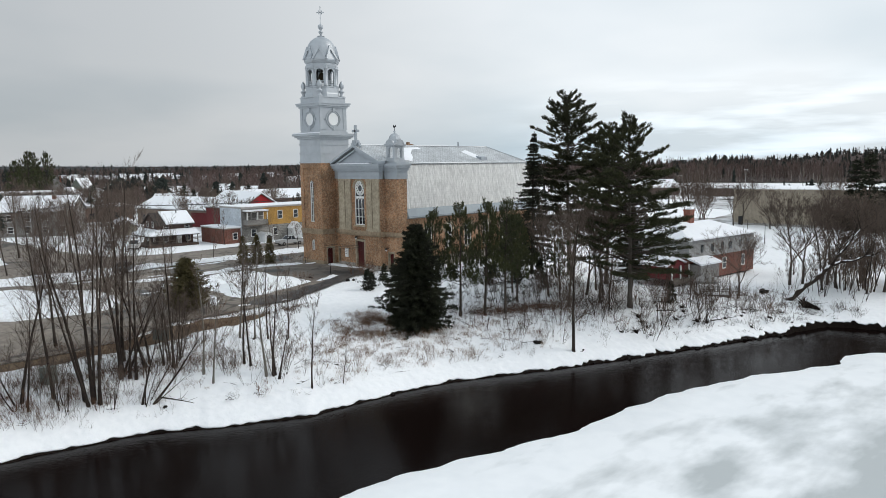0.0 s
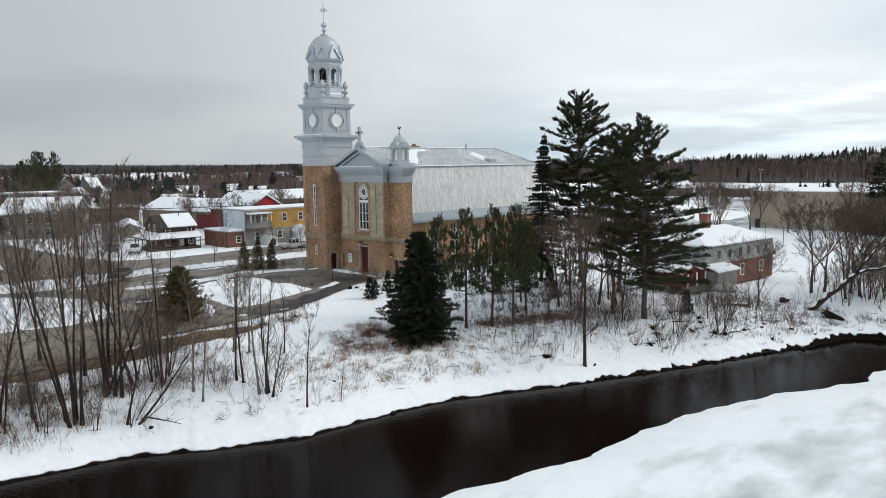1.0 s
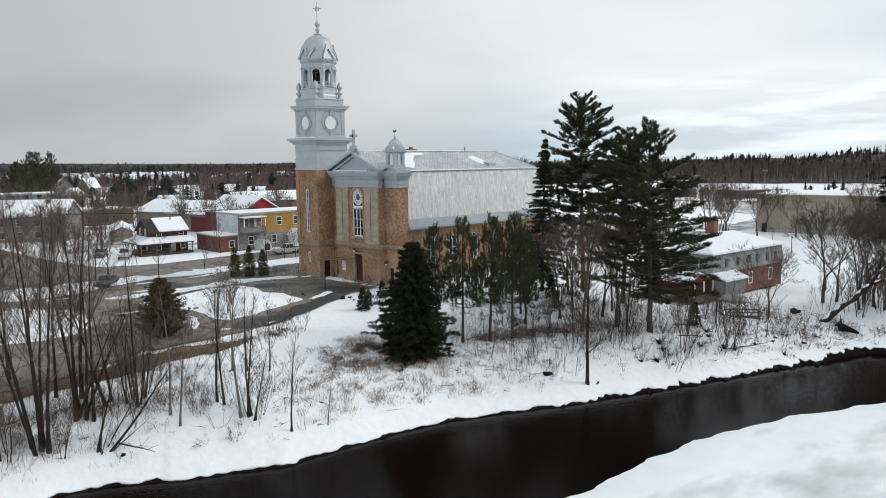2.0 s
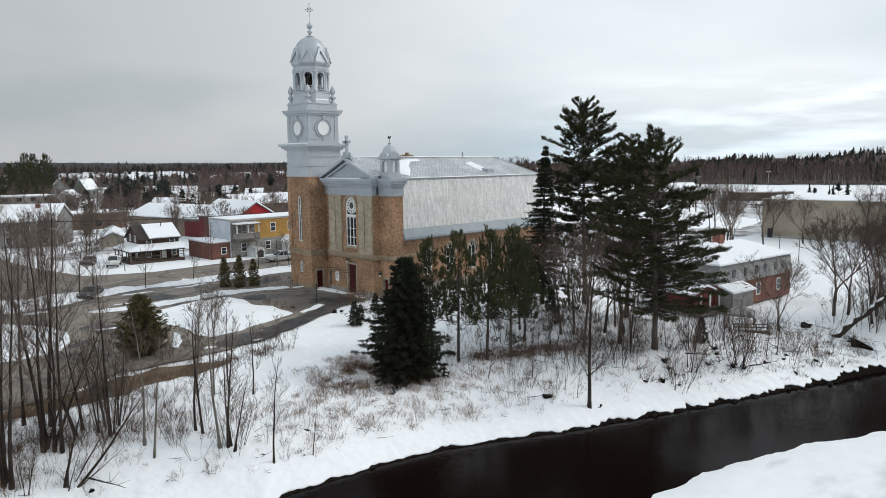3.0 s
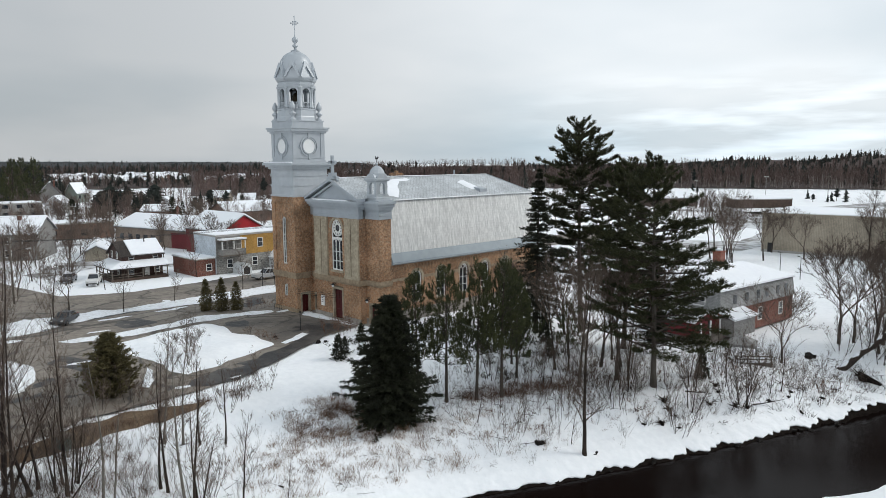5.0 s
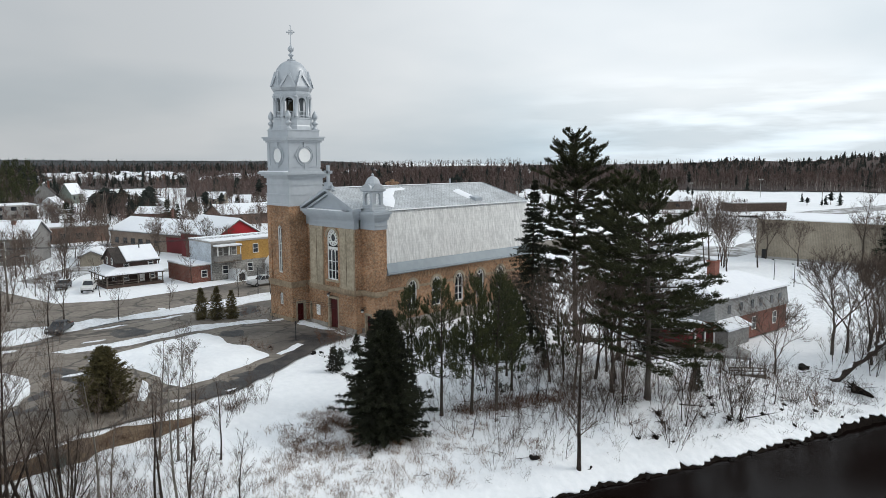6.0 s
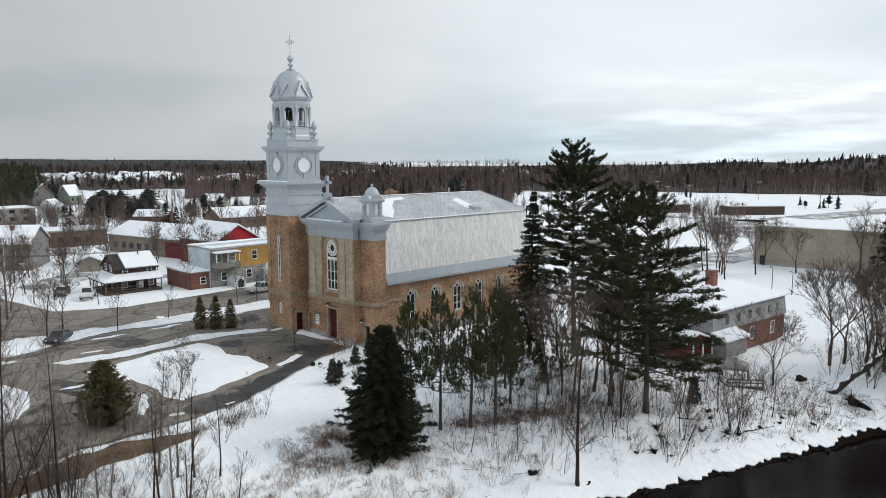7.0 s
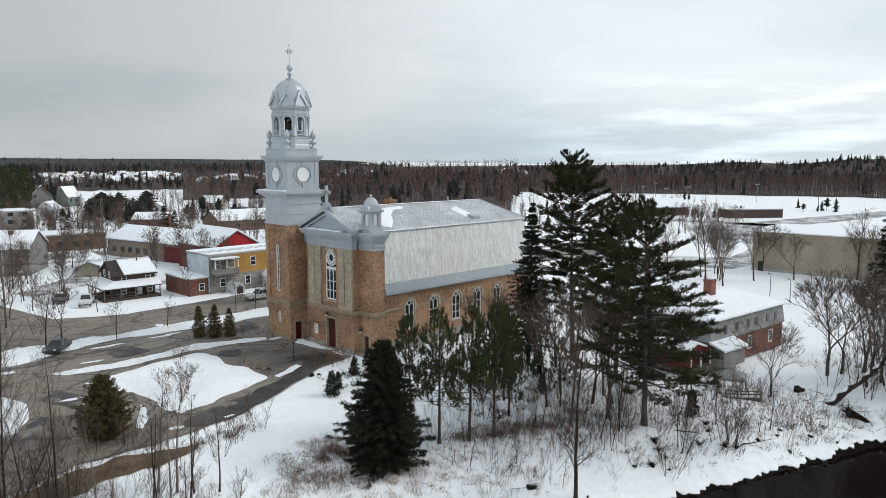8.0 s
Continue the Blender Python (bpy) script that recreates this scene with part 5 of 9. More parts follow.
CLEAR = mat("clear_plastic_sheet", (0.62, 0.64, 0.65), (0.52, 0.54, 0.55), rough=0.35, fine=3, coarse=0.8)


def wall_window(parent, face, u, z, w, h, half, framed=True, material=None):
    """A framed window on one face of a house with half sizes (hx, hy): face in 'x+', 'x-', 'y+', 'y-'."""
    hx, hy = half
    ax = face[0]
    o = (hx if ax == "x" else hy) * (1 if face[1] == "+" else -1)
    s = 1 if face[1] == "+" else -1

    def block(u0, u1, z0, z1, d0, d1):
        a, b = sorted((o + s * d0, o + s * d1))
        return Mesh().box(a, u0, z0, b, u1, z1) if ax == "x" else Mesh().box(u0, a, z0, u1, b, z1)
    pane = part("window", block(u - w / 2, u + w / 2, z, z + h, -0.02, 0.03), GLASS, parent)
    if framed:
        f = Mesh()
        for m in (block(u - w / 2 - 0.1, u - w / 2, z - 0.1, z + h + 0.1, 0.0, 0.07), block(u + w / 2, u + w / 2 + 0.1, z - 0.1, z + h + 0.1, 0.0, 0.07),
                  block(u - w / 2, u + w / 2, z + h, z + h + 0.1, 0.0, 0.07), block(u - w / 2, u + w / 2, z - 0.12, z, 0.0, 0.1), block(u - w / 2, u + w / 2, z + h * 0.5 - 0.03, z + h * 0.5 + 0.03, 0.0, 0.06)):
            f.add(m.v, m.f)
        part("window_frame", f, material or WHITE, pane)
    return pane


def gable_house(name, m, w, d, h, rise, wall, roof, label, windows=(), chimney=None, snow=0.25, over=0.4, snow_sides=(1, -1), gable=None, category="house", door=None, framed=True, group=""):
    """A house with its ridge along local y: w across, d along; windows are (face, u, z, w, h)."""
    t = thing(name, m, label, category, group)
    hx, hy = w / 2, d / 2
    body = Mesh().box(-hx, -hy, -0.8, hx, hy, h)
    part("wall", body, wall, t)
    for s in (-1, 1):
        a, b = sorted((s * hy, s * (hy - 0.2)))
        part("gable", Mesh().prism([(-hx, h), (hx, h), (0, h + rise)], "y", a, b), gable or wall, t)
    k = rise / hx
    for s in (-1, 1):
        part("roof", Mesh().prism([(0, h + rise), (s * (hx + over), h - over * k), (s * (hx + over), h - over * k + 0.18), (0, h + rise + 0.2)], "y", -hy - over, hy + over), roof, t)
        if snow and s in snow_sides:
            e = hx + over - 0.05
            part("roof_snow", Mesh().prism([(0, h + rise + 0.2), (s * e, h + rise - e * k + 0.18), (s * (e + 0.06), h + rise - e * k + 0.18 + snow * 0.6), (s * (e - 0.2), h + rise - e * k + 0.2 + snow), (0, h + rise + 0.2 + snow)], "y", -hy - over + 0.06, hy + over - 0.06), ROOFSNOW, t, "smooth snow on the roof")
    for face, u, z, ww, hh in windows:
        wall_window(t, face, u, z, ww, hh, (hx, hy), framed)
    if door:
        face, u, dm = door
        wall_window(t, face, u, 0.1, 0.95, 2.05, (hx, hy), True, WHITE)
    if chimney:
        cx, cy, ch = chimney
        c = part("chimney", Mesh().box(cx - 0.4, cy - 0.4, h, cx + 0.4, cy + 0.4, h + rise + ch), REDBRICK, t)
        part("chimney_cap", Mesh().box(cx - 0.48, cy - 0.48, h + rise + ch, cx + 0.48, cy + 0.48, h + rise + ch + 0.15), CONCRETE, c)
    return t


def flat_building(name, m, w, d, h, wall, label, windows=(), snow=0.22, parapet=0.35, framed=True, category="building", lower=None):
    t = thing(name, m, label, category)
    hx, hy = w / 2, d / 2
    if lower:
        part("wall", Mesh().box(-hx, -hy, -0.6, hx, hy, lower[0]), lower[1], t)
        part("upper_wall", Mesh().box(-hx, -hy, lower[0], hx, hy, h), wall, t)
    else:
        part("wall", Mesh().box(-hx, -hy, -0.6, hx, hy, h), wall, t)
    par = Mesh()
    for b in ((-hx - 0.12, -hy - 0.12, h, hx + 0.12, -hy + 0.2, h + parapet), (-hx - 0.12, hy - 0.2, h, hx + 0.12, hy + 0.12, h + parapet), (-hx - 0.12, -hy + 0.2, h, -hx + 0.2, hy - 0.2, h + parapet), (hx - 0.2, -hy + 0.2, h, hx + 0.12, hy - 0.2, h + parapet)):
        part("parapet", Mesh().box(*b), CONCRETE, t)
    part("roof_snow", Mesh().box(-hx + 0.2, -hy + 0.2, h, hx - 0.2, hy - 0.2, h + parapet - 0.05 + snow * 0.4), ROOFSNOW, t, "snow covering the flat roof")
    part("coping_snow", Mesh().box(-hx - 0.1, -hy - 0.1, h + parapet, hx + 0.1, hy + 0.1, h + parapet + snow * 0.6), ROOFSNOW, t)
    for face, u, z, ww, hh in windows:
        wall_window(t, face, u, z, ww, hh, (hx, hy), framed)
    return t


G0 = -1.0
# brown house with a snow-laden porch roof, across the street
brown = thing("house", pose(-56.1, -3.7, G0, 0, 0, -3) @ Matrix.Diagonal((0.82, 0.82, 0.85, 1)), "dark brown wooden house with a snow-covered wrap-around porch", "house")
part("wall", Mesh().box(-3.0, -3.6, -0.3, 5.2, 4.8, 4.9), BROWNSIDE, brown)
for a, b in ((-3.6, -3.4), (4.6, 4.8)):
    part("gable", Mesh().prism([(-3.0, 4.9), (5.2, 4.9), (1.1, 7.2)], "y", a, b), BROWNSIDE, brown)
for s in (-1, 1):
    part("roof", Mesh().prism([(1.1, 7.2), (1.1 + s * 4.7, 4.56), (1.1 + s * 4.7, 4.76), (1.1, 7.42)], "y", -4.0, 5.2), DARKSHINGLE, brown)
part("roof_snow", Mesh().prism([(1.1, 7.42), (5.7, 4.84), (5.82, 5.05), (5.6, 5.2), (1.3, 7.65), (1.05, 7.58)], "y", -1.7, 5.1), ROOFSNOW, brown, "thick smooth snow on the main roof")
V = [(5.2, -3.6), (7.5, -6.6), (7.5, 5.4), (5.2, 5.4), (-3.0, -3.6), (-3.4, -6.6)]
Z = [3.55, 2.55, 2.55, 3.55, 3.55, 2.55]
porch = part("porch_roof", Mesh().add([(x, y, z) for (x, y), z in zip(V, Z)] + [(x, y, z - 0.2) for (x, y), z in zip(V, Z)],
                                      [(0, 1, 2, 3), (4, 5, 1, 0), (1, 7, 8, 2), (5, 11, 7, 1), (6, 9, 8, 7), (10, 6, 7, 11), (3, 2, 8, 9), (4, 10, 11, 5)]), DARKSHINGLE, brown)
part("porch_snow", Mesh().add([(x, y, z + 0.24) for (x, y), z in zip(V, Z)] + [(x, y, z + 0.01) for (x, y), z in zip(V, Z)],
                              [(0, 1, 2, 3), (4, 5, 1, 0), (1, 7, 8, 2), (5, 11, 7, 1), (3, 2, 8, 9), (4, 10, 11, 5)]), ROOFSNOW, porch, "snow sheet on the porch roof")
part("porch_floor", Mesh().box(-3.2, -6.4, -0.2, 7.3, -3.6, 0.5), DARKWOOD, brown)
part("porch_floor", Mesh().box(5.2, -3.6, -0.2, 7.3, 5.2, 0.5), DARKWOOD, brown)
for px_, py_ in ((7.1, -6.2), (7.1, -3.0), (7.1, 0.0), (7.1, 2.6), (7.1, 5.1), (4.4, -6.2), (1.6, -6.2), (-0.8, -6.2), (-3.0, -6.2)):
    part("porch_post", Mesh().box(px_ - 0.09, py_ - 0.09, 0.5, px_ + 0.09, py_ + 0.09, 2.5), GREYWOOD, brown)
for r in ((7.05, -6.2, 1.3, 7.15, 1.0, 1.4), (7.05, 2.6, 1.3, 7.15, 5.1, 1.4), (-3.0, -6.25, 1.3, 7.1, -6.15, 1.4), (7.05, -6.2, 0.8, 7.15, 1.0, 0.88), (-3.0, -6.25, 0.8, 7.1, -6.15, 0.88)):
    part("porch_rail", Mesh().box(*r), GREYWOOD, brown)
for u, z, ww, hh in ((-1.6, 3.75, 0.9, 0.85), (3.4, 3.75, 0.9, 0.85), (-1.8, 1.0, 1.0, 1.3), (3.6, 1.0, 1.0, 1.3)):
    wall_window(brown, "x+", u, z, ww, hh, (5.2, 3.6))
for u, z, ww, hh in ((-0.6, 4.2, 0.8, 1.2), (2.6, 4.2, 0.8, 1.2), (-1.0, 1.0, 1.0, 1.3), (3.0, 1.0, 1.0, 1.3)):
    wall_window(brown, "y-", u, z, ww, hh, (5.2, 3.6))
part("door", Mesh().box(5.2, 1.0, 0.5, 5.28, 2.0, 2.5), WHITE, brown, "white front door")
part("stove_pipe", Mesh().tube([(2.2, 2.2, 6.6), (2.2, 2.2, 7.9)], 0.12, 8), IRON, brown)

# ochre apartment house with stone ground floor, annex and winter porches
HX, HY = 4.1, 14.0
ochre = flat_building("apartment_house", pose(-49.4, 21.0, G0), HX * 2, HY * 2, 6.7, YELLOW, "ochre clapboard apartment house over a field-stone ground floor",
                      [("x+", u, 4.4, 0.95, 1.5) for u in (-9.6, -5.2, -1.4, 2.4, 6.2, 10.0)] + [("x+", u, 1.1, 0.95, 1.4) for u in (-11.4, -6.4, -1.8, 3.6, 8.4)], lower=(3.2, RUBBLE), parapet=0.3)
part("side_siding", Mesh().box(-HX, -HY - 0.06, 0.2, HX, -HY, 6.7), BLUEWHITE, ochre, "pale blue siding on the end wall")
balc = part("balcony", Mesh().box(HX, -13.6, 3.3, HX + 1.6, -9.0, 3.5), GREYWOOD, ochre, "roofed upper balcony")
part("balcony_wall", Mesh().box(HX, -14.0, 3.2, HX + 0.05, -9.2, 6.7), GREYSIDE, ochre, "grey siding behind the balcony")
part("balcony_roof", Mesh().box(HX + 0.05, -13.8, 6.0, HX + 1.8, -8.8, 6.15), GREYWOOD, balc)
part("balcony_snow", Mesh().box(HX + 0.06, -13.7, 6.15, HX + 1.75, -8.9, 6.38), ROOFSNOW, balc)
part("balcony_front", Mesh().box(HX + 1.52, -13.6, 3.5, HX + 1.6, -9.0, 4.5).box(HX, -13.6, 3.5, HX + 1.52, -13.52, 4.5), GREYSIDE, balc)
for u in (-13.5, -11.3, -9.1):
    part("balcony_post", Mesh().box(HX + 1.45, u - 0.07, 4.5, HX + 1.59, u + 0.07, 6.0), WHITE, balc)
wall_window(ochre, "x+", -12.4, 4.4, 0.9, 1.5, (HX, HY))
wall_window(ochre, "x+", -11.2, 3.6, 0.9, 2.2, (HX, HY))
vest = part("vestibule", Mesh().box(HX, -3.4, -0.2, HX + 2.0, -1.4, 2.4).prism([(-3.4, 2.4), (-1.4, 2.4), (-2.4, 3.4)], "x", HX, HX + 2.0), CLEAR, ochre, "clear plastic winter porch at a door")
for s in (-1, 1):
    part("vestibule_snow", Mesh().prism([(-2.4, 3.4), (-2.4 + s * 1.2, 2.2), (-2.4 + s * 1.2, 2.35), (-2.4, 3.6)], "x", HX, HX + 2.1), ROOFSNOW, vest)
part("shelter", Mesh().prism([(-10.9, -0.2), (-8.9, -0.2), (-8.9, 1.2), (-9.2, 1.75), (-9.9, 2.0), (-10.6, 1.75), (-10.9, 1.2)], "x", HX, HX + 3.2), CLEAR, ochre, "arched plastic car shelter")
# Flat dark panel standing in for the shaded inside of the shelter.
part("shelter_mouth", Mesh().prism([(-10.5, -0.1), (-9.3, -0.1), (-9.3, 1.1), (-9.9, 1.5), (-10.5, 1.1)], "x", HX + 3.2, HX + 3.24), IRON, ochre)
annexe = flat_building("brick_annex", pose(-50.1, 5.1, G0), 9.0, 3.6, 2.9, REDBRICK, "low red brick annex with snow on its roof", [("x+", 0.6, 0.9, 0.9, 1.1)], parapet=0.15, snow=0.4)

# houses and halls further back
gable_house("house", pose(-100.0, -12.0, G0, 0, 0, -32), 13, 15, 5.4, 3.0, GREYSIDE, GREYSHINGLE, "grey two-storey house with a snowy gable roof",
            [("y-", u, z, 1.1, 1.3) for u in (-4, 0, 4) for z in (0.9, 3.5)] + [("x+", u, z, 1.1, 1.3) for u in (-5, -1.5, 2, 5.4) for z in (0.9, 3.5)], snow=0.3, chimney=(1.5, 3, 0.5))
gable_house("storage_tent", pose(-84.0, 0.2, G0, 0, 0, 70), 4.2, 9, 2.0, 1.0, CREAM, GREYSHINGLE, "long pale shed with a snowy roof", [], snow=0.25, category="shed")
gable_house("storage_tent", pose(-92, 3.0, G0, 0, 0, 70), 4.4, 8, 2.0, 1.1, CREAM, GREYSHINGLE, "long pale shed with a snowy roof", [], snow=0.25, category="shed")
flat_building("shop_row", pose(-134, 9.0, G0, 0, 0, -7), 12, 23, 4.0, BROWNBRICK, "low brown brick shop row with a snowy flat roof", [("x+", u, 0.9, 1.6, 1.6) for u in (-6.4, -3, 0.6, 4.2, 7)], framed=False)
gable_house("hall", pose(-98.4, 23.6, G0, 0, 0, 102), 12, 30, 4.2, 2.5, TANWALL, GREYSHINGLE, "long low tan hall under a broad snow-covered roof", [("x-", u, 1.2, 1.6, 1.4) for u in (-3, 0, 3, 6, 9, 12.5)], snow=0.35, category="hall", framed=False)
part("red_front", Mesh().box(-6.12, -14.8, 0.1, -6.0, -7, 3.6), DARKRED, bpy.data.objects["hall"], "dark red painted wall section")
gable_house("hall", pose(-74.2, 24.2, G0, 0, 0, 91), 10.4, 16, 5.4, 3.1, DARKRED, GREYSHINGLE, "dark red hall with a bright red gable and snowy roof", [], snow=0.35, category="hall", gable=REDPANEL)
gable_house("house", pose(-173.5, 53.0, G0, 0, 0, -45), 8, 11, 3.2, 1.8, REDBRICK, DARKSHINGLE, "low red brick house with a snowy roof", [("x+", u, 1, 1.4, 1.4) for u in (-4, 0, 4)], snow=0.3, framed=False)
gable_house("hall", pose(-149.5, 81, G0, 0, 0, -8.5), 16, 36, 3.4, 2.7, BROWNBRICK, DARKSHINGLE, "long brown brick hall with snow on one roof slope", [("x+", u, 1.2, 1.6, 1.2) for u in (-12, -6, 0, 6, 12)], snow=0.35, category="hall", framed=False, snow_sides=(1,))
gable_house("house", pose(-239, 110, G0, 0, 0, -50), 7, 8.5, 3.6, 2.6, CREAM, GREYSHINGLE, "cream house with a snowy gable roof", [("x+", u, z, 1, 1.3) for u in (-3, 0, 3) for z in (0.8, 2.2)], snow=0.3, framed=False)
gable_house("house", pose(-219, 112, G0, 0, 0, -40), 6.4, 7.4, 2.6, 2.8, GREYSIDE, GREYSHINGLE, "small grey barn-shaped house with snowy roof", [("y-", 0, 0.9, 1.4, 1.4), ("y-", 0, 3.0, 0.8, 0.8)], snow=0.3, framed=False)
flat_building("apartment_block", pose(-192, 7, G0, 0, 0, -4), 13, 25, 6.9, GREYSIDE, "grey three-storey apartment block with balconies", [("x+", u, z, 1.6, 1.2) for u in (-10, -6, -2, 2, 6, 10) for z in (0.8, 3.2, 5.6)], framed=False)
gable_house("house", pose(-235, 39, G0, 0, 0, 55), 7, 9, 4.2, 2.6, WHITESIDE, GREYSHINGLE, "white house with a snowy gable roof", [("x+", u, z, 1, 1.3) for u in (-2.5, 1) for z in (1, 3.2)], snow=0.3, framed=False)
gable_house("house", pose(-322, 62, G0, 0, 0, 70), 9, 12, 5.0, 5.0, GREYSIDE, DARKSHINGLE, "large steep-gabled grey house with chimney", [("x+", u, 2, 1.2, 1.6) for u in (-3, 1)], snow=0.4, framed=False, chimney=(2, -3, 1.2), snow_sides=(-1,))
gable_house("house", pose(-315, 72, G0, 0, 0, 30), 7, 8, 4.8, 4.6, GREENSIDE, DARKSHINGLE, "dull green house with a steep snowy roof", [("x+", u, 2, 1.2, 1.6) for u in (-2, 1.5)], snow=0.4, framed=False)
gable_house("house", pose(-244, 84, G0, 0, 0, 60), 8, 11, 2.8, 2.4, WHITESIDE, GREYSHINGLE, "low white house with a snowy gable roof", [("y-", u, 1, 1.2, 1.2) for u in (-2, 2)], snow=0.4, framed=False)
gable_house("house", pose(-47, -42, G0, 0, 0, 20), 8, 10, 3.2, 2.4, REDBRICK, GREYSHINGLE, "low red brick bungalow with a snowy roof", [("x+", u, 0.9, 1.2, 1.2) for u in (-3, 1.5)], snow=0.35, chimney=(-1, 2, 0.4))
gable_house("house", pose(-72, -44, G0, 0, 0, 95), 9, 12, 3.4, 2.6, CREAM, GREYSHINGLE, "cream bungalow with a snowy roof", [("x-", u, 0.9, 1.2, 1.2) for u in (-4, 0, 4)], snow=0.35, chimney=(-1, 2, 0.4))

# warehouse beyond the wood
ware = thing("warehouse", pose(35.5, 126, -1.0, 0, 0, 4.5), "long tan corrugated steel warehouse with snowy roof", "warehouse")
part("wall", Mesh().box(-26, -21, -0.8, 36, 1, 8.0), TANSTEEL, ware)
part("plinth", Mesh().box(-26.05, -21.08, -0.8, 36.05, -20.9, 0.5), CONCRETE, ware, "pale lower wall band")
part("fascia", Mesh().box(-26.15, -21.2, 8.0, 36.15, 1.2, 8.3), TANSTEEL, ware)
part("roof_snow", Mesh().prism([(-21.1, 8.3), (1.1, 8.3), (1.1, 8.5), (-10, 8.75), (-21.1, 8.48)], "x", -26.1, 36.1), ROOFSNOW, ware, "snow over the flat roof")
for u, ww, hh, mm in ((3.0, 1.1, 2.1, IRON), (-24.2, 1.0, 2.0, IRON)):
    part("door", Mesh().box(u - ww / 2, -21.14, 0.0, u + ww / 2, -21.08, hh), mm, ware, "dark steel door")
part("wall_lamp", Mesh().box(2.7, -21.3, 4.2, 3.0, -21.05, 4.5), IRON, ware)

# brick house with a grey shingled upper storey by the river
rh = thing("house", pose(30.0, 43.8, -3.25, 0, 0, -5.5) @ Matrix.Scale(0.98, 4), "red brick house with grey shingled upper storey and snowy hip roof", "house")
part("wall", Mesh().box(-5.2, -9.8, -0.5, 5.2, 9.8, 3.0), REDBRICK, rh)
part("upper_wall", Mesh().add([(x * k, y * q, z) for z, k, q in ((3.0, 1.04, 1.02), (5.6, 0.98, 0.99)) for x, y in ((-5.2, -9.8), (5.2, -9.8), (5.2, 9.8), (-5.2, 9.8))], [(0, 1, 5, 4), (1, 2, 6, 5), (2, 3, 7, 6), (3, 0, 4, 7), (4, 5, 6, 7), (3, 2, 1, 0)]), LIGHTSHINGLE, rh, "grey shingled mansard storey")
part("roof", Mesh().add([(-5.4, -10.0, 5.6), (5.4, -10.0, 5.6), (5.4, 10.0, 5.6), (-5.4, 10.0, 5.6), (0, -5.4, 7.5), (0, 4.6, 7.5)], [(0, 1, 4), (1, 2, 5, 4), (2, 3, 5), (3, 0, 4, 5), (3, 2, 1, 0)]), GREYSHINGLE, rh)
part("roof_snow", Mesh().add([(-5.3, -9.9, 5.85), (5.3, -9.9, 5.85), (5.3, 9.9, 5.85), (-5.3, 9.9, 5.85), (0, -5.3, 7.85), (0, 4.5, 7.85), (-5.35, -9.95, 5.62), (5.35, -9.95, 5.62), (5.35, 9.95, 5.62), (-5.35, 9.95, 5.62)],
                             [(0, 1, 4), (1, 2, 5, 4), (2, 3, 5), (3, 0, 4, 5), (6, 7, 1, 0), (7, 8, 2, 1), (8, 9, 3, 2), (9, 6, 0, 3)]), ROOFSNOW, rh, "clean snow on the hip roof")
for u in (-6.4, -3.4, -0.4, 2.0, 5.0, 7.4):
    wall_window(rh, "x+", u, 3.65, 0.7, 1.2, (5.32, 9.8), False)
for u in (-3.0, 0.4, 6.2):
    wall_window(rh, "x+", u, 0.7, 0.9, 1.6, (5.2, 9.8))
wall_window(rh, "y-", 2.2, 3.6, 1.7, 1.0, (5.2, 9.85))
wall_window(rh, "y-", -2.4, 3.6, 1.2, 1.2, (5.2, 9.85))
ch = part("chimney", Mesh().box(-0.6, -2.2, 6.0, 0.6, -1.0, 9.8), CHIMBRICK, rh, "square red brick chimney")
part("chimney_cap", Mesh().box(-0.7, -2.3, 9.6, 0.7, -0.9, 9.8), CHIMBRICK, ch)
part("chimney_snow", Mesh().lathe(0.0, -1.6, [(0.5, 9.8), (0.45, 10.0), (0.15, 10.15)], 10), ROOFSNOW, ch, "", True)
pr = part("porch", Mesh().box(-1.0, -14.6, 0.3, 4.6, -9.8, 2.3), DARKRED, rh, "dark red porch with a snowy gable roof")
part("porch_gable", Mesh().prism([(-14.8, 2.3), (-9.8, 2.3), (-12.2, 3.2)], "x", -1.0, 4.7), DARKRED, pr)
for s in (-1, 1):
    part("porch_snow", Mesh().prism([(-12.2, 3.2), (-12.2 + s * 2.8, 2.2), (-12.2 + s * 2.8, 2.45), (-12.2, 3.5)], "x", -1.2, 4.9), ROOFSNOW, pr)
for u in (-14.4, -12.2, -10.0):
    part("porch_post", Mesh().box(5.3, u - 0.08, -0.5, 5.46, u + 0.08, 2.3), WHITE, pr)
    wall_window(rh, "x+", u + 1.1, 1.0, 0.8, 1.0, (4.6, 9.8), False)
part("porch_wing", Mesh().box(5.2, -9.8, 0.0, 7.2, -4.6, 2.2), GREYSIDE, rh, "grey side porch")
part("porch_wing_snow", Mesh().prism([(5.2, 2.95), (7.5, 2.2), (7.5, 2.45), (5.2, 3.25)], "y", -10.2, -4.4), ROOFSNOW, rh)
part("deck", Mesh().box(4.6, -14.8, -0.4, 5.8, -9.8, 0.3), GREYWOOD, rh, "grey wooden porch deck")

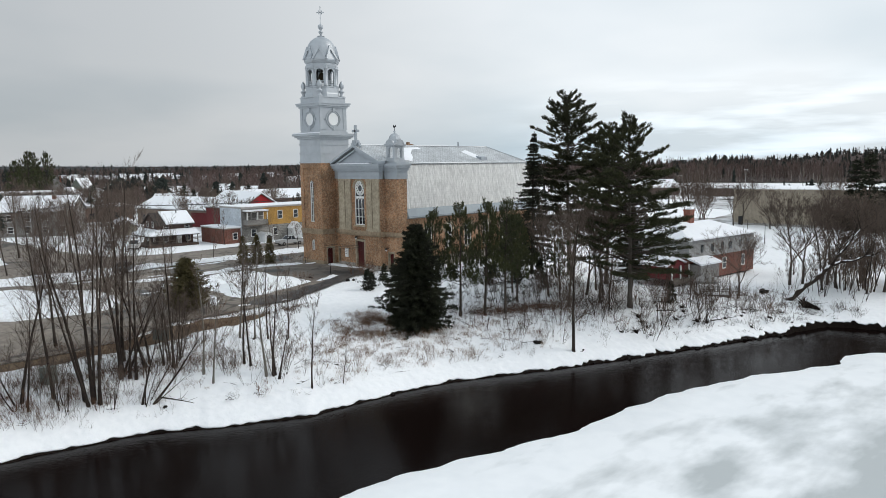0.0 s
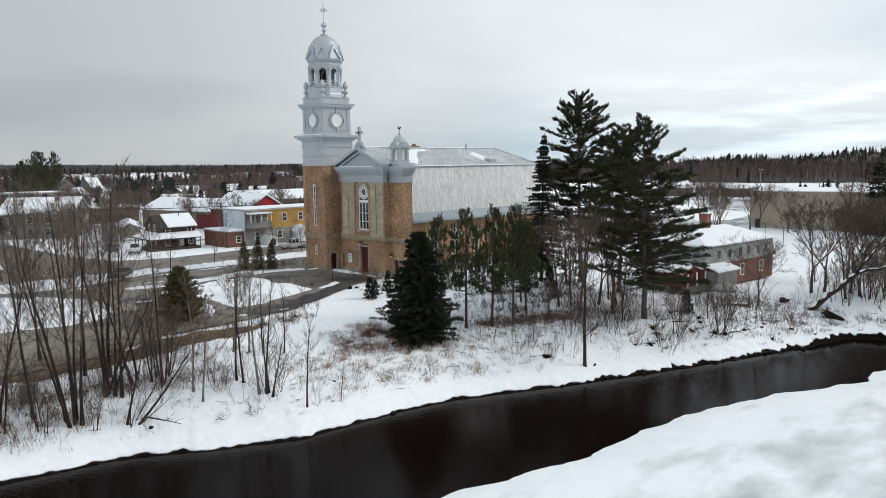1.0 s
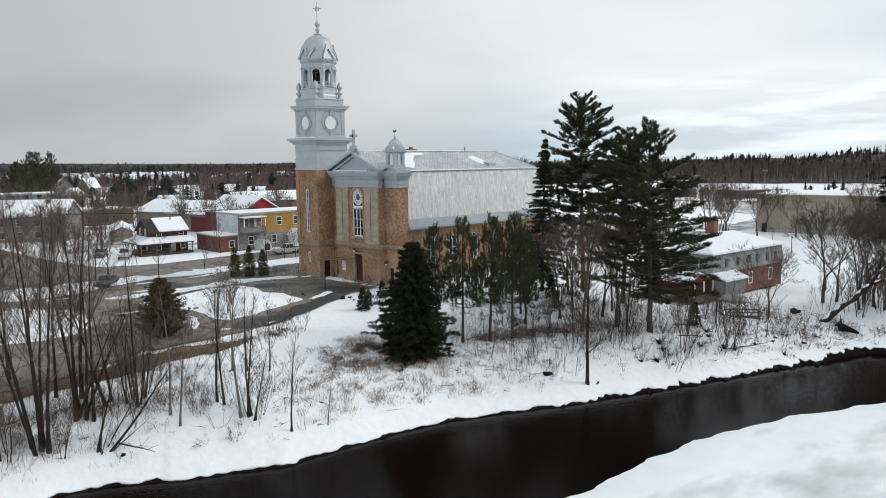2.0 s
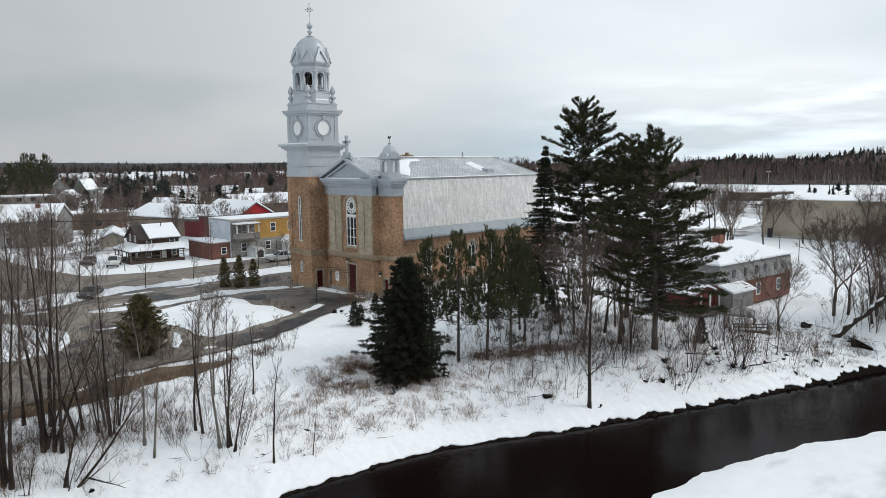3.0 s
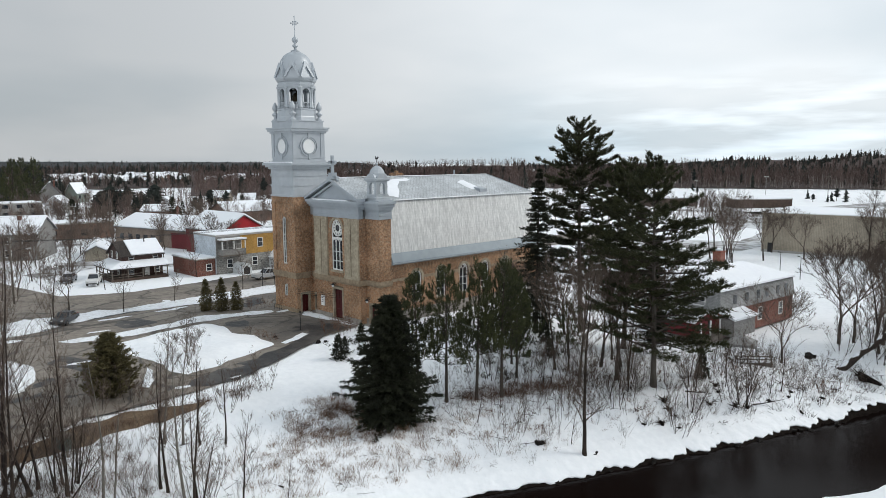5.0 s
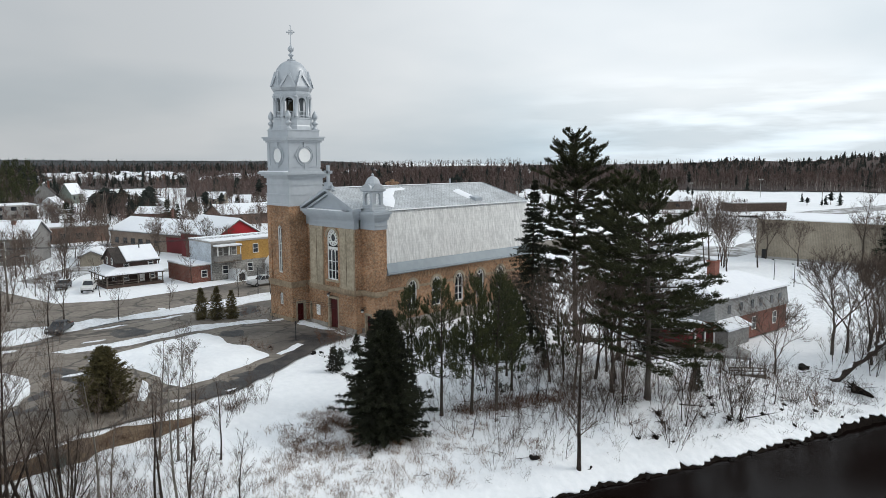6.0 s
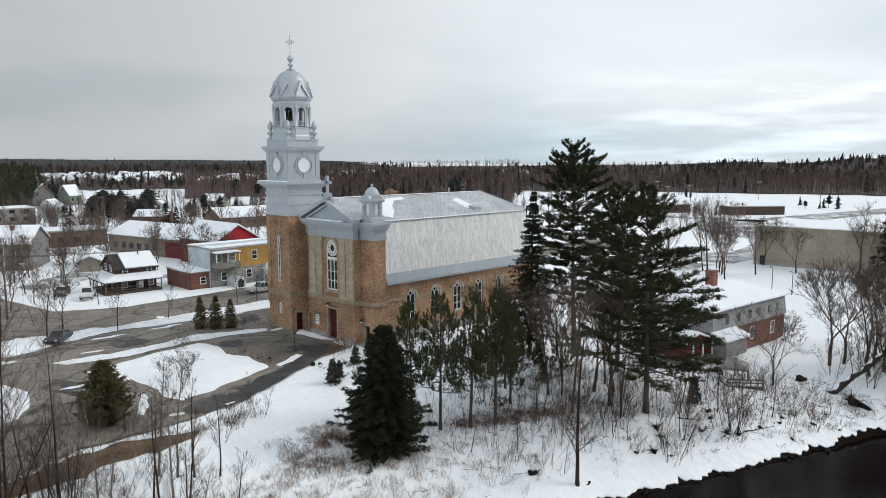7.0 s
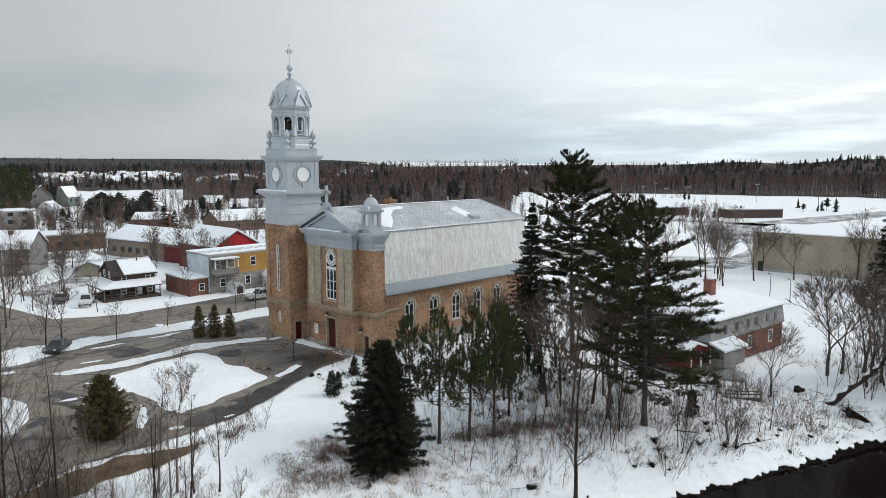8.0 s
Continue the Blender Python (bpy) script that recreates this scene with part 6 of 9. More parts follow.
# low buildings beyond the field
flat_building("low_hall", pose(-46, 242, -1.0, 0, 0, 53), 23, 9, 3.2, DARKWOOD, "low brown hall with a snowy flat roof beyond the field", [], framed=False)
gable_house("house", pose(-79, 229, G0, 0, 0, -38), 13, 20, 3.4, 3.0, DARKWOOD, GREYSHINGLE, "brown house under a wide snowy roof beside the field", [("x+", u, 1, 1.6, 1.4) for u in (-6, -1, 4)], snow=0.35, framed=False)
for nm, poly in (("shop_yard", [(-127, -16), (-121, 20), (-112, 16), (-112, -2), (-119, -18)]), ("hall_yard", [(-70, 14), (-66, 36), (-60, 40), (-57, 36), (-57, 10), (-63, 4)]), ("house_yard", [(-64, -16), (-72, -2), (-80, 6), (-88, 2), (-80, -6), (-70, -18)]), ("wood_yard", [(-28, 88), (-6, 72), (6, 84), (6, 96), (-22, 92)]), ("side_road", [(-28, 92), (8, 100), (8.5, 118), (3, 150), (-6, 150), (0, 118), (-28, 104)]), ("field_road", [(-44.3, 184), (-34.5, 225.6), (-15.3, 324), (20, 420), (32, 410), (-6.2, 287.5), (-21.5, 200.7), (-2, 150), (-8, 150), (-29, 162)]), ("far_road", [(-120, 196), (40, 214), (160, 236), (160, 246), (40, 224), (-120, 206)])):
    setting("road", drape(ragged(poly, 4, 0.6, 4), 8.0, lambda x, y, d: ground_height(x, y) + 0.06), SNOWROAD, "grey ploughed side road with snow edges")

# distant houses of the town, four kinds repeated
kinds = [gable_house("distant_house", pose(0, 0, -500), 9, 12, 4.6, 3.0, w, GREYSHINGLE, lab, [("x+", u, 1.2, 1.4, 1.4) for u in (-3.5, 0.5)] + [("y-", u, 1.2, 1.2, 1.4) for u in (-2, 2)], snow=0.45, framed=False, group="houses of the distant town")
         for w, lab in ((WHITESIDE, "distant white house with a snowy roof"), (CREAM, "distant cream house with a snowy roof"), (BROWNBRICK, "distant brown brick house with a snowy roof"), (GREYSIDE, "distant grey house with a snowy roof"))]


def from_eye(bearing, distance):
    """A place at a bearing (degrees right of the line of view) and distance from the middle of the walk."""
    a = radians(90 + 45 - bearing)
    return 75 + distance * math.cos(a), -56 + distance * math.sin(a)


rng = random.Random(77)
placed, first_use = [], set()
spots = [(rng.uniform(-28.8, -19.5), rng.uniform(690, 1050)) for _ in range(110)] + [(rng.uniform(-18, -12.5), rng.uniform(640, 800)) for _ in range(26)] + [(rng.uniform(-9, -3.5), rng.uniform(690, 900)) for _ in range(30)] + [(rng.uniform(-33, -28), rng.uniform(620, 950)) for _ in range(12)] + [(rng.uniform(-12, -8), rng.uniform(430, 600)) for _ in range(5)]
for b, r in spots:
    x, y = from_eye(b, r)
    if any(math.hypot(x - u, y - v) < 16 for u, v in placed) or math.hypot(x + 225, y - 60) < 30 or math.hypot(x + 235, y - 112) < 22:
        continue
    placed.append((x, y))
    k = kinds[rng.randrange(4)]
    m = pose(x, y, ground_height(x, y), 0, 0, rng.choice((0, 90)) + rng.uniform(-25, 25)) @ Matrix.Scale(rng.uniform(0.6, 0.95), 4)
    if k.name in first_use:
        copy_thing(k, m @ Matrix.Diagonal((*[1 / v for v in k.scale], 1)))
    else:
        first_use.add(k.name)
        k.matrix_basis = m

# ---------------------------------------------------------------- trees
def bent(rng, p, d, length, r0, r1, n, wander, lift=0.0):
    """The points and radii of a branch that wanders; lift turns it upward."""
    pts, rad = [Vector(p)], [r0]
    d = Vector(d).normalized()
    for i in range(n):
        d = (d + Vector((rng.uniform(-1, 1), rng.uniform(-1, 1), rng.uniform(-0.6, 0.6) + lift)) * wander).normalized()
        pts.append(pts[-1] + d * (length / n))
        rad.append(r0 + (r1 - r0) * (i + 1) / n)
    return pts, rad


def along(pts, k):
    k *= len(pts) - 1
    i = min(int(k), len(pts) - 2)
    return pts[i].lerp(pts[i + 1], k - i), (pts[i + 1] - pts[i]).normalized()


def side_way(rng, d, spread, up):
    a = rng.uniform(0, 2 * math.pi)
    out = Vector((math.cos(a), math.sin(a), 0))
    return (d * (1 - spread) + out * spread + Vector((0, 0, up))).normalized()


def bare_meshes(seed, height, stems=1, first=0.3, spread=0.55, limbs=14, twigs=3, thick=0.013, lean=0.05, droop=0.0, long=1.0, apart=0.25, hair=0.010, limb=0.38):
    """Wood and twigs of a leafless tree as two meshes, standing at the origin."""
    rng = random.Random(seed)
    woods, fine = [], Mesh()
    for s in range(stems):
        a = rng.uniform(0, 2 * math.pi)
        tilt = lean * (1 + (1.4 if stems > 1 else 0)) * rng.uniform(0.4, 1.2)
        h = height * (1 if s == 0 else rng.uniform(0.6, 0.98))
        base = (apart * (stems > 1) * math.cos(a) * (1 + 0.15 * stems), apart * (stems > 1) * math.sin(a) * (1 + 0.15 * stems), -0.35)
        r = h * thick * rng.uniform(0.85, 1.15)
        pts, rad = bent(rng, base, (math.cos(a) * tilt, math.sin(a) * tilt, 1), h, r, r * 0.12, 9, 0.06, 0.25)
        rad[0] *= 1.5
        woods.append(Mesh().tube(pts, rad, 7))
        n = max(5, round(limbs * h / height))
        for i in range(n):
            k = first + (0.97 - first) * (i + rng.uniform(0, 0.9)) / n
            p, d = along(pts, k)
            length = h * long * (0.34 * (1 - k) + 0.10) * rng.uniform(0.7, 1.25)
            lr = r * (1 - k) * limb + r * 0.05
            w = side_way(rng, d, spread * rng.uniform(0.8, 1.2), 0.25 - droop)
            lp, lrad = bent(rng, p, w, length, lr, lr * 0.2, 5, 0.16, 0.3 - droop)
            fine.tube(lp, lrad, 4 if lr > 0.025 else 3, False)
            for j in range(round(3 + length * 1.9)):
                q, dd = along(lp, rng.uniform(0.2, 1.0))
                tl = length * rng.uniform(0.22, 0.5)
                tp, trad = bent(rng, q, side_way(rng, dd, 0.5, 0.25), tl, max(0.010, lr * 0.3), 0.005, 2, 0.26, 0.3)
                fine.tube(tp, trad, 3, False)
                for _ in range(twigs):
                    q2, d2 = along(tp, rng.uniform(0.15, 1.0))
                    e = q2 + side_way(rng, d2, 0.5, 0.35) * tl * rng.uniform(0.3, 0.65)
                    n2 = Vector((rng.uniform(-1, 1), rng.uniform(-1, 1), 0)).normalized() * hair
                    fine.add([q2 - n2, q2 + n2, e], [(0, 1, 2)])
    return woods, fine


def forked_meshes(seed, height, first=0.2, angle=0.42, levels=6, thick=0.015, twigs=7, hair=0.010, up=0.22, stems=1, lean=0.1):
    """A broad leafless tree whose limbs divide again and again; wood and twigs as two meshes."""
    rng = random.Random(seed)
    woods, fine = [], Mesh()

    def twig(q, d, l):
        for _ in range(twigs):
            q2, d2 = along(q, rng.uniform(0.15, 1.0))
            w = (d2 + Vector((rng.uniform(-1, 1), rng.uniform(-1, 1), rng.uniform(-0.4, 0.9))) * 0.7).normalized()
            e = q2 + w * l * rng.uniform(0.35, 0.8)
            n = w.cross(Vector((rng.uniform(-1, 1), rng.uniform(-1, 1), rng.uniform(-1, 1)))).normalized() * hair
            fine.add([q2 - n, q2 + n, e], [(0, 1, 2)])

    def grow(p, d, l, r, lev, wood):
        pts, rad = bent(rng, p, d, l, r, r * 0.72, 4 if lev < 3 else 2, 0.13, 0.15)
        (wood if lev == 0 else fine).tube(pts, rad, 7 if r > 0.09 else 5 if r > 0.05 else 3, lev == 0)
        if lev >= 2:
            twig(pts, d, max(0.7, l * 0.75))
        if lev == levels:
            return
        n = 2 + (rng.random() < (0.7 if lev < 2 else 0.3))
        a0 = rng.uniform(0, 2 * math.pi)
        dd = (pts[-1] - pts[-2]).normalized()
        s = dd.cross(Vector((0.3, 0.9, 0.2))).normalized()
        t = dd.cross(s)
        for i in range(n):
            a, g = a0 + 2 * math.pi * i / n + rng.uniform(-0.4, 0.4), angle * rng.uniform(0.55, 1.35)
            w = dd * math.cos(g) + (s * math.cos(a) + t * math.sin(a)) * math.sin(g) + Vector((0, 0, up * 0.5))
            grow(pts[-1], w.normalized(), l * rng.uniform(0.68, 0.92), r * 0.72 * rng.uniform(0.56, 0.86), lev + 1, wood)
        if 0 < lev < levels - 1:
            q, d2 = along(pts, rng.uniform(0.3, 0.8))
            grow(q, side_way(rng, d2, 0.5, 0.2), l * 0.6, r * 0.4, max(lev + 2, levels - 1), wood)

    for k in range(stems):
        a = rng.uniform(0, 2 * math.pi)
        h = height * (1 if k == 0 else rng.uniform(0.75, 1.0))
        wood = Mesh()
        grow(Vector((math.cos(a) * 0.4 * (stems > 1), math.sin(a) * 0.4 * (stems > 1), -0.35)), Vector((math.cos(a) * lean, math.sin(a) * lean, 1)), h * first, h * thick, 0, wood)
        woods.append(wood)
    top = max(v[2] for v in fine.v)
    for m in woods + [fine]:
        m.v = [(x * height / top, y * height / top, z * height / top if z > 0 else z) for x, y, z in m.v]
    return woods, fine


def forked_tree(name, seed, height, label, bark=None, twig=None, **kw):
    woods, fine = forked_meshes(seed, height, **kw)
    t = thing(name, pose(0, 0, -500), label, "tree")
    for wood in woods:
        part("trunk", wood, bark or BARK, t, "", True)
    part("crown", fine, twig or TWIG, t, "bare limbs and fine twigs")
    return t


def bare_tree(name, seed, height, label, bark=None, twig=None, **kw):
    woods, fine = bare_meshes(seed, height, **kw)
    t = thing(name, pose(0, 0, -500), label, "tree", kw.get("group", ""))
    for wood in woods:
        part("trunk", wood, bark or BARK, t, "", True)
    part("crown", fine, twig or TWIG, t, "bare limbs and fine twigs")
    return t


def needles(mesh, rng, p, d, size, count, thin=0.11):
    """A tuft of long blades fanning out of p towards d."""
    for _ in range(count):
        w = (d + Vector((rng.uniform(-1, 1), rng.uniform(-1, 1), rng.uniform(-0.7, 0.9))) * 0.85).normalized()
        s = w.cross(Vector((rng.uniform(-1, 1), rng.uniform(-1, 1), rng.uniform(-1, 1)))).normalized() * size * thin
        e = p + w * size * rng.uniform(0.6, 1.1)
        mesh.add([p - s, p + s, e], [(0, 1, 2)])


def brush(mesh, rng, p, e, size, count, thin):
    """Needles set all along a shoot from p to e, slanting towards its tip."""
    d = (e - p).normalized()
    for _ in range(count):
        q = p.lerp(e, rng.random() ** 0.8)
        w = (d * 0.8 + Vector((rng.uniform(-1, 1), rng.uniform(-1, 1), rng.uniform(-0.6, 0.9)))).normalized()
        s = w.cross(Vector((rng.uniform(-1, 1), rng.uniform(-1, 1), rng.uniform(-1, 1)))).normalized() * size * thin
        mesh.add([q - s, q + s, q + w * size * rng.uniform(0.6, 1.1)], [(0, 1, 2)])


def pine_tree(name, seed, height, label, first=0.3, reach=0.22, whorls=20, per=5, sprays=2.6, size=0.42, flat=0.1, ragged_crown=0.5, needle=None, crook=0.03, blades=8, gaps=0.12, bark=None, low=0.55, point=3.6, thin=0.075, fan=0.42, clumps=4, candles=False, lift=0.28):
    """A pine: a bare lower trunk, whorls of limbs with flat sprays of side shoots, and tufts of needles along those."""
    rng = random.Random(seed)
    wood, boughs, green = Mesh(), Mesh(), Mesh()
    r = height * 0.0135
    pts, rad = bent(rng, (0, 0, -0.4), (0, 0, 1), height + 0.2, r, r * 0.1, 12, crook, 0.6)
    rad[0] *= 1.35
    wood.tube(pts, rad, 9)
    for i in range(whorls):
        k = first + (0.985 - first) * (i / (whorls - 1)) ** 0.9
        p, _ = along(pts, k)
        u = (k - first) / (1 - first)
        env = min(1.0, low + u * 2.2) * (1 - u ** point) + 0.07
        a0 = rng.uniform(0, 2 * math.pi)
        for j in range(per):
            if rng.random() < gaps:
                continue
            a = a0 + 2 * math.pi * j / per + rng.uniform(-0.4, 0.4)
            length = height * reach * env * rng.uniform(1 - ragged_crown, 1.12)
            rise = flat + 1.3 * max(0.0, u - 0.45) + rng.uniform(-0.26, 0.3)
            lr = max(0.016, length * 0.017)
            lp, lrad = bent(rng, p + Vector((0, 0, rng.uniform(-0.022, 0.022) * height)), (math.cos(a), math.sin(a), rise - 0.05), length, lr, 0.008, 5, 0.08, lift)
            boughs.tube(lp, lrad, 3, False)
            side = rng.choice((-1, 1))
            for _ in range(max(3, round(sprays * length))):
                f = rng.uniform(0.25, 1.0) ** 0.75
                q, d = along(lp, f)
                side = -side
                out = (d + Vector((-d.y, d.x, 0)) * side * rng.uniform(0.5, 1.3) + Vector((0, 0, rng.uniform(-0.08, 0.3)))).normalized()
                e = q + out * (fan * (1.15 - f) * length + 0.35) * rng.uniform(0.5, 1.1)
                n = (e - q).cross(Vector((0, 0, 1))).normalized() * 0.012
                boughs.add([q - n, q + n, e], [(0, 1, 2)])
                if candles:
                    tip = e + Vector((out.x * 0.12, out.y * 0.12, rng.uniform(0.3, 0.75)))
                    brush(green, rng, e, tip, size, blades * clumps, thin)
                    if rng.random() < 0.5:
                        brush(green, rng, q.lerp(e, 0.55), e, size * 0.9, blades * clumps // 2, thin)
                else:
                    for c in range(clumps):
                        tip = q.lerp(e, (c + rng.uniform(0.3, 1.0)) / clumps)
                        tip.z += rng.uniform(-0.14, 0.2)
                        needles(green, rng, tip, (out + Vector((0, 0, 0.45))).normalized(), size, blades, thin)
            needles(green, rng, lp[-1], (lp[-1] - lp[-2]).normalized(), size, blades, thin)
    needles(green, rng, pts[-1], Vector((0, 0, 1)), size, blades, thin)
    t = thing(name, pose(0, 0, -500), label, "tree")
    part("trunk", wood, bark or BARK, t, "", True)
    tagged(part("branchwork", boughs, BARK, t), kind="stuff")
    part("crown", green, needle or NEEDLE, t, "dark green needles in layered tufts")
    return t


def spruce_tree(name, seed, height, width, label, first=0.06, whorls=34, per=8, sprays=9, needle=None, droop=0.35, size=0.42, ragged_crown=0.3, blades=4, bark=None, thin=0.14, taper=0.85, dome=False):
    """A spruce or fir: a straight stem hung with drooping boughs from near the ground to the tip."""
    rng = random.Random(seed)
    wood, boughs, green = Mesh(), Mesh(), Mesh()
    r = height * 0.013
    pts, rad = bent(rng, (0, 0, -0.4), (0, 0, 1), height + 0.3, r, r * 0.08, 8, 0.012, 0.8)
    wood.tube(pts, rad, 8)
    for i in range(whorls):
        u = (i + rng.uniform(-0.3, 0.3)) / whorls
        k = first + (0.99 - first) * max(0.0, u)
        p, _ = along(pts, min(k, 0.995))
        env = math.sqrt(max(0.0, 1 - u * u)) * (0.8 + 0.2 * min(1, max(0, u) * 4)) if dome else (1 - max(0, u)) ** taper * (0.75 + 0.25 * min(1, max(0, u) * 6)) + 0.03
        a0 = rng.uniform(0, 2 * math.pi)
        for j in range(per):
            a = a0 + 2 * math.pi * (j + rng.uniform(-0.35, 0.35)) / per
            length = width * env * rng.uniform(1 - ragged_crown, 1.1) * (0.92 + 0.45 * noise.noise((math.cos(a) * 1.6 + seed, math.sin(a) * 1.6, u * 5)))
            lp, lrad = bent(rng, p, (math.cos(a), math.sin(a), 0.1 - droop * (1 - u)), length, max(0.012, length * 0.012), 0.006, 4, 0.06, 0.12)
            boughs.tube(lp, lrad, 3, False)
            for s in range(max(2, round(sprays * (0.35 + 0.65 * env)))):
                f = rng.uniform(0.15, 1.0)
                q, d = along(lp, f)
                q = q + Vector((-math.sin(a), math.cos(a), 0)) * rng.uniform(-1, 1) * length * 0.2 * (1.12 - f) + Vector((0, 0, rng.uniform(-0.12, 0.1)))
                sway = Vector((-math.sin(a), math.cos(a), 0)) * rng.uniform(-0.8, 0.8)
                needles(green, rng, q, (d + sway + Vector((0, 0, -0.25))).normalized(), size * rng.uniform(0.7, 1.25), blades, thin)
    needles(green, rng, pts[-1] - Vector((0, 0, 0.2)), Vector((0, 0, 1)), size * 0.7, blades, 0.15)
    t = thing(name, pose(0, 0, -500), label, "tree")
    part("trunk", wood, bark or DARK_BARK, t, "", True)
    tagged(part("branchwork", boughs, bark or DARK_BARK, t), kind="stuff")
    part("crown", green, needle or SPRUCE, t, "dark drooping needle boughs")
    return t


def stand(ob, x, y, turn=0.0, scale=1.0, tilt=0.0, toward=0.0, sink=0.05, first=False, label=""):
    """Sets a tree down at x, y; the first call moves the model itself, later ones copy it. tilt: degrees it leans towards that compass angle."""
    z = max(land(x, y), ground_height(x, y)) - sink
    m = Matrix.Translation((x, y, z)) @ pose(0, 0, 0, 0, 0, toward) @ pose(0, 0, 0, 0, tilt, 0) @ pose(0, 0, 0, 0, 0, turn - toward) @ Matrix.Scale(scale, 4)
    if ob.name not in USED:
        USED.add(ob.name)
        ob.matrix_basis = m
        return tagged(ob, label)
    return tagged(copy_thing(ob, m @ Matrix.Diagonal((*[1 / v for v in ob.scale], 1))), label)


USED = set()

# models
T_TALL = bare_tree("bare_tree", 11, 17.0, "tall leafless grey poplar on the snowy bank", limbs=30, first=0.30, spread=0.5, thick=0.0105, twigs=8)
T_TALL2 = bare_tree("bare_tree", 12, 16.0, "tall slender leafless tree on the river bank", limbs=28, first=0.34, spread=0.45, thick=0.0095, lean=0.07, twigs=8)
T_DARK = bare_tree("bare_tree", 13, 16.5, "tall dark bare trunk on the bank", bark=DARK_BARK, limbs=20, first=0.30, spread=0.52, thick=0.0092, lean=0.05, twigs=4, limb=0.27)
T_SHORE = bare_tree("bare_tree", 61, 13.5, "dark leafless tree with a fine twiggy crown by the water", bark=DARK_BARK, limbs=58, first=0.24, spread=0.72, thick=0.0125, lean=0.03, twigs=8, droop=0.05, long=0.62, limb=0.17)
T_DARK2 = bare_tree("bare_tree", 43, 15.0, "tall dark bare trunk on the bank", bark=DARK_BARK, limbs=17, first=0.38, spread=0.52, thick=0.0095, lean=0.07, twigs=4, limb=0.27)
T_THICKET = bare_tree("bare_tree", 44, 8.2, "dense brown thicket of bare stems", bark=DARK_BARK, stems=6, limbs=18, first=0.28, spread=0.5, thick=0.0095, lean=0.09, twigs=6, apart=0.35, hair=0.008, limb=0.28)
T_THIN = bare_tree("sapling", 14, 10.5, "thin straight leafless sapling in the snow", bark=PALE_BARK, limbs=20, first=0.34, spread=0.5, thick=0.0095, twigs=4, lean=0.02, long=0.62, limb=0.24)
T_THIN2 = bare_tree("sapling", 15, 9.5, "thin dark leafless sapling in the snow", bark=DARK_BARK, limbs=22, first=0.3, spread=0.5, thick=0.010, twigs=4, lean=0.02, long=0.66, limb=0.24)
T_FORK = bare_tree("bare_tree", 16, 9.0, "forked dark leafless tree in the snow", bark=DARK_BARK, stems=2, limbs=14, first=0.3, spread=0.55, thick=0.014, lean=0.16, twigs=5)
T_ROUND = forked_tree("bare_tree", 17, 6.5, "spreading leafless tree with a round crown in the snow", levels=6, angle=0.5, first=0.22, thick=0.016, up=0.16, hair=0.009)
T_BROAD = forked_tree("bare_tree", 18, 13.0, "broad leafless tree with fine twigs", levels=6, angle=0.40, first=0.22, thick=0.0135, up=0.18, hair=0.014, twigs=12)
T_FAR = forked_tree("bare_tree", 48, 12.0, "brown leafless tree among the houses", levels=5, angle=0.42, first=0.22, thick=0.011, up=0.2, hair=0.022, twigs=9, twig=TWIG)
T_VASE = forked_tree("bare_tree", 45, 14.5, "vase-shaped clump of tall bare trunks", levels=5, angle=0.27, first=0.30, thick=0.0095, up=0.3, stems=3, lean=0.16, hair=0.014, twigs=9)
T_BUSH = bare_tree("bare_shrub", 19, 3.6, "leafless reddish shrub with many stems", bark=RUSTTWIG, twig=RUSTTWIG, stems=9, limbs=7, first=0.25, spread=0.5, thick=0.007, lean=0.22, twigs=4)
T_BUSH2 = bare_tree("bare_shrub", 20, 5.2, "tall leafless shrub with grey stems", stems=7, limbs=8, first=0.25, spread=0.5, thick=0.0065, lean=0.2, twigs=5)
T_WILLOW = bare_tree("willow", 46, 7.0, "dense brown leafless willow thicket by the river", bark=BARK, twig=WILLOWTWIG, stems=8, limbs=9, first=0.2, spread=0.5, thick=0.007, lean=0.16, twigs=6, apart=0.5, hair=0.018)
T_LEANCLUMP = bare_tree("bare_tree", 21, 9.0, "leaning clump of dark bare trunks", bark=DARK_BARK, stems=4, limbs=12, first=0.35, spread=0.5, thick=0.012, lean=0.24, twigs=5)
T_STREET = bare_tree("street_tree", 22, 6.0, "young leafless street tree in ploughed snow", bark=DARK_BARK, limbs=18, first=0.32, spread=0.55, thick=0.013, twigs=5)
P_WHITE = pine_tree("white_pine", 31, 25.5, "tall old white pine with layered branches", first=0.26, reach=0.205, whorls=31, per=7, lift=0.45, flat=0.10, ragged_crown=0.6, gaps=0.10, sprays=4.6, point=6.5, size=0.36, blades=8, clumps=6, thin=0.08, bark=PINE_BARK, fan=0.36)
P_WHITE2 = pine_tree("white_pine", 32, 22.5, "broad white pine with long sweeping limbs", first=0.21, reach=0.325, whorls=28, per=7, lift=0.40, flat=0.02, ragged_crown=0.62, gaps=0.14, low=0.9, sprays=4.2, point=2.6, size=0.36, blades=8, clumps=6, thin=0.08, bark=PINE_BARK, fan=0.34)
P_RED = pine_tree("young_pine", 33, 12.0, "young red pine with upswept tufts", first=0.33, reach=0.215, whorls=20, per=5, size=0.26, flat=0.30, ragged_crown=0.4, needle=YOUNG_NEEDLE, blades=10, gaps=0.2, crook=0.02, sprays=4.3, clumps=3, fan=0.30, candles=True, thin=0.10, point=2.2, low=0.75)
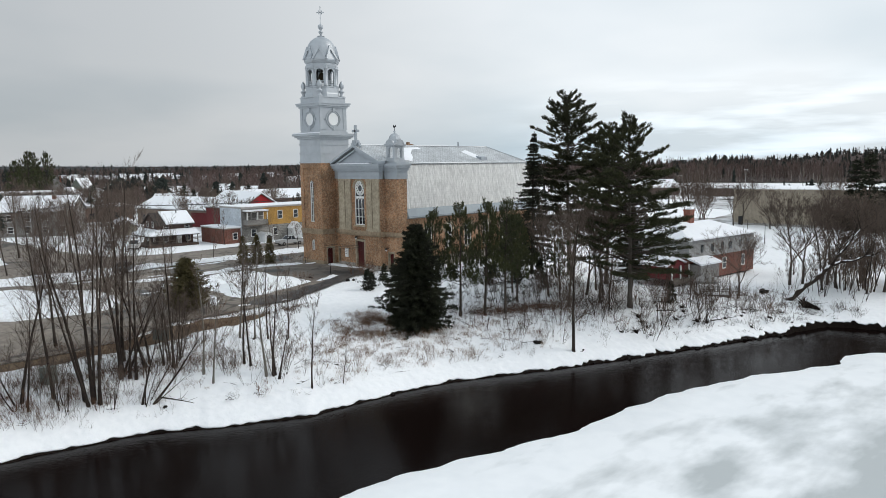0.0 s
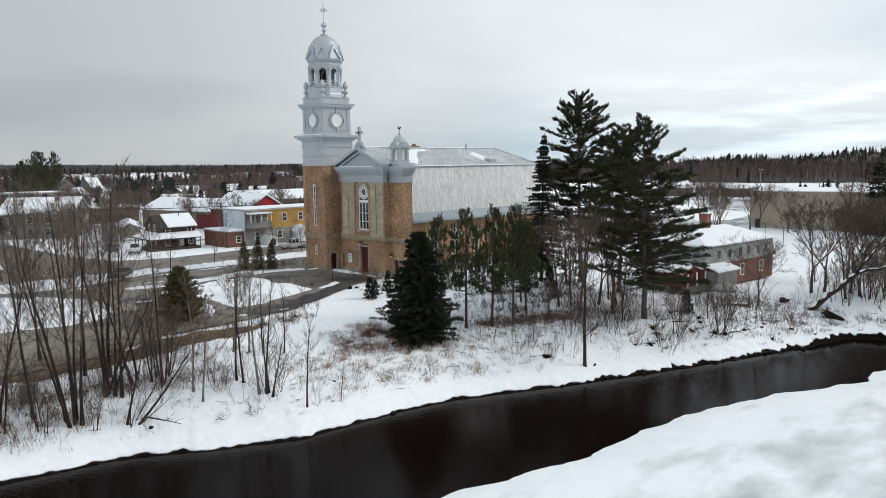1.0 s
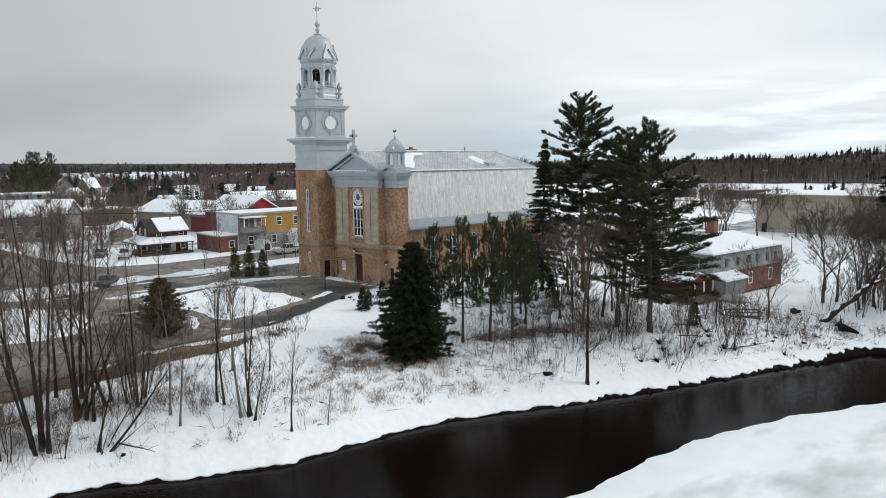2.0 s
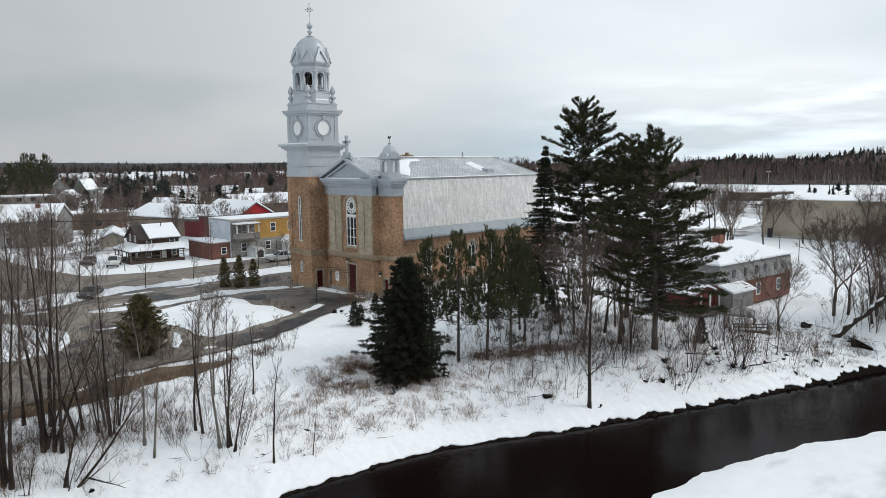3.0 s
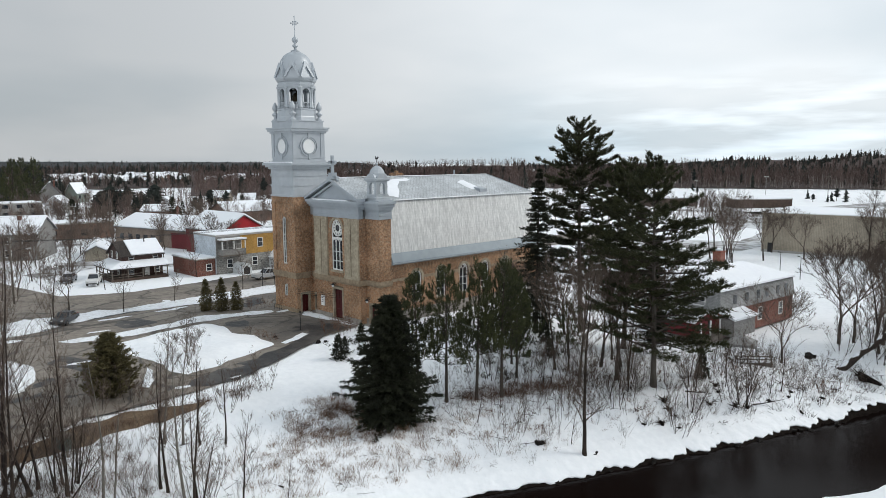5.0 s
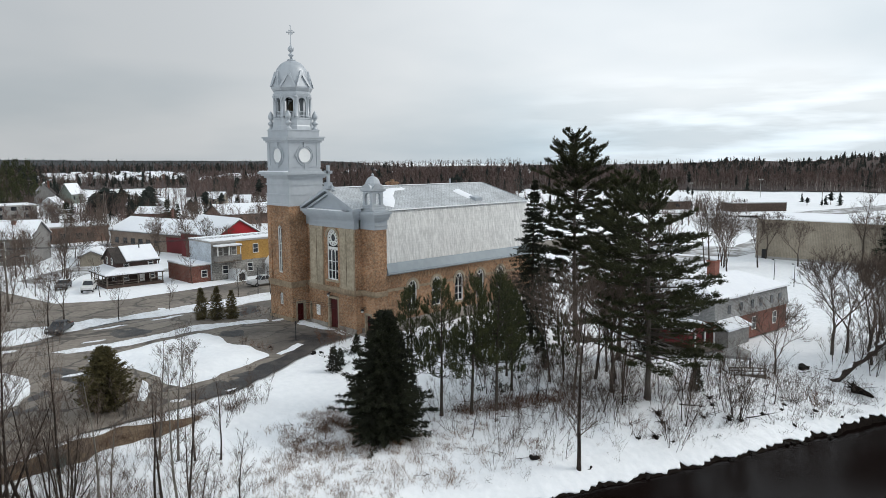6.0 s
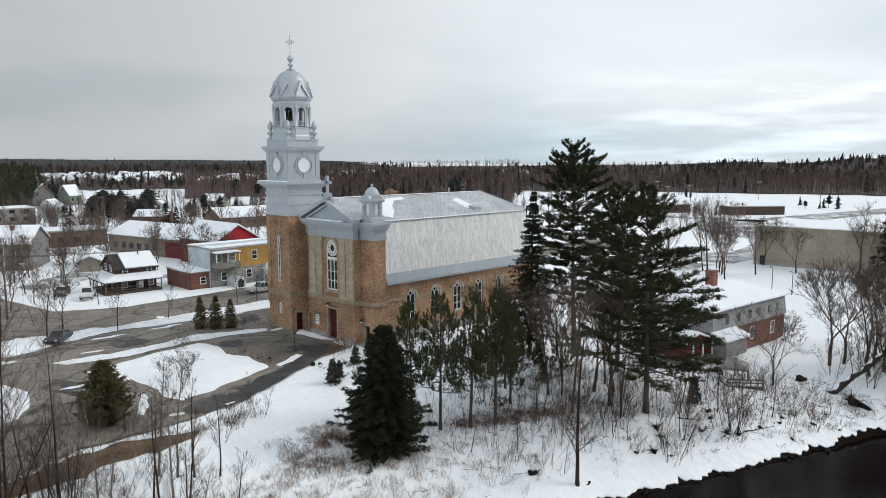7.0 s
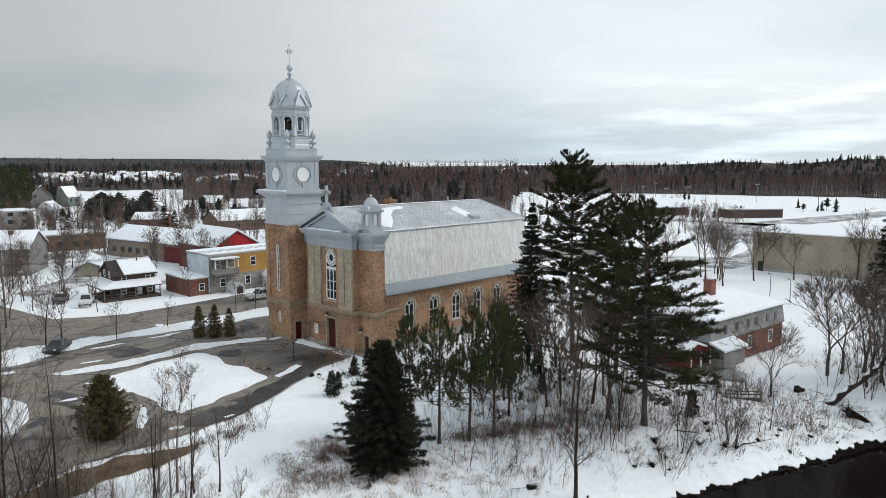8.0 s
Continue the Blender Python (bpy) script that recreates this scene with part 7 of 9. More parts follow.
P_RED2 = pine_tree("young_pine", 34, 11.5, "young red pine with upswept tufts", first=0.31, reach=0.22, whorls=19, per=5, size=0.26, flat=0.30, ragged_crown=0.45, needle=YOUNG_NEEDLE, blades=10, gaps=0.22, crook=0.025, sprays=4.3, clumps=3, fan=0.30, candles=True, thin=0.10, point=2.0, low=0.8)
S_BIG = spruce_tree("spruce", 35, 10.8, 4.3, "dense dark spruce standing on the bank", first=0.03, whorls=40, per=12, sprays=80, size=0.34, blades=6, ragged_crown=0.42, thin=0.085, taper=0.62, droop=0.22)
S_TALL = spruce_tree("spruce", 36, 20.0, 4.7, "tall ragged dark spruce", first=0.12, whorls=46, per=8, sprays=46, droop=0.36, size=0.34, ragged_crown=0.62, blades=6, thin=0.085, taper=1.0)
S_SMALL = spruce_tree("small_fir", 37, 2.6, 1.0, "small young fir in the snow", whorls=13, per=7, sprays=7, size=0.3, droop=0.1, ragged_crown=0.4)
S_MID = spruce_tree("spruce", 38, 9.0, 2.3, "dark green spruce among the houses", whorls=18, per=7, sprays=7, size=0.6, blades=4)
C_CONE = spruce_tree("cedar", 39, 4.7, 1.45, "clipped cone-shaped cedar in the snow", needle=CEDAR, whorls=24, per=9, sprays=9, size=0.26, droop=-0.5, ragged_crown=0.12, first=0.03)
C_BROAD = spruce_tree("cedar", 40, 6.0, 3.5, "broad old cedar with a pointed olive-brown crown", needle=BROWN_CEDAR, whorls=26, per=14, sprays=24, size=0.34, droop=-0.5, ragged_crown=0.4, first=0.02, blades=6, thin=0.085, taper=0.72)

rng = random.Random(5)
# river bank, upstream of the drive
for model, x, y, turn, sc, tilt, to in (
        (T_DARK, 23.4, -47.0, 10, 1.0, 9, 222), (T_DARK2, 23.9, -46.6, 80, 1.05, 6, 215), (T_DARK, 23.2, -46.3, 150, 1.05, 5, 205), (T_DARK2, 24.1, -47.0, 230, 0.95, 10, 232), (T_DARK, 24.2, -46.2, 290, 0.92, 3, 60), (T_DARK2, 23.6, -46.4, 330, 1.0, 2, 150),
        (T_DARK, 21.9, -43.6, 40, 1.0, 4, 210), (T_DARK2, 22.3, -43.0, 120, 0.95, 3, 40), (T_DARK, 21.4, -43.2, 190, 0.95, 3, 230), (T_DARK2, 22.7, -42.6, 210, 1.0, 5, 60), (T_DARK, 18.8, -42.1, 270, 1.05, 2, 60), (T_DARK2, 17.4, -43.6, 340, 1.0, 1, 200),
        (T_FORK, 21.6, -42.9, 20, 1.05, 24, 50), (T_FORK, 26.0, -43.3, 300, 0.95, 22, 55), (T_LEANCLUMP, 26.1, -43.1, 100, 0.62, 30, 60),
        (T_DARK2, 22.1, -48.9, 20, 1.05, 9, 225), (T_LEANCLUMP, 22.5, -51.3, 60, 0.9, 14, 235), (T_DARK, 21.6, -51.0, 200, 0.8, 10, 60), (T_LEANCLUMP, 20.2, -52.6, 180, 1.0, 8, 230), 
        (T_THICKET, 21.9, -39.1, 20, 1.05, 3, 70), (T_THICKET, 21.2, -38.6, 130, 0.85, 4, 20), (T_BUSH2, 22.4, -39.6, 0, 1.0, 0, 0),
        (T_DARK2, 22.8, -39.4, 15, 0.9, 7, 200), (T_FORK, 20.8, -41.0, 200, 1.15, 12, 230), (T_THIN, 25.4, -38.0, 15, 1.0, 1, 200), (T_THIN, 27.0, -38.0, 95, 0.85, 0, 90), (T_THIN2, 26.0, -34.4, 60, 1.0, 1, 230), (T_THIN2, 26.7, -34.2, 170, 1.0, 0, 30), (T_THIN, 28.9, -34.0, 220, 1.1, 0, 0), (T_THIN2, 29.2, -33.5, 62, 1.05, 1, 40), (T_FORK, 29.5, -33.2, 62, 0.8, 8, 45), (T_BUSH2, 29.3, -33.0, 10, 1.0, 0, 0),
        (T_THIN2, 32.0, -31.5, 140, 0.85, 5, 55), (T_THIN2, 32.6, -28.6, 20, 0.45, 2, 100), (T_BUSH2, 26.8, -36.4, 200, 0.55, 0, 0), (T_BUSH2, 25.2, -36.0, 100, 0.5, 0, 0), (T_BUSH, 30.6, -35.4, 100, 0.45, 0, 0),
        (T_BROAD, 20.4, -57, 10, 0.8, 5, 260), (T_TALL, 22.6, -59, 100, 0.8, 5, 260), (T_TALL2, 12.8, -45.6, 10, 0.85, 2, 60),
        (T_BUSH2, 19.4, -46.0, 40, 0.8, 0, 0), (T_BUSH2, 21.6, -48.8, 140, 0.8, 0, 0), (T_BUSH2, 20.6, -42.6, 190, 0.7, 0, 0), (T_BUSH, 23.9, -48.3, 0, 0.55, 0, 0), (T_THICKET, 23.6, -48.6, 30, 0.6, 0, 0), (T_THICKET, 24.9, -45.6, 230, 0.45, 0, 0), (T_BUSH, 23.8, -52.0, 0, 0.7, 0, 0), (T_BUSH, 24.4, -50.2, 100, 0.55, 0, 0), (T_BUSH2, 24.2, -49.2, 200, 0.6, 8, 60), (T_BUSH, 22.9, -47.0, 60, 0.5, 0, 0), (T_BUSH, 24.9, -46.4, 120, 0.45, 0, 0), (T_BUSH, 22.0, -51.6, 30, 0.6, 0, 0), (T_BUSH, 23.2, -50.4, 90, 0.6, 0, 0), (T_BUSH, 22.3, -43.4, 200, 0.45, 0, 0), (T_BUSH, 18.9, -43.4, 240, 0.5, 0, 0), (T_BUSH, 21.6, -45.4, 280, 0.5, 0, 0), (T_THIN, 20.9, -31.9, 80, 0.95, 0, 0), (T_THIN2, 22.6, -29.8, 120, 0.85, 0, 0),
        (T_BUSH2, 17.6, -23.4, 0, 0.8, 0, 0), (T_BUSH2, 18.8, -25.6, 50, 0.85, 0, 0), (T_THIN, 21.8, -30.8, 140, 0.9, 0, 0), (T_BUSH2, 16.9, -20.6, 220, 0.8, 0, 0), (T_THIN2, 23.5, -28.2, 300, 0.75, 0, 0),
        (T_ROUND, 5.0, -21.6, 30, 0.6, 0, 0), (T_ROUND, 2.2, -22.6, 80, 0.45, 0, 0), (T_THIN, 7.4, -23.4, 190, 0.6, 0, 0), (T_BUSH2, -7.6, -16.5, 10, 0.7, 0, 0), (T_BUSH2, 7.0, -24.0, 40, 0.9, 0, 0),
        (T_BUSH2, 12.6, -31.0, 10, 0.8, 0, 0), (T_BUSH2, 8.2, -33.6, 70, 0.75, 0, 0), (T_BUSH2, 11.8, -33.4, 150, 0.9, 0, 0), (T_BUSH, 12.2, -29.6, 150, 0.6, 0, 0),
        (T_BUSH, 4.4, -12.0, 10, 0.35, 0, 0), (T_BUSH, 5.9, -5.6, 100, 0.75, 0, 0), (T_BUSH, 6.4, -4.4, 200, 0.8, 0, 0), (T_BUSH, 1.6, -12.2, 50, 0.4, 0, 0), (T_BUSH, 3.0, -11.9, 150, 0.42, 0, 0), (T_BUSH2, -0.4, -12.4, 150, 0.3, 0, 0), (T_BUSH, -1.4, -11.9, 10, 0.32, 0, 0), (T_BUSH, 5.3, -3.6, 40, 0.7, 0, 0), (T_BUSH, 6.2, -2.6, 140, 0.75, 0, 0), (T_BUSH, -13.4, -4.4, 60, 0.6, 0, 0), (T_BUSH, -13.2, -2.6, 160, 0.6, 0, 0)):
    stand(model, x, y, turn, sc, tilt, to)
# street trees
for x, y, sc, tn in ((-23.6, -17.6, 1.15, 0), (-24.4, -10.4, 0.9, 70), (-25.4, 0.8, 1.15, 140), (-24.8, 6.2, 1.1, 210), (-24.3, -26.0, 1.6, 20), (-44, -12.6, 1.1, 250), (-45.5, 3.4, 1.2, 300)):
    stand(T_STREET, x, y, tn, sc)
# leafless trees in the gardens across the street
for i, (x, y, m, sc) in enumerate(((-28.2, -23.0, T_BROAD, 0.62), (-60.5, -12.2, T_BROAD, 0.72), (-57.4, -13.6, T_TALL, 0.55), (-89, 16.9, T_FAR, 0.8), (-83, 19.6, T_FAR, 0.85), (-86, 14.2, T_FAR, 0.7), (-112, 14, T_FAR, 0.85), (-108, 9, T_FAR, 0.75), (-80, -12.4, T_FAR, 0.75), (-76.5, -17.5, T_FAR, 0.8), (-72.0, -22.5, T_FAR, 0.7),
                                  (-34, -24.2, T_BUSH2, 0.8), (-46, -26.5, T_TALL2, 0.6), (-52, -19.6, T_FAR, 0.6), (-64, -26, T_BROAD, 0.7), (-98, 29, T_FAR, 0.7), (-125, 28, T_FAR, 0.8), (-126, 2, T_FAR, 0.8), (-29.8, -30.5, T_BROAD, 0.6), (-32.5, -37.5, T_TALL2, 0.65))):
    stand(m, x, y, 137 * i % 360, sc)
# wood beside the church
stand(P_WHITE, 22.3, 20.8, 0, 1.0)
stand(P_WHITE2, 39.0, 9.0, 40, 0.98)
stand(P_WHITE, 31.6, 15.5, 200, 0.80, label="white pine crowded between taller pines")
stand(S_TALL, 34.2, 17.6, 80, 0.66, label="dark spruce crowded among pines")
stand(S_TALL, 21.8, 12.4, 0, 0.98)
stand(S_BIG, 28.0, -15.4, 0, 1.03)
for x, y, m, sc, tn in ((28.7, -9.3, P_RED, 1.0, 0), (30.1, -6.8, P_RED2, 1.06, 40), (31.3, -4.7, P_RED, 1.02, 130), (26.1, -10.3, P_RED2, 0.95, 200), (29.5, -0.4, P_RED2, 0.86, 280), (27.0, 1.8, P_RED2, 0.8, 150), (24.6, 4.6, P_RED, 0.72, 20), (31.5, 5.4, P_RED2, 0.6, 250)):
    stand(m, x, y, tn, sc)
for x, y, sc in ((14.6, -10.8, 1.1), (13.6, -9.2, 0.8), (11.0, -5.0, 0.9), (12.8, -4.0, 1.0), (9.4, -2.0, 0.7), (22.5, 2.5, 1.1), (24.5, 5.6, 1.3), (20.0, 6.5, 0.9), (28.5, 6.2, 0.9), (25.0, 10.0, 1.2), (17.5, 1.5, 0.8), (41.0, 15.0, 1.1)):
    stand(S_SMALL, x, y, rng.uniform(0, 360), sc)
for x, y, m, sc, tilt, to, tn in (
        (40.8, -5.2, T_SHORE, 1.08, 3, 60, 20), (36.0, 7.2, T_BROAD, 1.0, 0, 0, 100), (34.4, 3.0, T_TALL, 0.72, 2, 100, 200), (33.2, 8.6, T_BROAD, 0.9, 2, 100, 20), (30.6, 4.4, T_TALL2, 0.7, 2, 100, 20), (48.2, 47.0, T_BROAD, 1.05, 2, 30, 20), (52.6, 50.0, T_BROAD, 1.1, 2, 200, 90), (50.2, 41.0, T_TALL, 0.7, 5, 200, 90), (55.6, 41.4, T_TALL2, 0.75, 5, 30, 90), (58.4, 48.4, T_TALL, 0.85, 5, 30, 190), (47.2, 38.4, T_BUSH2, 1.2, 3, 30, 90), (56.0, 37.0, T_BUSH2, 1.3, 3, 30, 190), (42.6, 52.0, T_ROUND, 1.1, 0, 0, 0), (36.8, 7.9, T_THIN2, 0.9, 0, 0, 0), (43.4, 8.4, T_THICKET, 0.62, 12, 60, 40), (44.2, 4.6, T_BUSH2, 1.0, 8, 40, 200), (41.6, 11.6, T_THICKET, 0.6, 6, 200, 250), (39.0, 2.4, T_BUSH2, 0.95, 6, 100, 120), (43.6, 29.1, T_ROUND, 1.5, 0, 0, 30), (45.4, 42.4, T_BROAD, 1.1, 2, 200, 60),
        (51.0, 44.0, T_BROAD, 0.88, 4, 20, 140), (54.0, 46.0, T_BROAD, 0.95, 3, 300, 240), (50.0, 38.5, T_BUSH2, 1.4, 4, 0, 10), (53.5, 40.5, T_BUSH2, 1.5, 4, 0, 80), (57.0, 44.0, T_BROAD, 0.9, 2, 40, 320), (45.5, 13.6, T_BUSH2, 1.15, 5, 300, 0), (43.6, 20.6, T_BUSH2, 0.95, 0, 0, 60),
        (48.8, 19.0, T_BUSH2, 0.75, 8, 300, 120), (50.6, 22.6, T_BUSH, 0.8, 0, 0, 30), (40.2, 14.2, T_THIN2, 0.55, 20, 100, 0), (42.0, 22.0, T_THIN2, 0.5, 4, 30, 80), (18.5, 10.5, T_BROAD, 0.7, 0, 0, 270), (13.6, 27.2, T_BROAD, 0.62, 0, 0, 20), (33.0, -9.8, T_THIN2, 0.4, 10, 100, 0)):
    stand(m, x, y, tn, sc, tilt, to)
for x, y, m, sc in ((28.0, 13.0, T_TALL, 0.7), (33.0, 11.0, T_TALL2, 0.7), (24.0, 15.0, T_BROAD, 0.8), (30.0, 7.6, T_BROAD, 0.75), (35.4, 9.8, T_THICKET, 1.0), (37.6, 6.2, T_THICKET, 0.7), (21.0, 9.0, T_TALL, 0.6), (16.8, 20.0, T_BROAD, 0.7), (32.4, 0.6, T_THICKET, 0.6), (28.2, -2.6, T_THICKET, 0.5),
                    (46.4, 44.6, T_BROAD, 1.0), (49.4, 45.6, T_BROAD, 1.05), (55.0, 43.6, T_THICKET, 1.2), (52.4, 43.0, T_THICKET, 1.1), (56.6, 47.4, T_BROAD, 1.05), (60.4, 45.0, T_BROAD, 1.0), (51.6, 36.6, T_THICKET, 0.55), (46.0, 13.5, T_THICKET, 0.6), (45.2, 12.2, T_BUSH2, 1.0), (50.6, 21.6, T_BUSH2, 0.5), (47.4, 24.0, T_BUSH2, 0.6)):
    stand(m, x, y, rng.uniform(0, 360), sc)
for x, y, sc in ((49.0, 52.8, 1.0), (51.2, 54.8, 1.15), (55.5, 48.3, 1.1), (46.6, 58.2, 1.2), (52.2, 50.6, 1.0), (57.6, 51.0, 1.2), (54.4, 54.0, 1.2), (60.6, 49.0, 1.1), (53.2, 45.2, 0.8), (58.6, 45.4, 0.9), (50.0, 48.4, 0.9), (62.0, 53.0, 1.2), (47.0, 50.0, 0.9), (56.4, 56.0, 1.3), (60.0, 57.0, 1.3)):
    stand(T_WILLOW, x, y, rng.uniform(0, 360), sc)
for x, y, sc in ((10.0, -31.7, 1.0),):
    stand(C_BROAD, x, y, 0, sc)
for x, y, sc in ((-16.8, -9.3, 1.0), (-15.2, -8.0, 1.05), (-14.3, -6.3, 0.92)):
    stand(C_CONE, x, y, rng.uniform(0, 360), sc)
# behind the warehouse yard and by the right-hand houses
for x, y, m, sc in ((11.7, 86.4, T_VASE, 1.15), (12.8, 84.4, T_VASE, 1.05), (17.0, 90.0, T_BROAD, 0.8), (8.4, 92.0, T_VASE, 0.9), (14.8, 81.0, T_BROAD, 0.8), (22.4, 96.0, T_BROAD, 0.75), (9.6, 84.6, T_TALL, 0.85), (8.0, 86, T_TALL2, 0.85), (13.6, 102.4, T_BROAD, 0.85), (31.5, 104, T_TALL, 0.85), (35.0, 102, T_BROAD, 0.9), (6.0, 76, T_TALL, 0.8)):
    stand(m, x, y, rng.uniform(0, 360), sc)
for x, y, sc in ((37.5, 101.5, 1.75), (40.5, 99, 1.9), (43.5, 103, 1.7), (33.5, 128, 1.2), (46, 97, 1.6)):
    stand(S_MID, x, y, rng.uniform(0, 360), sc)

# ---------------------------------------------------------------- woods, fields and skyline
def woods_floor(name, b0, b1, r0, r1, seed, steps=26, lift=2.6, material=None):
    near = [from_eye(b0 + (b1 - b0) * i / steps, r0 * (1 + 0.05 * noise.noise((i * 0.7, seed, 0)))) for i in range(steps + 1)]
    far = [from_eye(b0 + (b1 - b0) * i / steps, r1) for i in range(steps + 1)][::-1]
    setting(name, drape(near + far, max(38, (r1 - r0) / 16), lambda x, y, d: ground_height(x, y) + 0.4 + lift * smoothstep(5, 60, d)), material or FOREST_FLOOR, "brown wooded ground under distant bare trees", True)


woods_floor("woodland_floor", 5.5, 40, 505, 1500, 1)
woods_floor("woodland_floor", -9.5, 5.5, 330, 1500, 2)
woods_floor("woodland_floor", -40, -27.3, 400, 1500, 3)
woods_floor("woodland_floor", -27.3, -19.3, 590, 1500, 6)
woods_floor("woodland_floor", -19.3, -9.5, 440, 1500, 7)
woods_floor("woodland_floor", -44, -4, 1480, 4700, 4, 40, 8.0, FAR_RIDGE)
woods_floor("woodland_floor", -4, 44, 1480, 4700, 5, 40, 1.0, FAR_RIDGE)


class Woods:
    def __init__(self, seed):
        self.rng, self.bare, self.trunk, self.green = random.Random(seed), Mesh(), Mesh(), Mesh()

    def deciduous(self, x, y, z, h, blades=13, broad=0.17, stem=0.15):
        """A far leafless tree: a thin pale trunk and many fine shoots that sweep upward."""
        r = self.rng
        lean = Vector((r.uniform(-0.05, 0.05) * h, r.uniform(-0.05, 0.05) * h, h))
        p = Vector((x, y, z - 0.5))
        s = stem * r.uniform(0.5, 1.2)
        self.trunk.add([p + Vector((s, 0, 0)), p + Vector((-s * 0.5, s * 0.87, 0)), p + Vector((-s * 0.5, -s * 0.87, 0)), p + lean * 0.8], [(0, 1, 3), (1, 2, 3), (2, 0, 3)])
        for _ in range(blades * 2):
            k = r.uniform(0.16, 0.9)
            q = p + lean * k
            a = r.uniform(0, 2 * math.pi)
            out = h * broad * math.sqrt(max(0.08, 1 - ((k - 0.5) / 0.5) ** 2)) * r.uniform(0.15, 1.2)
            q += Vector((math.cos(a), math.sin(a), 0.6)) * out * r.uniform(0.0, 0.5)
            e = q + Vector((math.cos(a) * out * 0.8, math.sin(a) * out * 0.8, h * r.uniform(0.10, 0.30) * (1.15 - 0.6 * k)))
            w = Vector((math.sin(a), -math.cos(a), r.uniform(-0.3, 0.3))) * h * r.uniform(0.004, 0.0105)
            self.bare.add([q - w, q + w, e], [(0, 1, 2)])

    def conifer(self, x, y, z, h, wide=0.19, tiers=5):
        """A ragged far conifer: pointed, or with the round top of a pine."""
        r = self.rng
        w = h * wide * r.uniform(0.7, 1.5)
        pine = r.random() < 0.4
        low = r.uniform(0.25, 0.5) if pine else r.uniform(0.02, 0.2)
        if pine:
            self.trunk.add([(x + 0.2, y, z - 0.5), (x - 0.1, y + 0.17, z - 0.5), (x - 0.1, y - 0.17, z - 0.5), (x, y, z + h * 0.9)], [(0, 1, 3), (1, 2, 3), (2, 0, 3)])
        for i in range(tiers * 4):
            u = i / (tiers * 4)
            z0 = z + h * (low + (0.95 - low) * u)
            rad = w * ((0.6 + 1.3 * u * (1 - u) - 0.35 * u ** 3 if pine else (1 - u) ** 0.85) + 0.05)
            for _ in range(4):
                a, l = r.uniform(0, 2 * math.pi), rad * r.uniform(0.5, 1.25)
                c, d = math.cos(a), math.sin(a)
                g = h * r.uniform(0.03, 0.06)
                self.green.add([(x - d * l * 0.35, y + c * l * 0.35, z0), (x + d * l * 0.35, y - c * l * 0.35, z0), (x + c * l, y + d * l, z0 - g * (0.2 if pine else 1)), (x, y, z0 + g * 1.6)], [(0, 2, 3), (2, 1, 3)])

    def make(self, bare_label, green_label):
        for name, m, ma, lab in (("distant_bare_woods", self.bare, FAR_BARE, bare_label), ("distant_trunks", self.trunk, FAR_TRUNK, "pale trunks of distant leafless trees"), ("distant_conifers", self.green, FAR_GREEN, green_label)):
            if m.v:
                setting(name, m, ma, lab, False, "stuff", "woods")


far_woods = Woods(3)
rng = random.Random(31)


def sow(n, b0, b1, r0, r1, share, hmin, hmax, crowd=1.0, tiers=5, wide=0.19, **kw):
    """n trees between two bearings and distances; share: the part of conifers; crowd above 1 gathers them near r0."""
    for _ in range(n):
        x, y = from_eye(rng.uniform(b0, b1), r0 + (r1 - r0) * rng.random() ** crowd)
        z, h = ground_height(x, y), rng.uniform(hmin, hmax)
        if rng.random() < share:
            far_woods.conifer(x, y, z, h * rng.uniform(0.5, 1.1), wide, tiers)
        else:
            far_woods.deciduous(x, y, z, h, **kw)


sow(1000, 5, 36, 508, 580, 0.05, 9, 14.5, 1.2, blades=24, stem=0.26)
sow(1000, 5, 36, 560, 800, 0.06, 10, 15, 1.2, blades=20, stem=0.24)
sow(260, 23, 36, 560, 700, 0.75, 7, 13, 1.0, wide=0.24)
sow(1500, 18, 38, 640, 960, 0.7, 6, 12, 1.0, wide=0.24, tiers=4, blades=26, broad=0.19)
sow(420, 5, 18, 720, 1000, 0.45, 9, 14, 1.0)
sow(520, -10, 6, 570, 700, 0.05, 11, 15, 1.2, blades=18, stem=0.16)
sow(420, -10, 6, 680, 1200, 0.08, 14, 18, 1.4, blades=14)
sow(1100, -40, -9, 1000, 1500, 0.22, 13, 17, 1.3, blades=16)
sow(2600, -40, -3, 1300, 2200, 0.45, 11, 17, 1.1, tiers=2, blades=11, broad=0.32)
# groves among the distant houses, leaving the snowy sports field open
sow(700, -40, -8, 1040, 1300, 0.3, 10, 15, 0.9, blades=20, broad=0.22)
sow(620, -40, -8, 640, 1040, 0.16, 6, 11, 0.9, blades=24, broad=0.24)
sow(170, -28, -19, 588, 680, 0.4, 8, 13, 1.0, blades=26, broad=0.26)
sow(260, -40, -27.5, 420, 700, 0.5, 10, 17, 1.0, blades=28, broad=0.24)
sow(420, -19, -8, 440, 640, 0.14, 9, 15, 1.0, blades=28, broad=0.26)
sow(60, -18.5, -8, 380, 450, 0.12, 8, 13, 1.0, blades=30, broad=0.28)
sow(90, -38, -29, 280, 420, 0.3, 8, 14, 1.0, blades=30, broad=0.28)
sow(60, -24, -9, 225, 350, 0.0, 4, 8, 1.0, blades=30, broad=0.30)
sow(70, -25.8, -21.4, 294, 330, 0.85, 7, 11.5, wide=0.32, blades=26, broad=0.28)
sow(14, -19, -16.5, 268, 300, 0.9, 6, 10, wide=0.26)
sow(150, -27, -8, 210, 360, 0.04, 5, 9.5, 1.0, blades=32, broad=0.30)
sow(90, -21.5, -8, 350, 440, 0.06, 7, 12, 1.0, blades=32, broad=0.30)
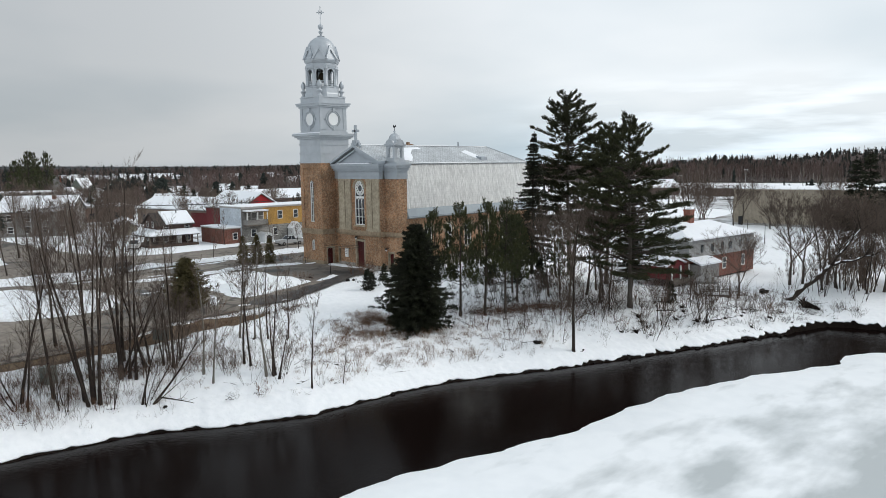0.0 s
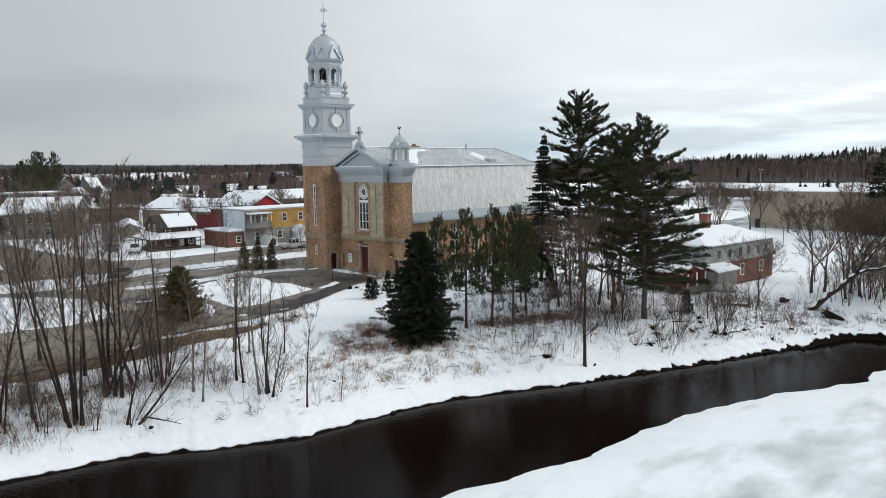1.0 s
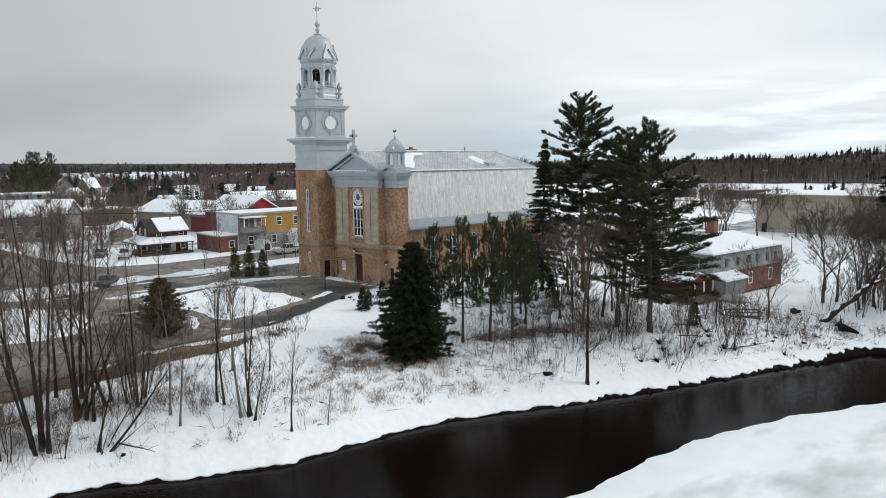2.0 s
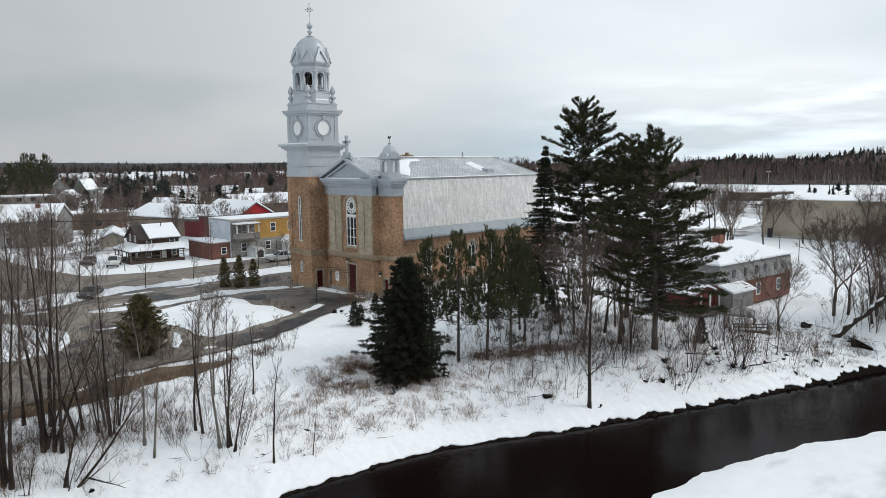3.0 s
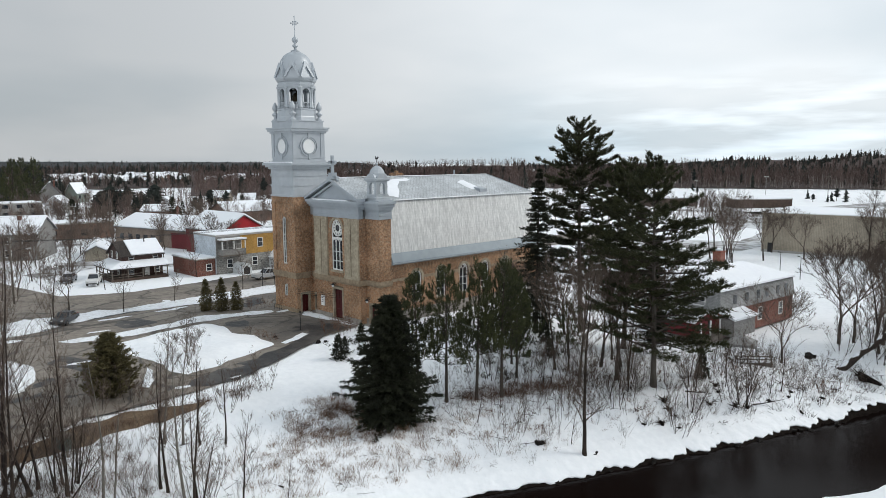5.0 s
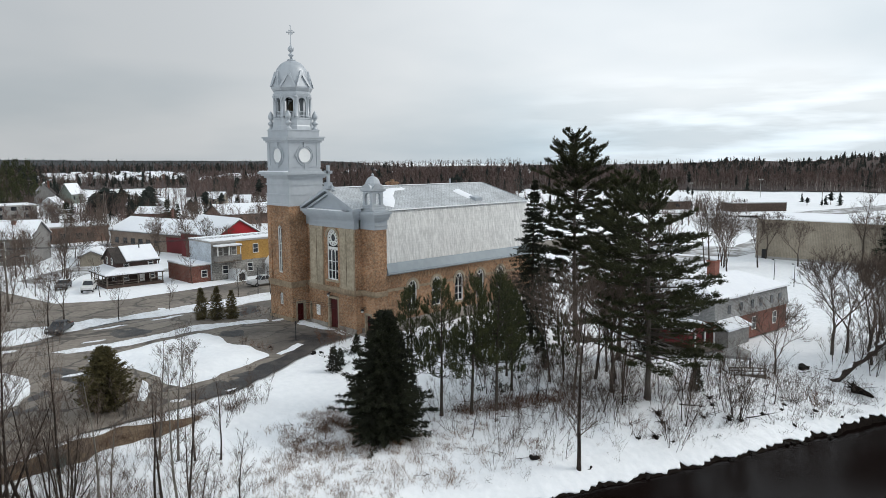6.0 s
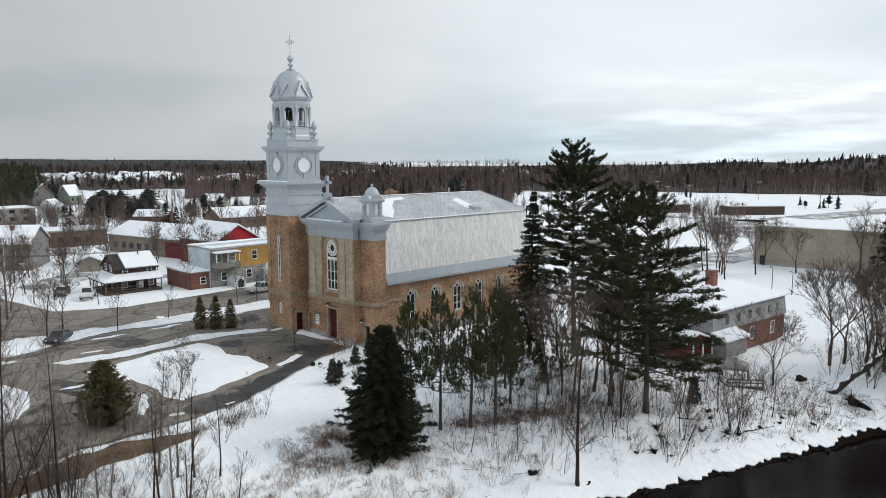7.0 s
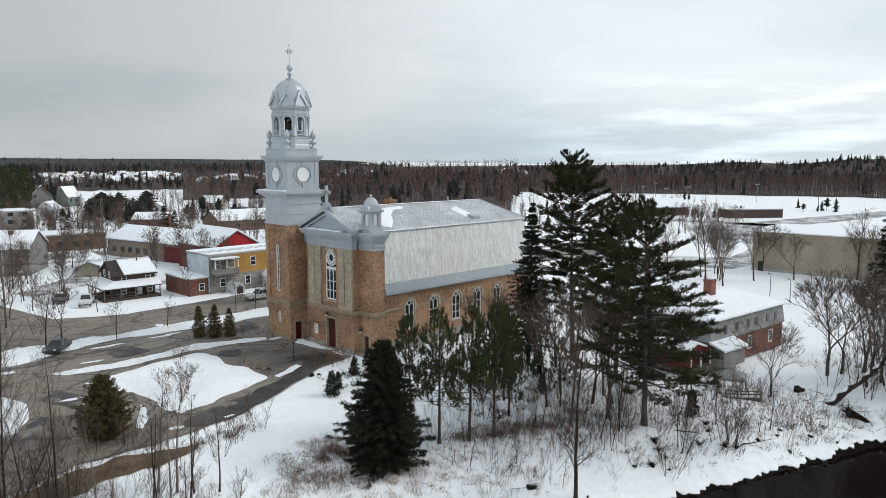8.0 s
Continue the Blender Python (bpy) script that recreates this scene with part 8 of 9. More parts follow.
sow(70, -40, -27, 215, 300, 0.1, 6, 11, 1.0, blades=32, broad=0.28)
sow(640, -9.5, 6, 335, 640, 0.14, 9, 15, 1.0, blades=24, broad=0.24)
sow(400, -9.5, 6, 640, 720, 0.2, 11, 15, 1.0, blades=24, broad=0.22)
sow(2400, -40, -5, 2150, 3300, 0.6, 9, 15, 1.0, tiers=2, blades=8, broad=0.36)
sow(70, 18.5, 22.5, 300, 322, 0.1, 3, 6, blades=30, broad=0.34)
sow(7, 26, 28.6, 358, 384, 1.0, 5, 7.5, wide=0.28)
sow(130, 5, 20, 225, 420, 0.14, 4, 9, blades=28, broad=0.32)
TAKEN = [(-57, -5, 12), (-50, 18, 20), (-92.5, -13.5, 11), (-84, 0, 7), (-92, 3, 7), (-122, 12, 13), (-99.5, 25.5, 20), (-74, 24, 12), (-190, 60, 10), (-148, 76, 22), (-236, 108, 8), (-232, 120, 7), (-214, 14, 15), (-234, 40, 7), (-47, -42, 8), (-72, -44, 9), (-96, -29, 9), (-70, -28, 9)]
for _ in range(170):
    x, y = from_eye(rng.uniform(-37, -9), rng.uniform(135, 290))
    if x < -46 and all(math.hypot(x - u, y - v) > w for u, v, w in TAKEN):
        h = rng.uniform(2.5, 7.5)
        far_woods.conifer(x, y, -1.0, h, 0.22) if rng.random() < 0.1 else far_woods.deciduous(x, y, -1.0, h, blades=34, broad=0.36, stem=0.08)
far_woods.make("brown leafless woods along the skyline", "dark green conifers along the skyline")

# bare trees between the nearer houses
for b, r, m, sc in [(rng.uniform(-33, -9), rng.uniform(150, 330), rng.choice((T_FAR, T_FAR, T_FAR, T_TALL2)), rng.uniform(0.45, 0.85)) for _ in range(95)]:
    x, y = from_eye(b, r)
    if x < -43 and not (-64 < x < -42 and -10 < y < 36) and not (-118 < x < -66 and 8 < y < 42):
        stand(m, x, y, rng.uniform(0, 360), sc)
for x, y, m, sc in ((-66, 12, T_FAR, 0.75), (-68, 17, T_FAR, 0.85), (-72, 9, T_FAR, 0.7), (-64, 20, T_FAR, 0.72), (-79, 2, T_FAR, 0.7), (-70, -10, T_FAR, 0.8), (-76, -16, T_TALL, 0.7), (-62, -18, T_FAR, 0.75), (-54, -30, T_TALL, 0.75), (-48, -24, T_FAR, 0.7), (-38, -46, T_FAR, 0.8), (-34, -54, T_TALL, 0.7),
                    (-20, -62, T_TALL, 0.9), (-30, -40, T_STREET, 1.6)):
    stand(m, x, y, rng.uniform(0, 360), sc)
for b, r, sc in ((-20.5, 243, 1.1), (-19.8, 247, 0.9), (-27, 225, 1.2), (-21.5, 190, 0.6), (-12, 210, 0.8), (-15.6, 262, 1.0)):
    stand(S_MID, *from_eye(b, r), rng.uniform(0, 360), sc)
for b, r, m, sc in ((-30.6, 300, P_RED, 1.7), (-29.4, 330, P_RED2, 1.8), (-31.4, 285, P_RED2, 1.5), (-30.0, 350, P_RED, 1.75)):
    stand(m, *from_eye(b, r), rng.uniform(0, 360), sc, label="tall dark pine among the houses")
for b, r, sc in ((15.4, 312, 0.45), (16.3, 318, 0.55), (17.2, 314, 0.4), (18.4, 320, 0.5), (19.4, 316, 0.45), (20.6, 322, 0.5), (14.6, 300, 0.6), (22.0, 318, 0.45)):
    stand(T_FAR, *from_eye(b, r), rng.uniform(0, 360), sc, label="small brown leafless tree beside the field")

# ---------------------------------------------------------------- brush, grass and rocks on the bank
rng = random.Random(9)


def tuft_mesh(seed, stems, height, spread, thin, twigs, slant=0.85):
    """A low clump of bare shoots, joined."""
    r = random.Random(seed)
    m = Mesh()
    for _ in range(stems):
        a, l = r.uniform(0, 2 * math.pi), height * r.uniform(0.45, 1.1)
        p = Vector((math.cos(a) * spread * r.random(), math.sin(a) * spread * r.random(), -0.1))
        pts, rad = bent(r, p, (math.cos(a) * slant * r.random(), math.sin(a) * slant * r.random(), 1), l, thin, thin * 0.3, 4, 0.26, 0.1)
        m.tube(pts, rad, 3, False)
        for _ in range(twigs):
            q, d = along(pts, r.uniform(0.3, 1.0))
            e = q + side_way(r, d, 0.5, 0.2) * l * r.uniform(0.15, 0.4)
            n = Vector((r.uniform(-1, 1), r.uniform(-1, 1), 0)).normalized() * thin * 0.45
            m.add([q - n, q + n, e], [(0, 1, 2)])
    return m


def scatter(name, models, places, material, label):
    """Many small clumps joined into one mesh of the kind stuff."""
    out = Mesh()
    for x, y, sc in places:
        m = rng.choice(models)
        a = rng.uniform(0, 2 * math.pi)
        c, s = math.cos(a) * sc, math.sin(a) * sc
        z = max(land(x, y), ground_height(x, y))
        out.add([(x + c * vx - s * vy, y + s * vx + c * vy, z + vz * sc) for vx, vy, vz in m.v], m.f)
    setting(name, out, material, label, False, "stuff", "brush")


def along_bank(n, y0, y1, d0, d1, s0, s1):
    out = []
    while len(out) < n:
        x, y = rng.uniform(10, 58), rng.uniform(y0, y1)
        if d0 < offshore(SHORE, x, y) < d1:
            out.append((x, y, rng.uniform(s0, s1)))
    return out


shoots = [tuft_mesh(100 + i, 7, 1.7, 0.45, 0.011, 11) for i in range(5)]
tall_shoots = [tuft_mesh(110 + i, 4, 3.2, 0.9, 0.015, 22, 0.5) for i in range(5)]


def grass_mesh(seed, blades, height, spread, wide):
    """A tuft of bent flat blades, joined."""
    r = random.Random(seed)
    m = Mesh()
    for _ in range(blades):
        a, l = r.uniform(0, 2 * math.pi), height * r.uniform(0.4, 1.1)
        p = Vector((r.gauss(0, spread * 0.5), r.gauss(0, spread * 0.5), -0.05))
        d = Vector((math.cos(a) * r.uniform(0.1, 0.8), math.sin(a) * r.uniform(0.1, 0.8), 1)).normalized()
        s = d.cross(Vector((r.uniform(-1, 1), r.uniform(-1, 1), 0.1))).normalized() * wide
        k = p + d * l * 0.6
        e = k + (d + Vector((math.cos(a), math.sin(a), -0.3)) * r.uniform(0.2, 1.0)).normalized() * l * 0.45
        m.add([p - s, p + s, k + s * 0.7, k - s * 0.7, e], [(0, 1, 2, 3), (3, 2, 4)])
    return m


grass = [grass_mesh(120 + i, 40, 0.55, 0.55, 0.007) for i in range(5)]
scatter("brush", shoots, along_bank(310, -16, 34, 1.6, 14, 0.35, 1.0) + along_bank(150, -60, -16, 2.0, 14, 0.4, 0.9) + along_bank(110, -60, -41, 1.5, 11, 0.5, 1.1), TWIG, "thin bare brush poking through the snow")
scatter("saplings", tall_shoots, along_bank(190, -11, 30, 3.0, 17, 0.5, 1.4) + along_bank(110, -62, -30, 4.0, 15, 0.5, 1.2), TWIG, "thin grey saplings crowding the snowy bank")
scatter("dry_grass", grass, along_bank(190, -30, -14, 2.5, 10, 0.6, 1.6) + along_bank(70, -16, -6, 3.0, 9, 0.5, 1.2) + along_bank(90, -60, -30, 3.0, 15, 0.5, 1.2) + [(rng.uniform(21, 26.5), rng.uniform(-23, -16), rng.uniform(0.8, 1.6)) for _ in range(70)], STRAW, "straw-coloured dead grass in the snow")
scatter("dry_weeds", grass, along_bank(150, -56, -34, 6, 15, 1.0, 2.0) + [(14 + rng.uniform(-1, 2.5), rng.uniform(-46, -28), rng.uniform(0.8, 1.6)) for _ in range(60)] + [(16.3 + rng.uniform(-0.9, 0.9), rng.uniform(-34, -20), rng.uniform(0.6, 1.3)) for _ in range(70)] + along_bank(90, -58, -42, 2.5, 9, 0.7, 1.4), RUSTTWIG, "rusty dead weeds along the drive")


def seedling_mesh(seed):
    """A low evergreen seedling: a few shoots set with needles."""
    r, m = random.Random(seed), Mesh()
    for _ in range(9):
        a = r.uniform(0, 2 * math.pi)
        p = Vector((math.cos(a) * 0.2, math.sin(a) * 0.2, r.uniform(-0.05, 0.3)))
        brush(m, r, p, p + Vector((math.cos(a) * r.uniform(0.2, 0.6), math.sin(a) * r.uniform(0.2, 0.6), r.uniform(0.15, 0.6))), 0.2, 22, 0.11)
    return m


scatter("low_evergreens", [seedling_mesh(130 + i) for i in range(3)], [(rng.uniform(14, 30), rng.uniform(-4, 14), rng.uniform(0.5, 1.2)) for _ in range(110)] + [(rng.uniform(9, 15), rng.uniform(-9, 0), rng.uniform(0.5, 1.0)) for _ in range(24)], SPRUCE, "low dark evergreen seedlings in the snow")

# sticks and litter on the snow, needle litter under the pines
sticks = []
for i in range(6):
    r = random.Random(300 + i)
    m = Mesh()
    for _ in range(5):
        a = r.uniform(0, 2 * math.pi)
        lp, lr = bent(r, (r.uniform(-0.5, 0.5), r.uniform(-0.5, 0.5), 0.03), (math.cos(a), math.sin(a), r.uniform(0, 0.35)), r.uniform(0.5, 1.5), 0.025, 0.008, 3, 0.25)
        m.tube(lp, lr, 3)
    sticks.append(m)
scatter("fallen_sticks", sticks, along_bank(100, -12, 36, 0.6, 13, 0.5, 1.4) + along_bank(60, -58, -12, 2, 14, 0.5, 1.1), DARK_BARK, "dark broken sticks strewn on the snow")
scatter("bank_litter", grass, along_bank(230, -14, 34, 0.8, 13, 0.35, 0.9) + along_bank(90, -30, -12, 2.0, 11, 0.4, 0.9) + [(29.4 + 0.42 * u + rng.gauss(0, 0.8), -7.5 + u + rng.gauss(0, 0.8), rng.uniform(0.6, 1.4)) for u in [rng.uniform(0, 11) for _ in range(230)]] + [(rng.gauss(24.0, 1.0), rng.gauss(-18.2, 1.0), rng.uniform(0.7, 1.3)) for _ in range(60)] + [(rng.gauss(26.0, 1.4), rng.gauss(-21.6, 1.4), rng.uniform(0.4, 0.9)) for _ in range(60)], RUSTTWIG, "reddish brown litter and dead weeds on the snow")
scatter("bush_litter", [tuft_mesh(140 + i, 18, 0.9, 0.7, 0.02, 5) for i in range(3)], [(rng.gauss(34.5, 2.6), rng.gauss(6.5, 2.6), rng.uniform(0.5, 1.2)) for _ in range(50)] + along_bank(80, 2, 34, 1.0, 5.5, 0.4, 1.0), DARK_BARK, "dark tangled brush and debris on the bank")


def rock(x, y, size, seed, label="dark wet rock at the water's edge", sink=0.3, material=None, snow=False):
    r = random.Random(seed)
    bm = bmesh.new()
    bmesh.ops.create_icosphere(bm, subdivisions=2, radius=1.0)
    sx, sy, sz = size * r.uniform(0.8, 1.5), size * r.uniform(0.7, 1.1), size * r.uniform(0.45, 0.8)
    for v in bm.verts:
        k = 1 + 0.8 * noise.noise((v.co.x * 1.5 + seed, v.co.y * 1.5, v.co.z * 1.5)) + 0.4 * noise.noise((v.co.x * 3 + seed, v.co.y * 3, v.co.z * 3))
        v.co = Vector((v.co.x * sx * k, v.co.y * sy * k, v.co.z * sz * k))
    me = bpy.data.meshes.new("rock")
    bm.to_mesh(me)
    bm.free()
    me.materials.append(material or ROCK)
    ob = new("rock", me)
    z = max(land(x, y), WATER_Z)
    ob.matrix_basis = pose(x, y, z + sz * (0.5 - sink), 0, 0, r.uniform(0, 360))
    return tagged(ob, label, "rock", "rocks along the river bank")


pts = [p for p in shore_points(0.9)]
for i, (x, y, nx, ny) in enumerate(pts):
    if -14 < y < 34 and rng.random() < 0.45:
        n = Vector((nx, ny)).normalized()
        k = rng.uniform(-0.5, 0.9)
        rock(x + n.x * k, y + n.y * k, rng.uniform(0.1, 0.36), i)
for i, (x, y, s) in enumerate(along_bank(16, 2, 30, 0.6, 4.0, 0.12, 0.3)):
    rock(x, y, s, 400 + i, "dark rock half buried in bank snow", 0.6)
for i, (x, y, s) in enumerate(((41.9, -4.2, 0.42), (41.0, -4.0, 0.4), (27.3, -45.6, 0.55), (35.2, -25.2, 0.3), (45.1, 33.6, 0.55), (37.8, -7.6, 0.4), (27.0, -42.2, 0.25), (2.8, -10.9, 0.3), (3.6, -11.2, 0.22), (1.8, -11.8, 0.28), (7.9, -8.6, 0.3), (8.1, -7.8, 0.25))):
    rock(x, y, s, 500 + i, "dark boulder showing through the snow", 0.25)



def root_clump(x, y, size, seed):
    """A dark rotten stump with a tangle of roots and dead stalks, half buried in snow."""
    r = random.Random(seed)
    t = thing("stump", pose(x, y, land(x, y), 0, 0, r.uniform(0, 360)), "dark rotten stump with tangled roots in the snow", "stump")
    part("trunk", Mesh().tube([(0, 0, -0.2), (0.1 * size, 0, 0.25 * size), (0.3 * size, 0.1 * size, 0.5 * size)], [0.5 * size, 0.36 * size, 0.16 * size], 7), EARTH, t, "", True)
    m = Mesh()
    for _ in range(26):
        a = r.uniform(0, 2 * math.pi)
        lp, lr = bent(r, (0, 0, 0.15 * size), (math.cos(a), math.sin(a), r.uniform(-0.1, 0.8)), size * r.uniform(0.7, 2.2), 0.05 * size + 0.012, 0.008, 4, 0.3, 0.02)
        m.tube(lp, lr, 3)
    tagged(part("root_tangle", m, DARK_BARK, t), kind="stuff")


for i, (x, y, sz) in enumerate(((44.4, 2.0, 0.45), (47.0, 8.8, 0.5), (48.0, 11.2, 0.4), (42.7, 4.0, 0.5), (41.2, 7.1, 0.55), (42.0, 6.3, 0.4), (45.8, 9.4, 0.4), (42.8, 14.3, 0.5), (43.6, 13.2, 0.4), (45.6, 12.6, 0.5), (46.4, 13.4, 0.4), (49.4, 16.0, 0.4), (44.0, 10.6, 0.35), (38.0, -7.2, 0.35), (41.6, -4.6, 0.5))):
    root_clump(x, y, sz, 640 + i)
# low leaning bushes on the bank
for i, (x, y, sc) in enumerate(along_bank(34, -9, 28, 2.5, 13, 0.3, 0.62)):
    stand((T_BUSH2, T_THIN2, T_BUSH)[i % 3], x, y, rng.uniform(0, 360), sc, rng.uniform(0, 16), rng.uniform(-60, 60))
# fallen trunk leaning over the bank, with root plate and debris
log = thing("fallen_tree", pose(49.0, 32.4, land(49.0, 32.4)), "dark leaning tree trunk topped with snow", "tree")
r = random.Random(4)
def leaning(steps):
    """Points from steps (along, up), with some wandering; along runs down the bank's line."""
    return [Vector((0.709 * u + r.uniform(-0.12, 0.12), 0.705 * u + r.uniform(-0.12, 0.12), v)) for u, v in steps]


stem = leaning([(-0.4, -0.3), (0.8, 0.7), (2.0, 1.75), (3.2, 2.7), (4.2, 3.7), (5.2, 4.4)])
rising = [stem[-1]] + leaning([(5.9, 5.5), (6.9, 6.6), (7.6, 7.9), (8.9, 9.4)])
level = [stem[-1]] + leaning([(6.6, 4.9), (8.0, 5.0), (9.4, 5.6), (10.8, 5.7)])
br = Mesh()
for nm, pts, rad in (("trunk", stem, [0.46, 0.36, 0.32, 0.30, 0.27, 0.24]), ("limb", rising, [0.2, 0.16, 0.13, 0.09, 0.04]), ("limb", level, [0.2, 0.16, 0.13, 0.09, 0.05])):
    part(nm, Mesh().tube(pts, rad, 8), DARK_BARK, log, "", True)
    for i in range(len(pts) - 1):
        if r.random() < 0.85:
            p, q = pts[i].lerp(pts[i + 1], r.uniform(0.02, 0.2)), pts[i].lerp(pts[i + 1], r.uniform(0.75, 0.98))
            w = rad[i] * 0.85
            part("snow_ridge", Mesh().tube([p + Vector((0, 0, w * 0.8)), p.lerp(q, 0.5) + Vector((0, 0, w * 0.95)), q + Vector((0, 0, w * 0.75))], [w * 0.5, w * 0.95, w * 0.4], 6), ROOFSNOW, log, "snow lying along the trunk", True)
    for _ in range(11):
        q, d = along(pts, r.uniform(0.3, 1.0))
        lp, lr = bent(r, q, side_way(r, d, 0.6, 0.4), r.uniform(1.2, 3.6), 0.06, 0.012, 5, 0.2, 0.2)
        br.tube(lp, lr, 4)
        for _ in range(7):
            q2, d2 = along(lp, r.uniform(0.3, 1.0))
            tp, tr = bent(r, q2, side_way(r, d2, 0.6, 0.2), r.uniform(0.5, 1.5), 0.02, 0.008, 3, 0.2, 0.2)
            br.tube(tp, tr, 3)
tagged(part("branchwork", br, DARK_BARK, log), kind="stuff")
stump = thing("stump", pose(51.2, 31.0, land(51.2, 31.0)), "upturned dark roots and rotten log", "stump")
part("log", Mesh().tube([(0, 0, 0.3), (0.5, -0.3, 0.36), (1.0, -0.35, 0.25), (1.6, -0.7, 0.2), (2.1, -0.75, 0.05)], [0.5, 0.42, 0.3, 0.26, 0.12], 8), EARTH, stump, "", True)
rt = Mesh()
for _ in range(18):
    lp, lr = bent(r, (0, 0, 0.4), (r.uniform(-1, 0.4), r.uniform(-0.6, 1), r.uniform(-0.1, 1)), r.uniform(0.6, 1.4), 0.09, 0.02, 4, 0.25)
    rt.tube(lp, lr, 4)
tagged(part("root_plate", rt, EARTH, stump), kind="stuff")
for i, (x, y, a, l) in enumerate(((26.0, -42.2, 20, 3.6), (40.2, -9.5, 70, 2.0), (43.0, 6.0, 140, 2.4), (46.6, 14.2, 60, 3.0), (44.4, 19.0, 120, 2.2), (30.5, -27.5, 200, 2.0), (41.6, 10.4, 10, 2.6))):
    b = thing("fallen_branch", pose(x, y, land(x, y) + 0.12, 0, 0, a), "dark fallen branch lying in the snow", "branch")
    m = Mesh()
    lp, lr = bent(r, (0, 0, 0), (1, 0, 0.06), l, 0.07, 0.02, 6, 0.12)
    m.tube(lp, lr, 5)
    part("limb", m, DARK_BARK, b, "", True)
    tw = Mesh()
    for _ in range(9):
        q, d = along(lp, r.uniform(0.2, 1))
        tp, tr = bent(r, q, side_way(r, d, 0.6, 0.35), r.uniform(0.4, 1.1), 0.02, 0.006, 3, 0.2)
        tw.tube(tp, tr, 3)
    tagged(part("twigs", tw, DARK_BARK, b), kind="stuff")

# garden things by the brick house
bench = thing("picnic_deck", pose(41.4, 25.8, land(41.4, 25.8), 0, 0, 40), "grey wooden garden deck with snowy railings", "deck")
part("platform", Mesh().box(-2.0, -1.2, -0.3, 2.0, 1.2, 0.3), GREYWOOD, bench)
part("platform_snow", Mesh().box(-1.9, -1.1, 0.3, 1.9, 1.1, 0.42), ROOFSNOW, bench)
for u in (-1.9, -0.6, 0.6, 1.9):
    part("rail_post", Mesh().box(u - 0.06, -1.2, 0.3, u + 0.06, -1.08, 1.1), GREYWOOD, bench)
for z in (0.65, 1.0):
    part("rail", Mesh().box(-2.0, -1.22, z, 2.0, -1.1, z + 0.1), GREYWOOD, bench)
gaz = thing("garden_tent", pose(39.6, 28.0, land(39.6, 28.0), 0, 0, 20), "sagging grey canvas garden tent on thin poles", "tent")
part("canopy", Mesh().add([(-1.5, -1.5, 1.8), (1.5, -1.5, 1.8), (1.5, 1.5, 1.8), (-1.5, 1.5, 1.8), (0, 0, 2.7), (-1.5, -1.5, 1.5), (1.5, -1.5, 1.5), (1.5, 1.5, 1.5), (-1.5, 1.5, 1.5), (0, 0, 2.6)],
                          [(0, 1, 4), (1, 2, 4), (2, 3, 4), (3, 0, 4), (5, 6, 1, 0), (6, 7, 2, 1), (7, 8, 3, 2), (8, 5, 0, 3), (6, 5, 9), (7, 6, 9), (8, 7, 9), (5, 8, 9)]), CANVAS, gaz)
for sx in (-1.45, 1.45):
    for sy in (-1.45, 1.45):
        part("pole", Mesh().tube([(sx, sy, -0.2), (sx, sy, 1.8)], 0.04, 6), IRON, gaz)
for x, y in ((27.5, 79.8), (23.6, 80.9)):
    lp = thing("yard_lamp", pose(x, y, land(x, y), 0, 0, 130), "thin grey yard lamp post with a side arm", "lamp post")
    part("post", Mesh().tube([(0, 0, -0.3), (0, 0, 4.0)], [0.07, 0.05], 6), IRON, lp)
    part("arm", Mesh().tube([(0, 0, 3.9), (0.9, 0, 4.0)], 0.035, 5), IRON, lp)
    part("lamp_head", Mesh().box(0.8, -0.12, 3.9, 1.3, 0.12, 4.02), IRON, lp)


# ---------------------------------------------------------------- vehicles
def paint(name, a):
    return mat(name, a, tuple(v * 0.88 for v in a), rough=0.35, fine=2, coarse=0.6, spec=0.5)


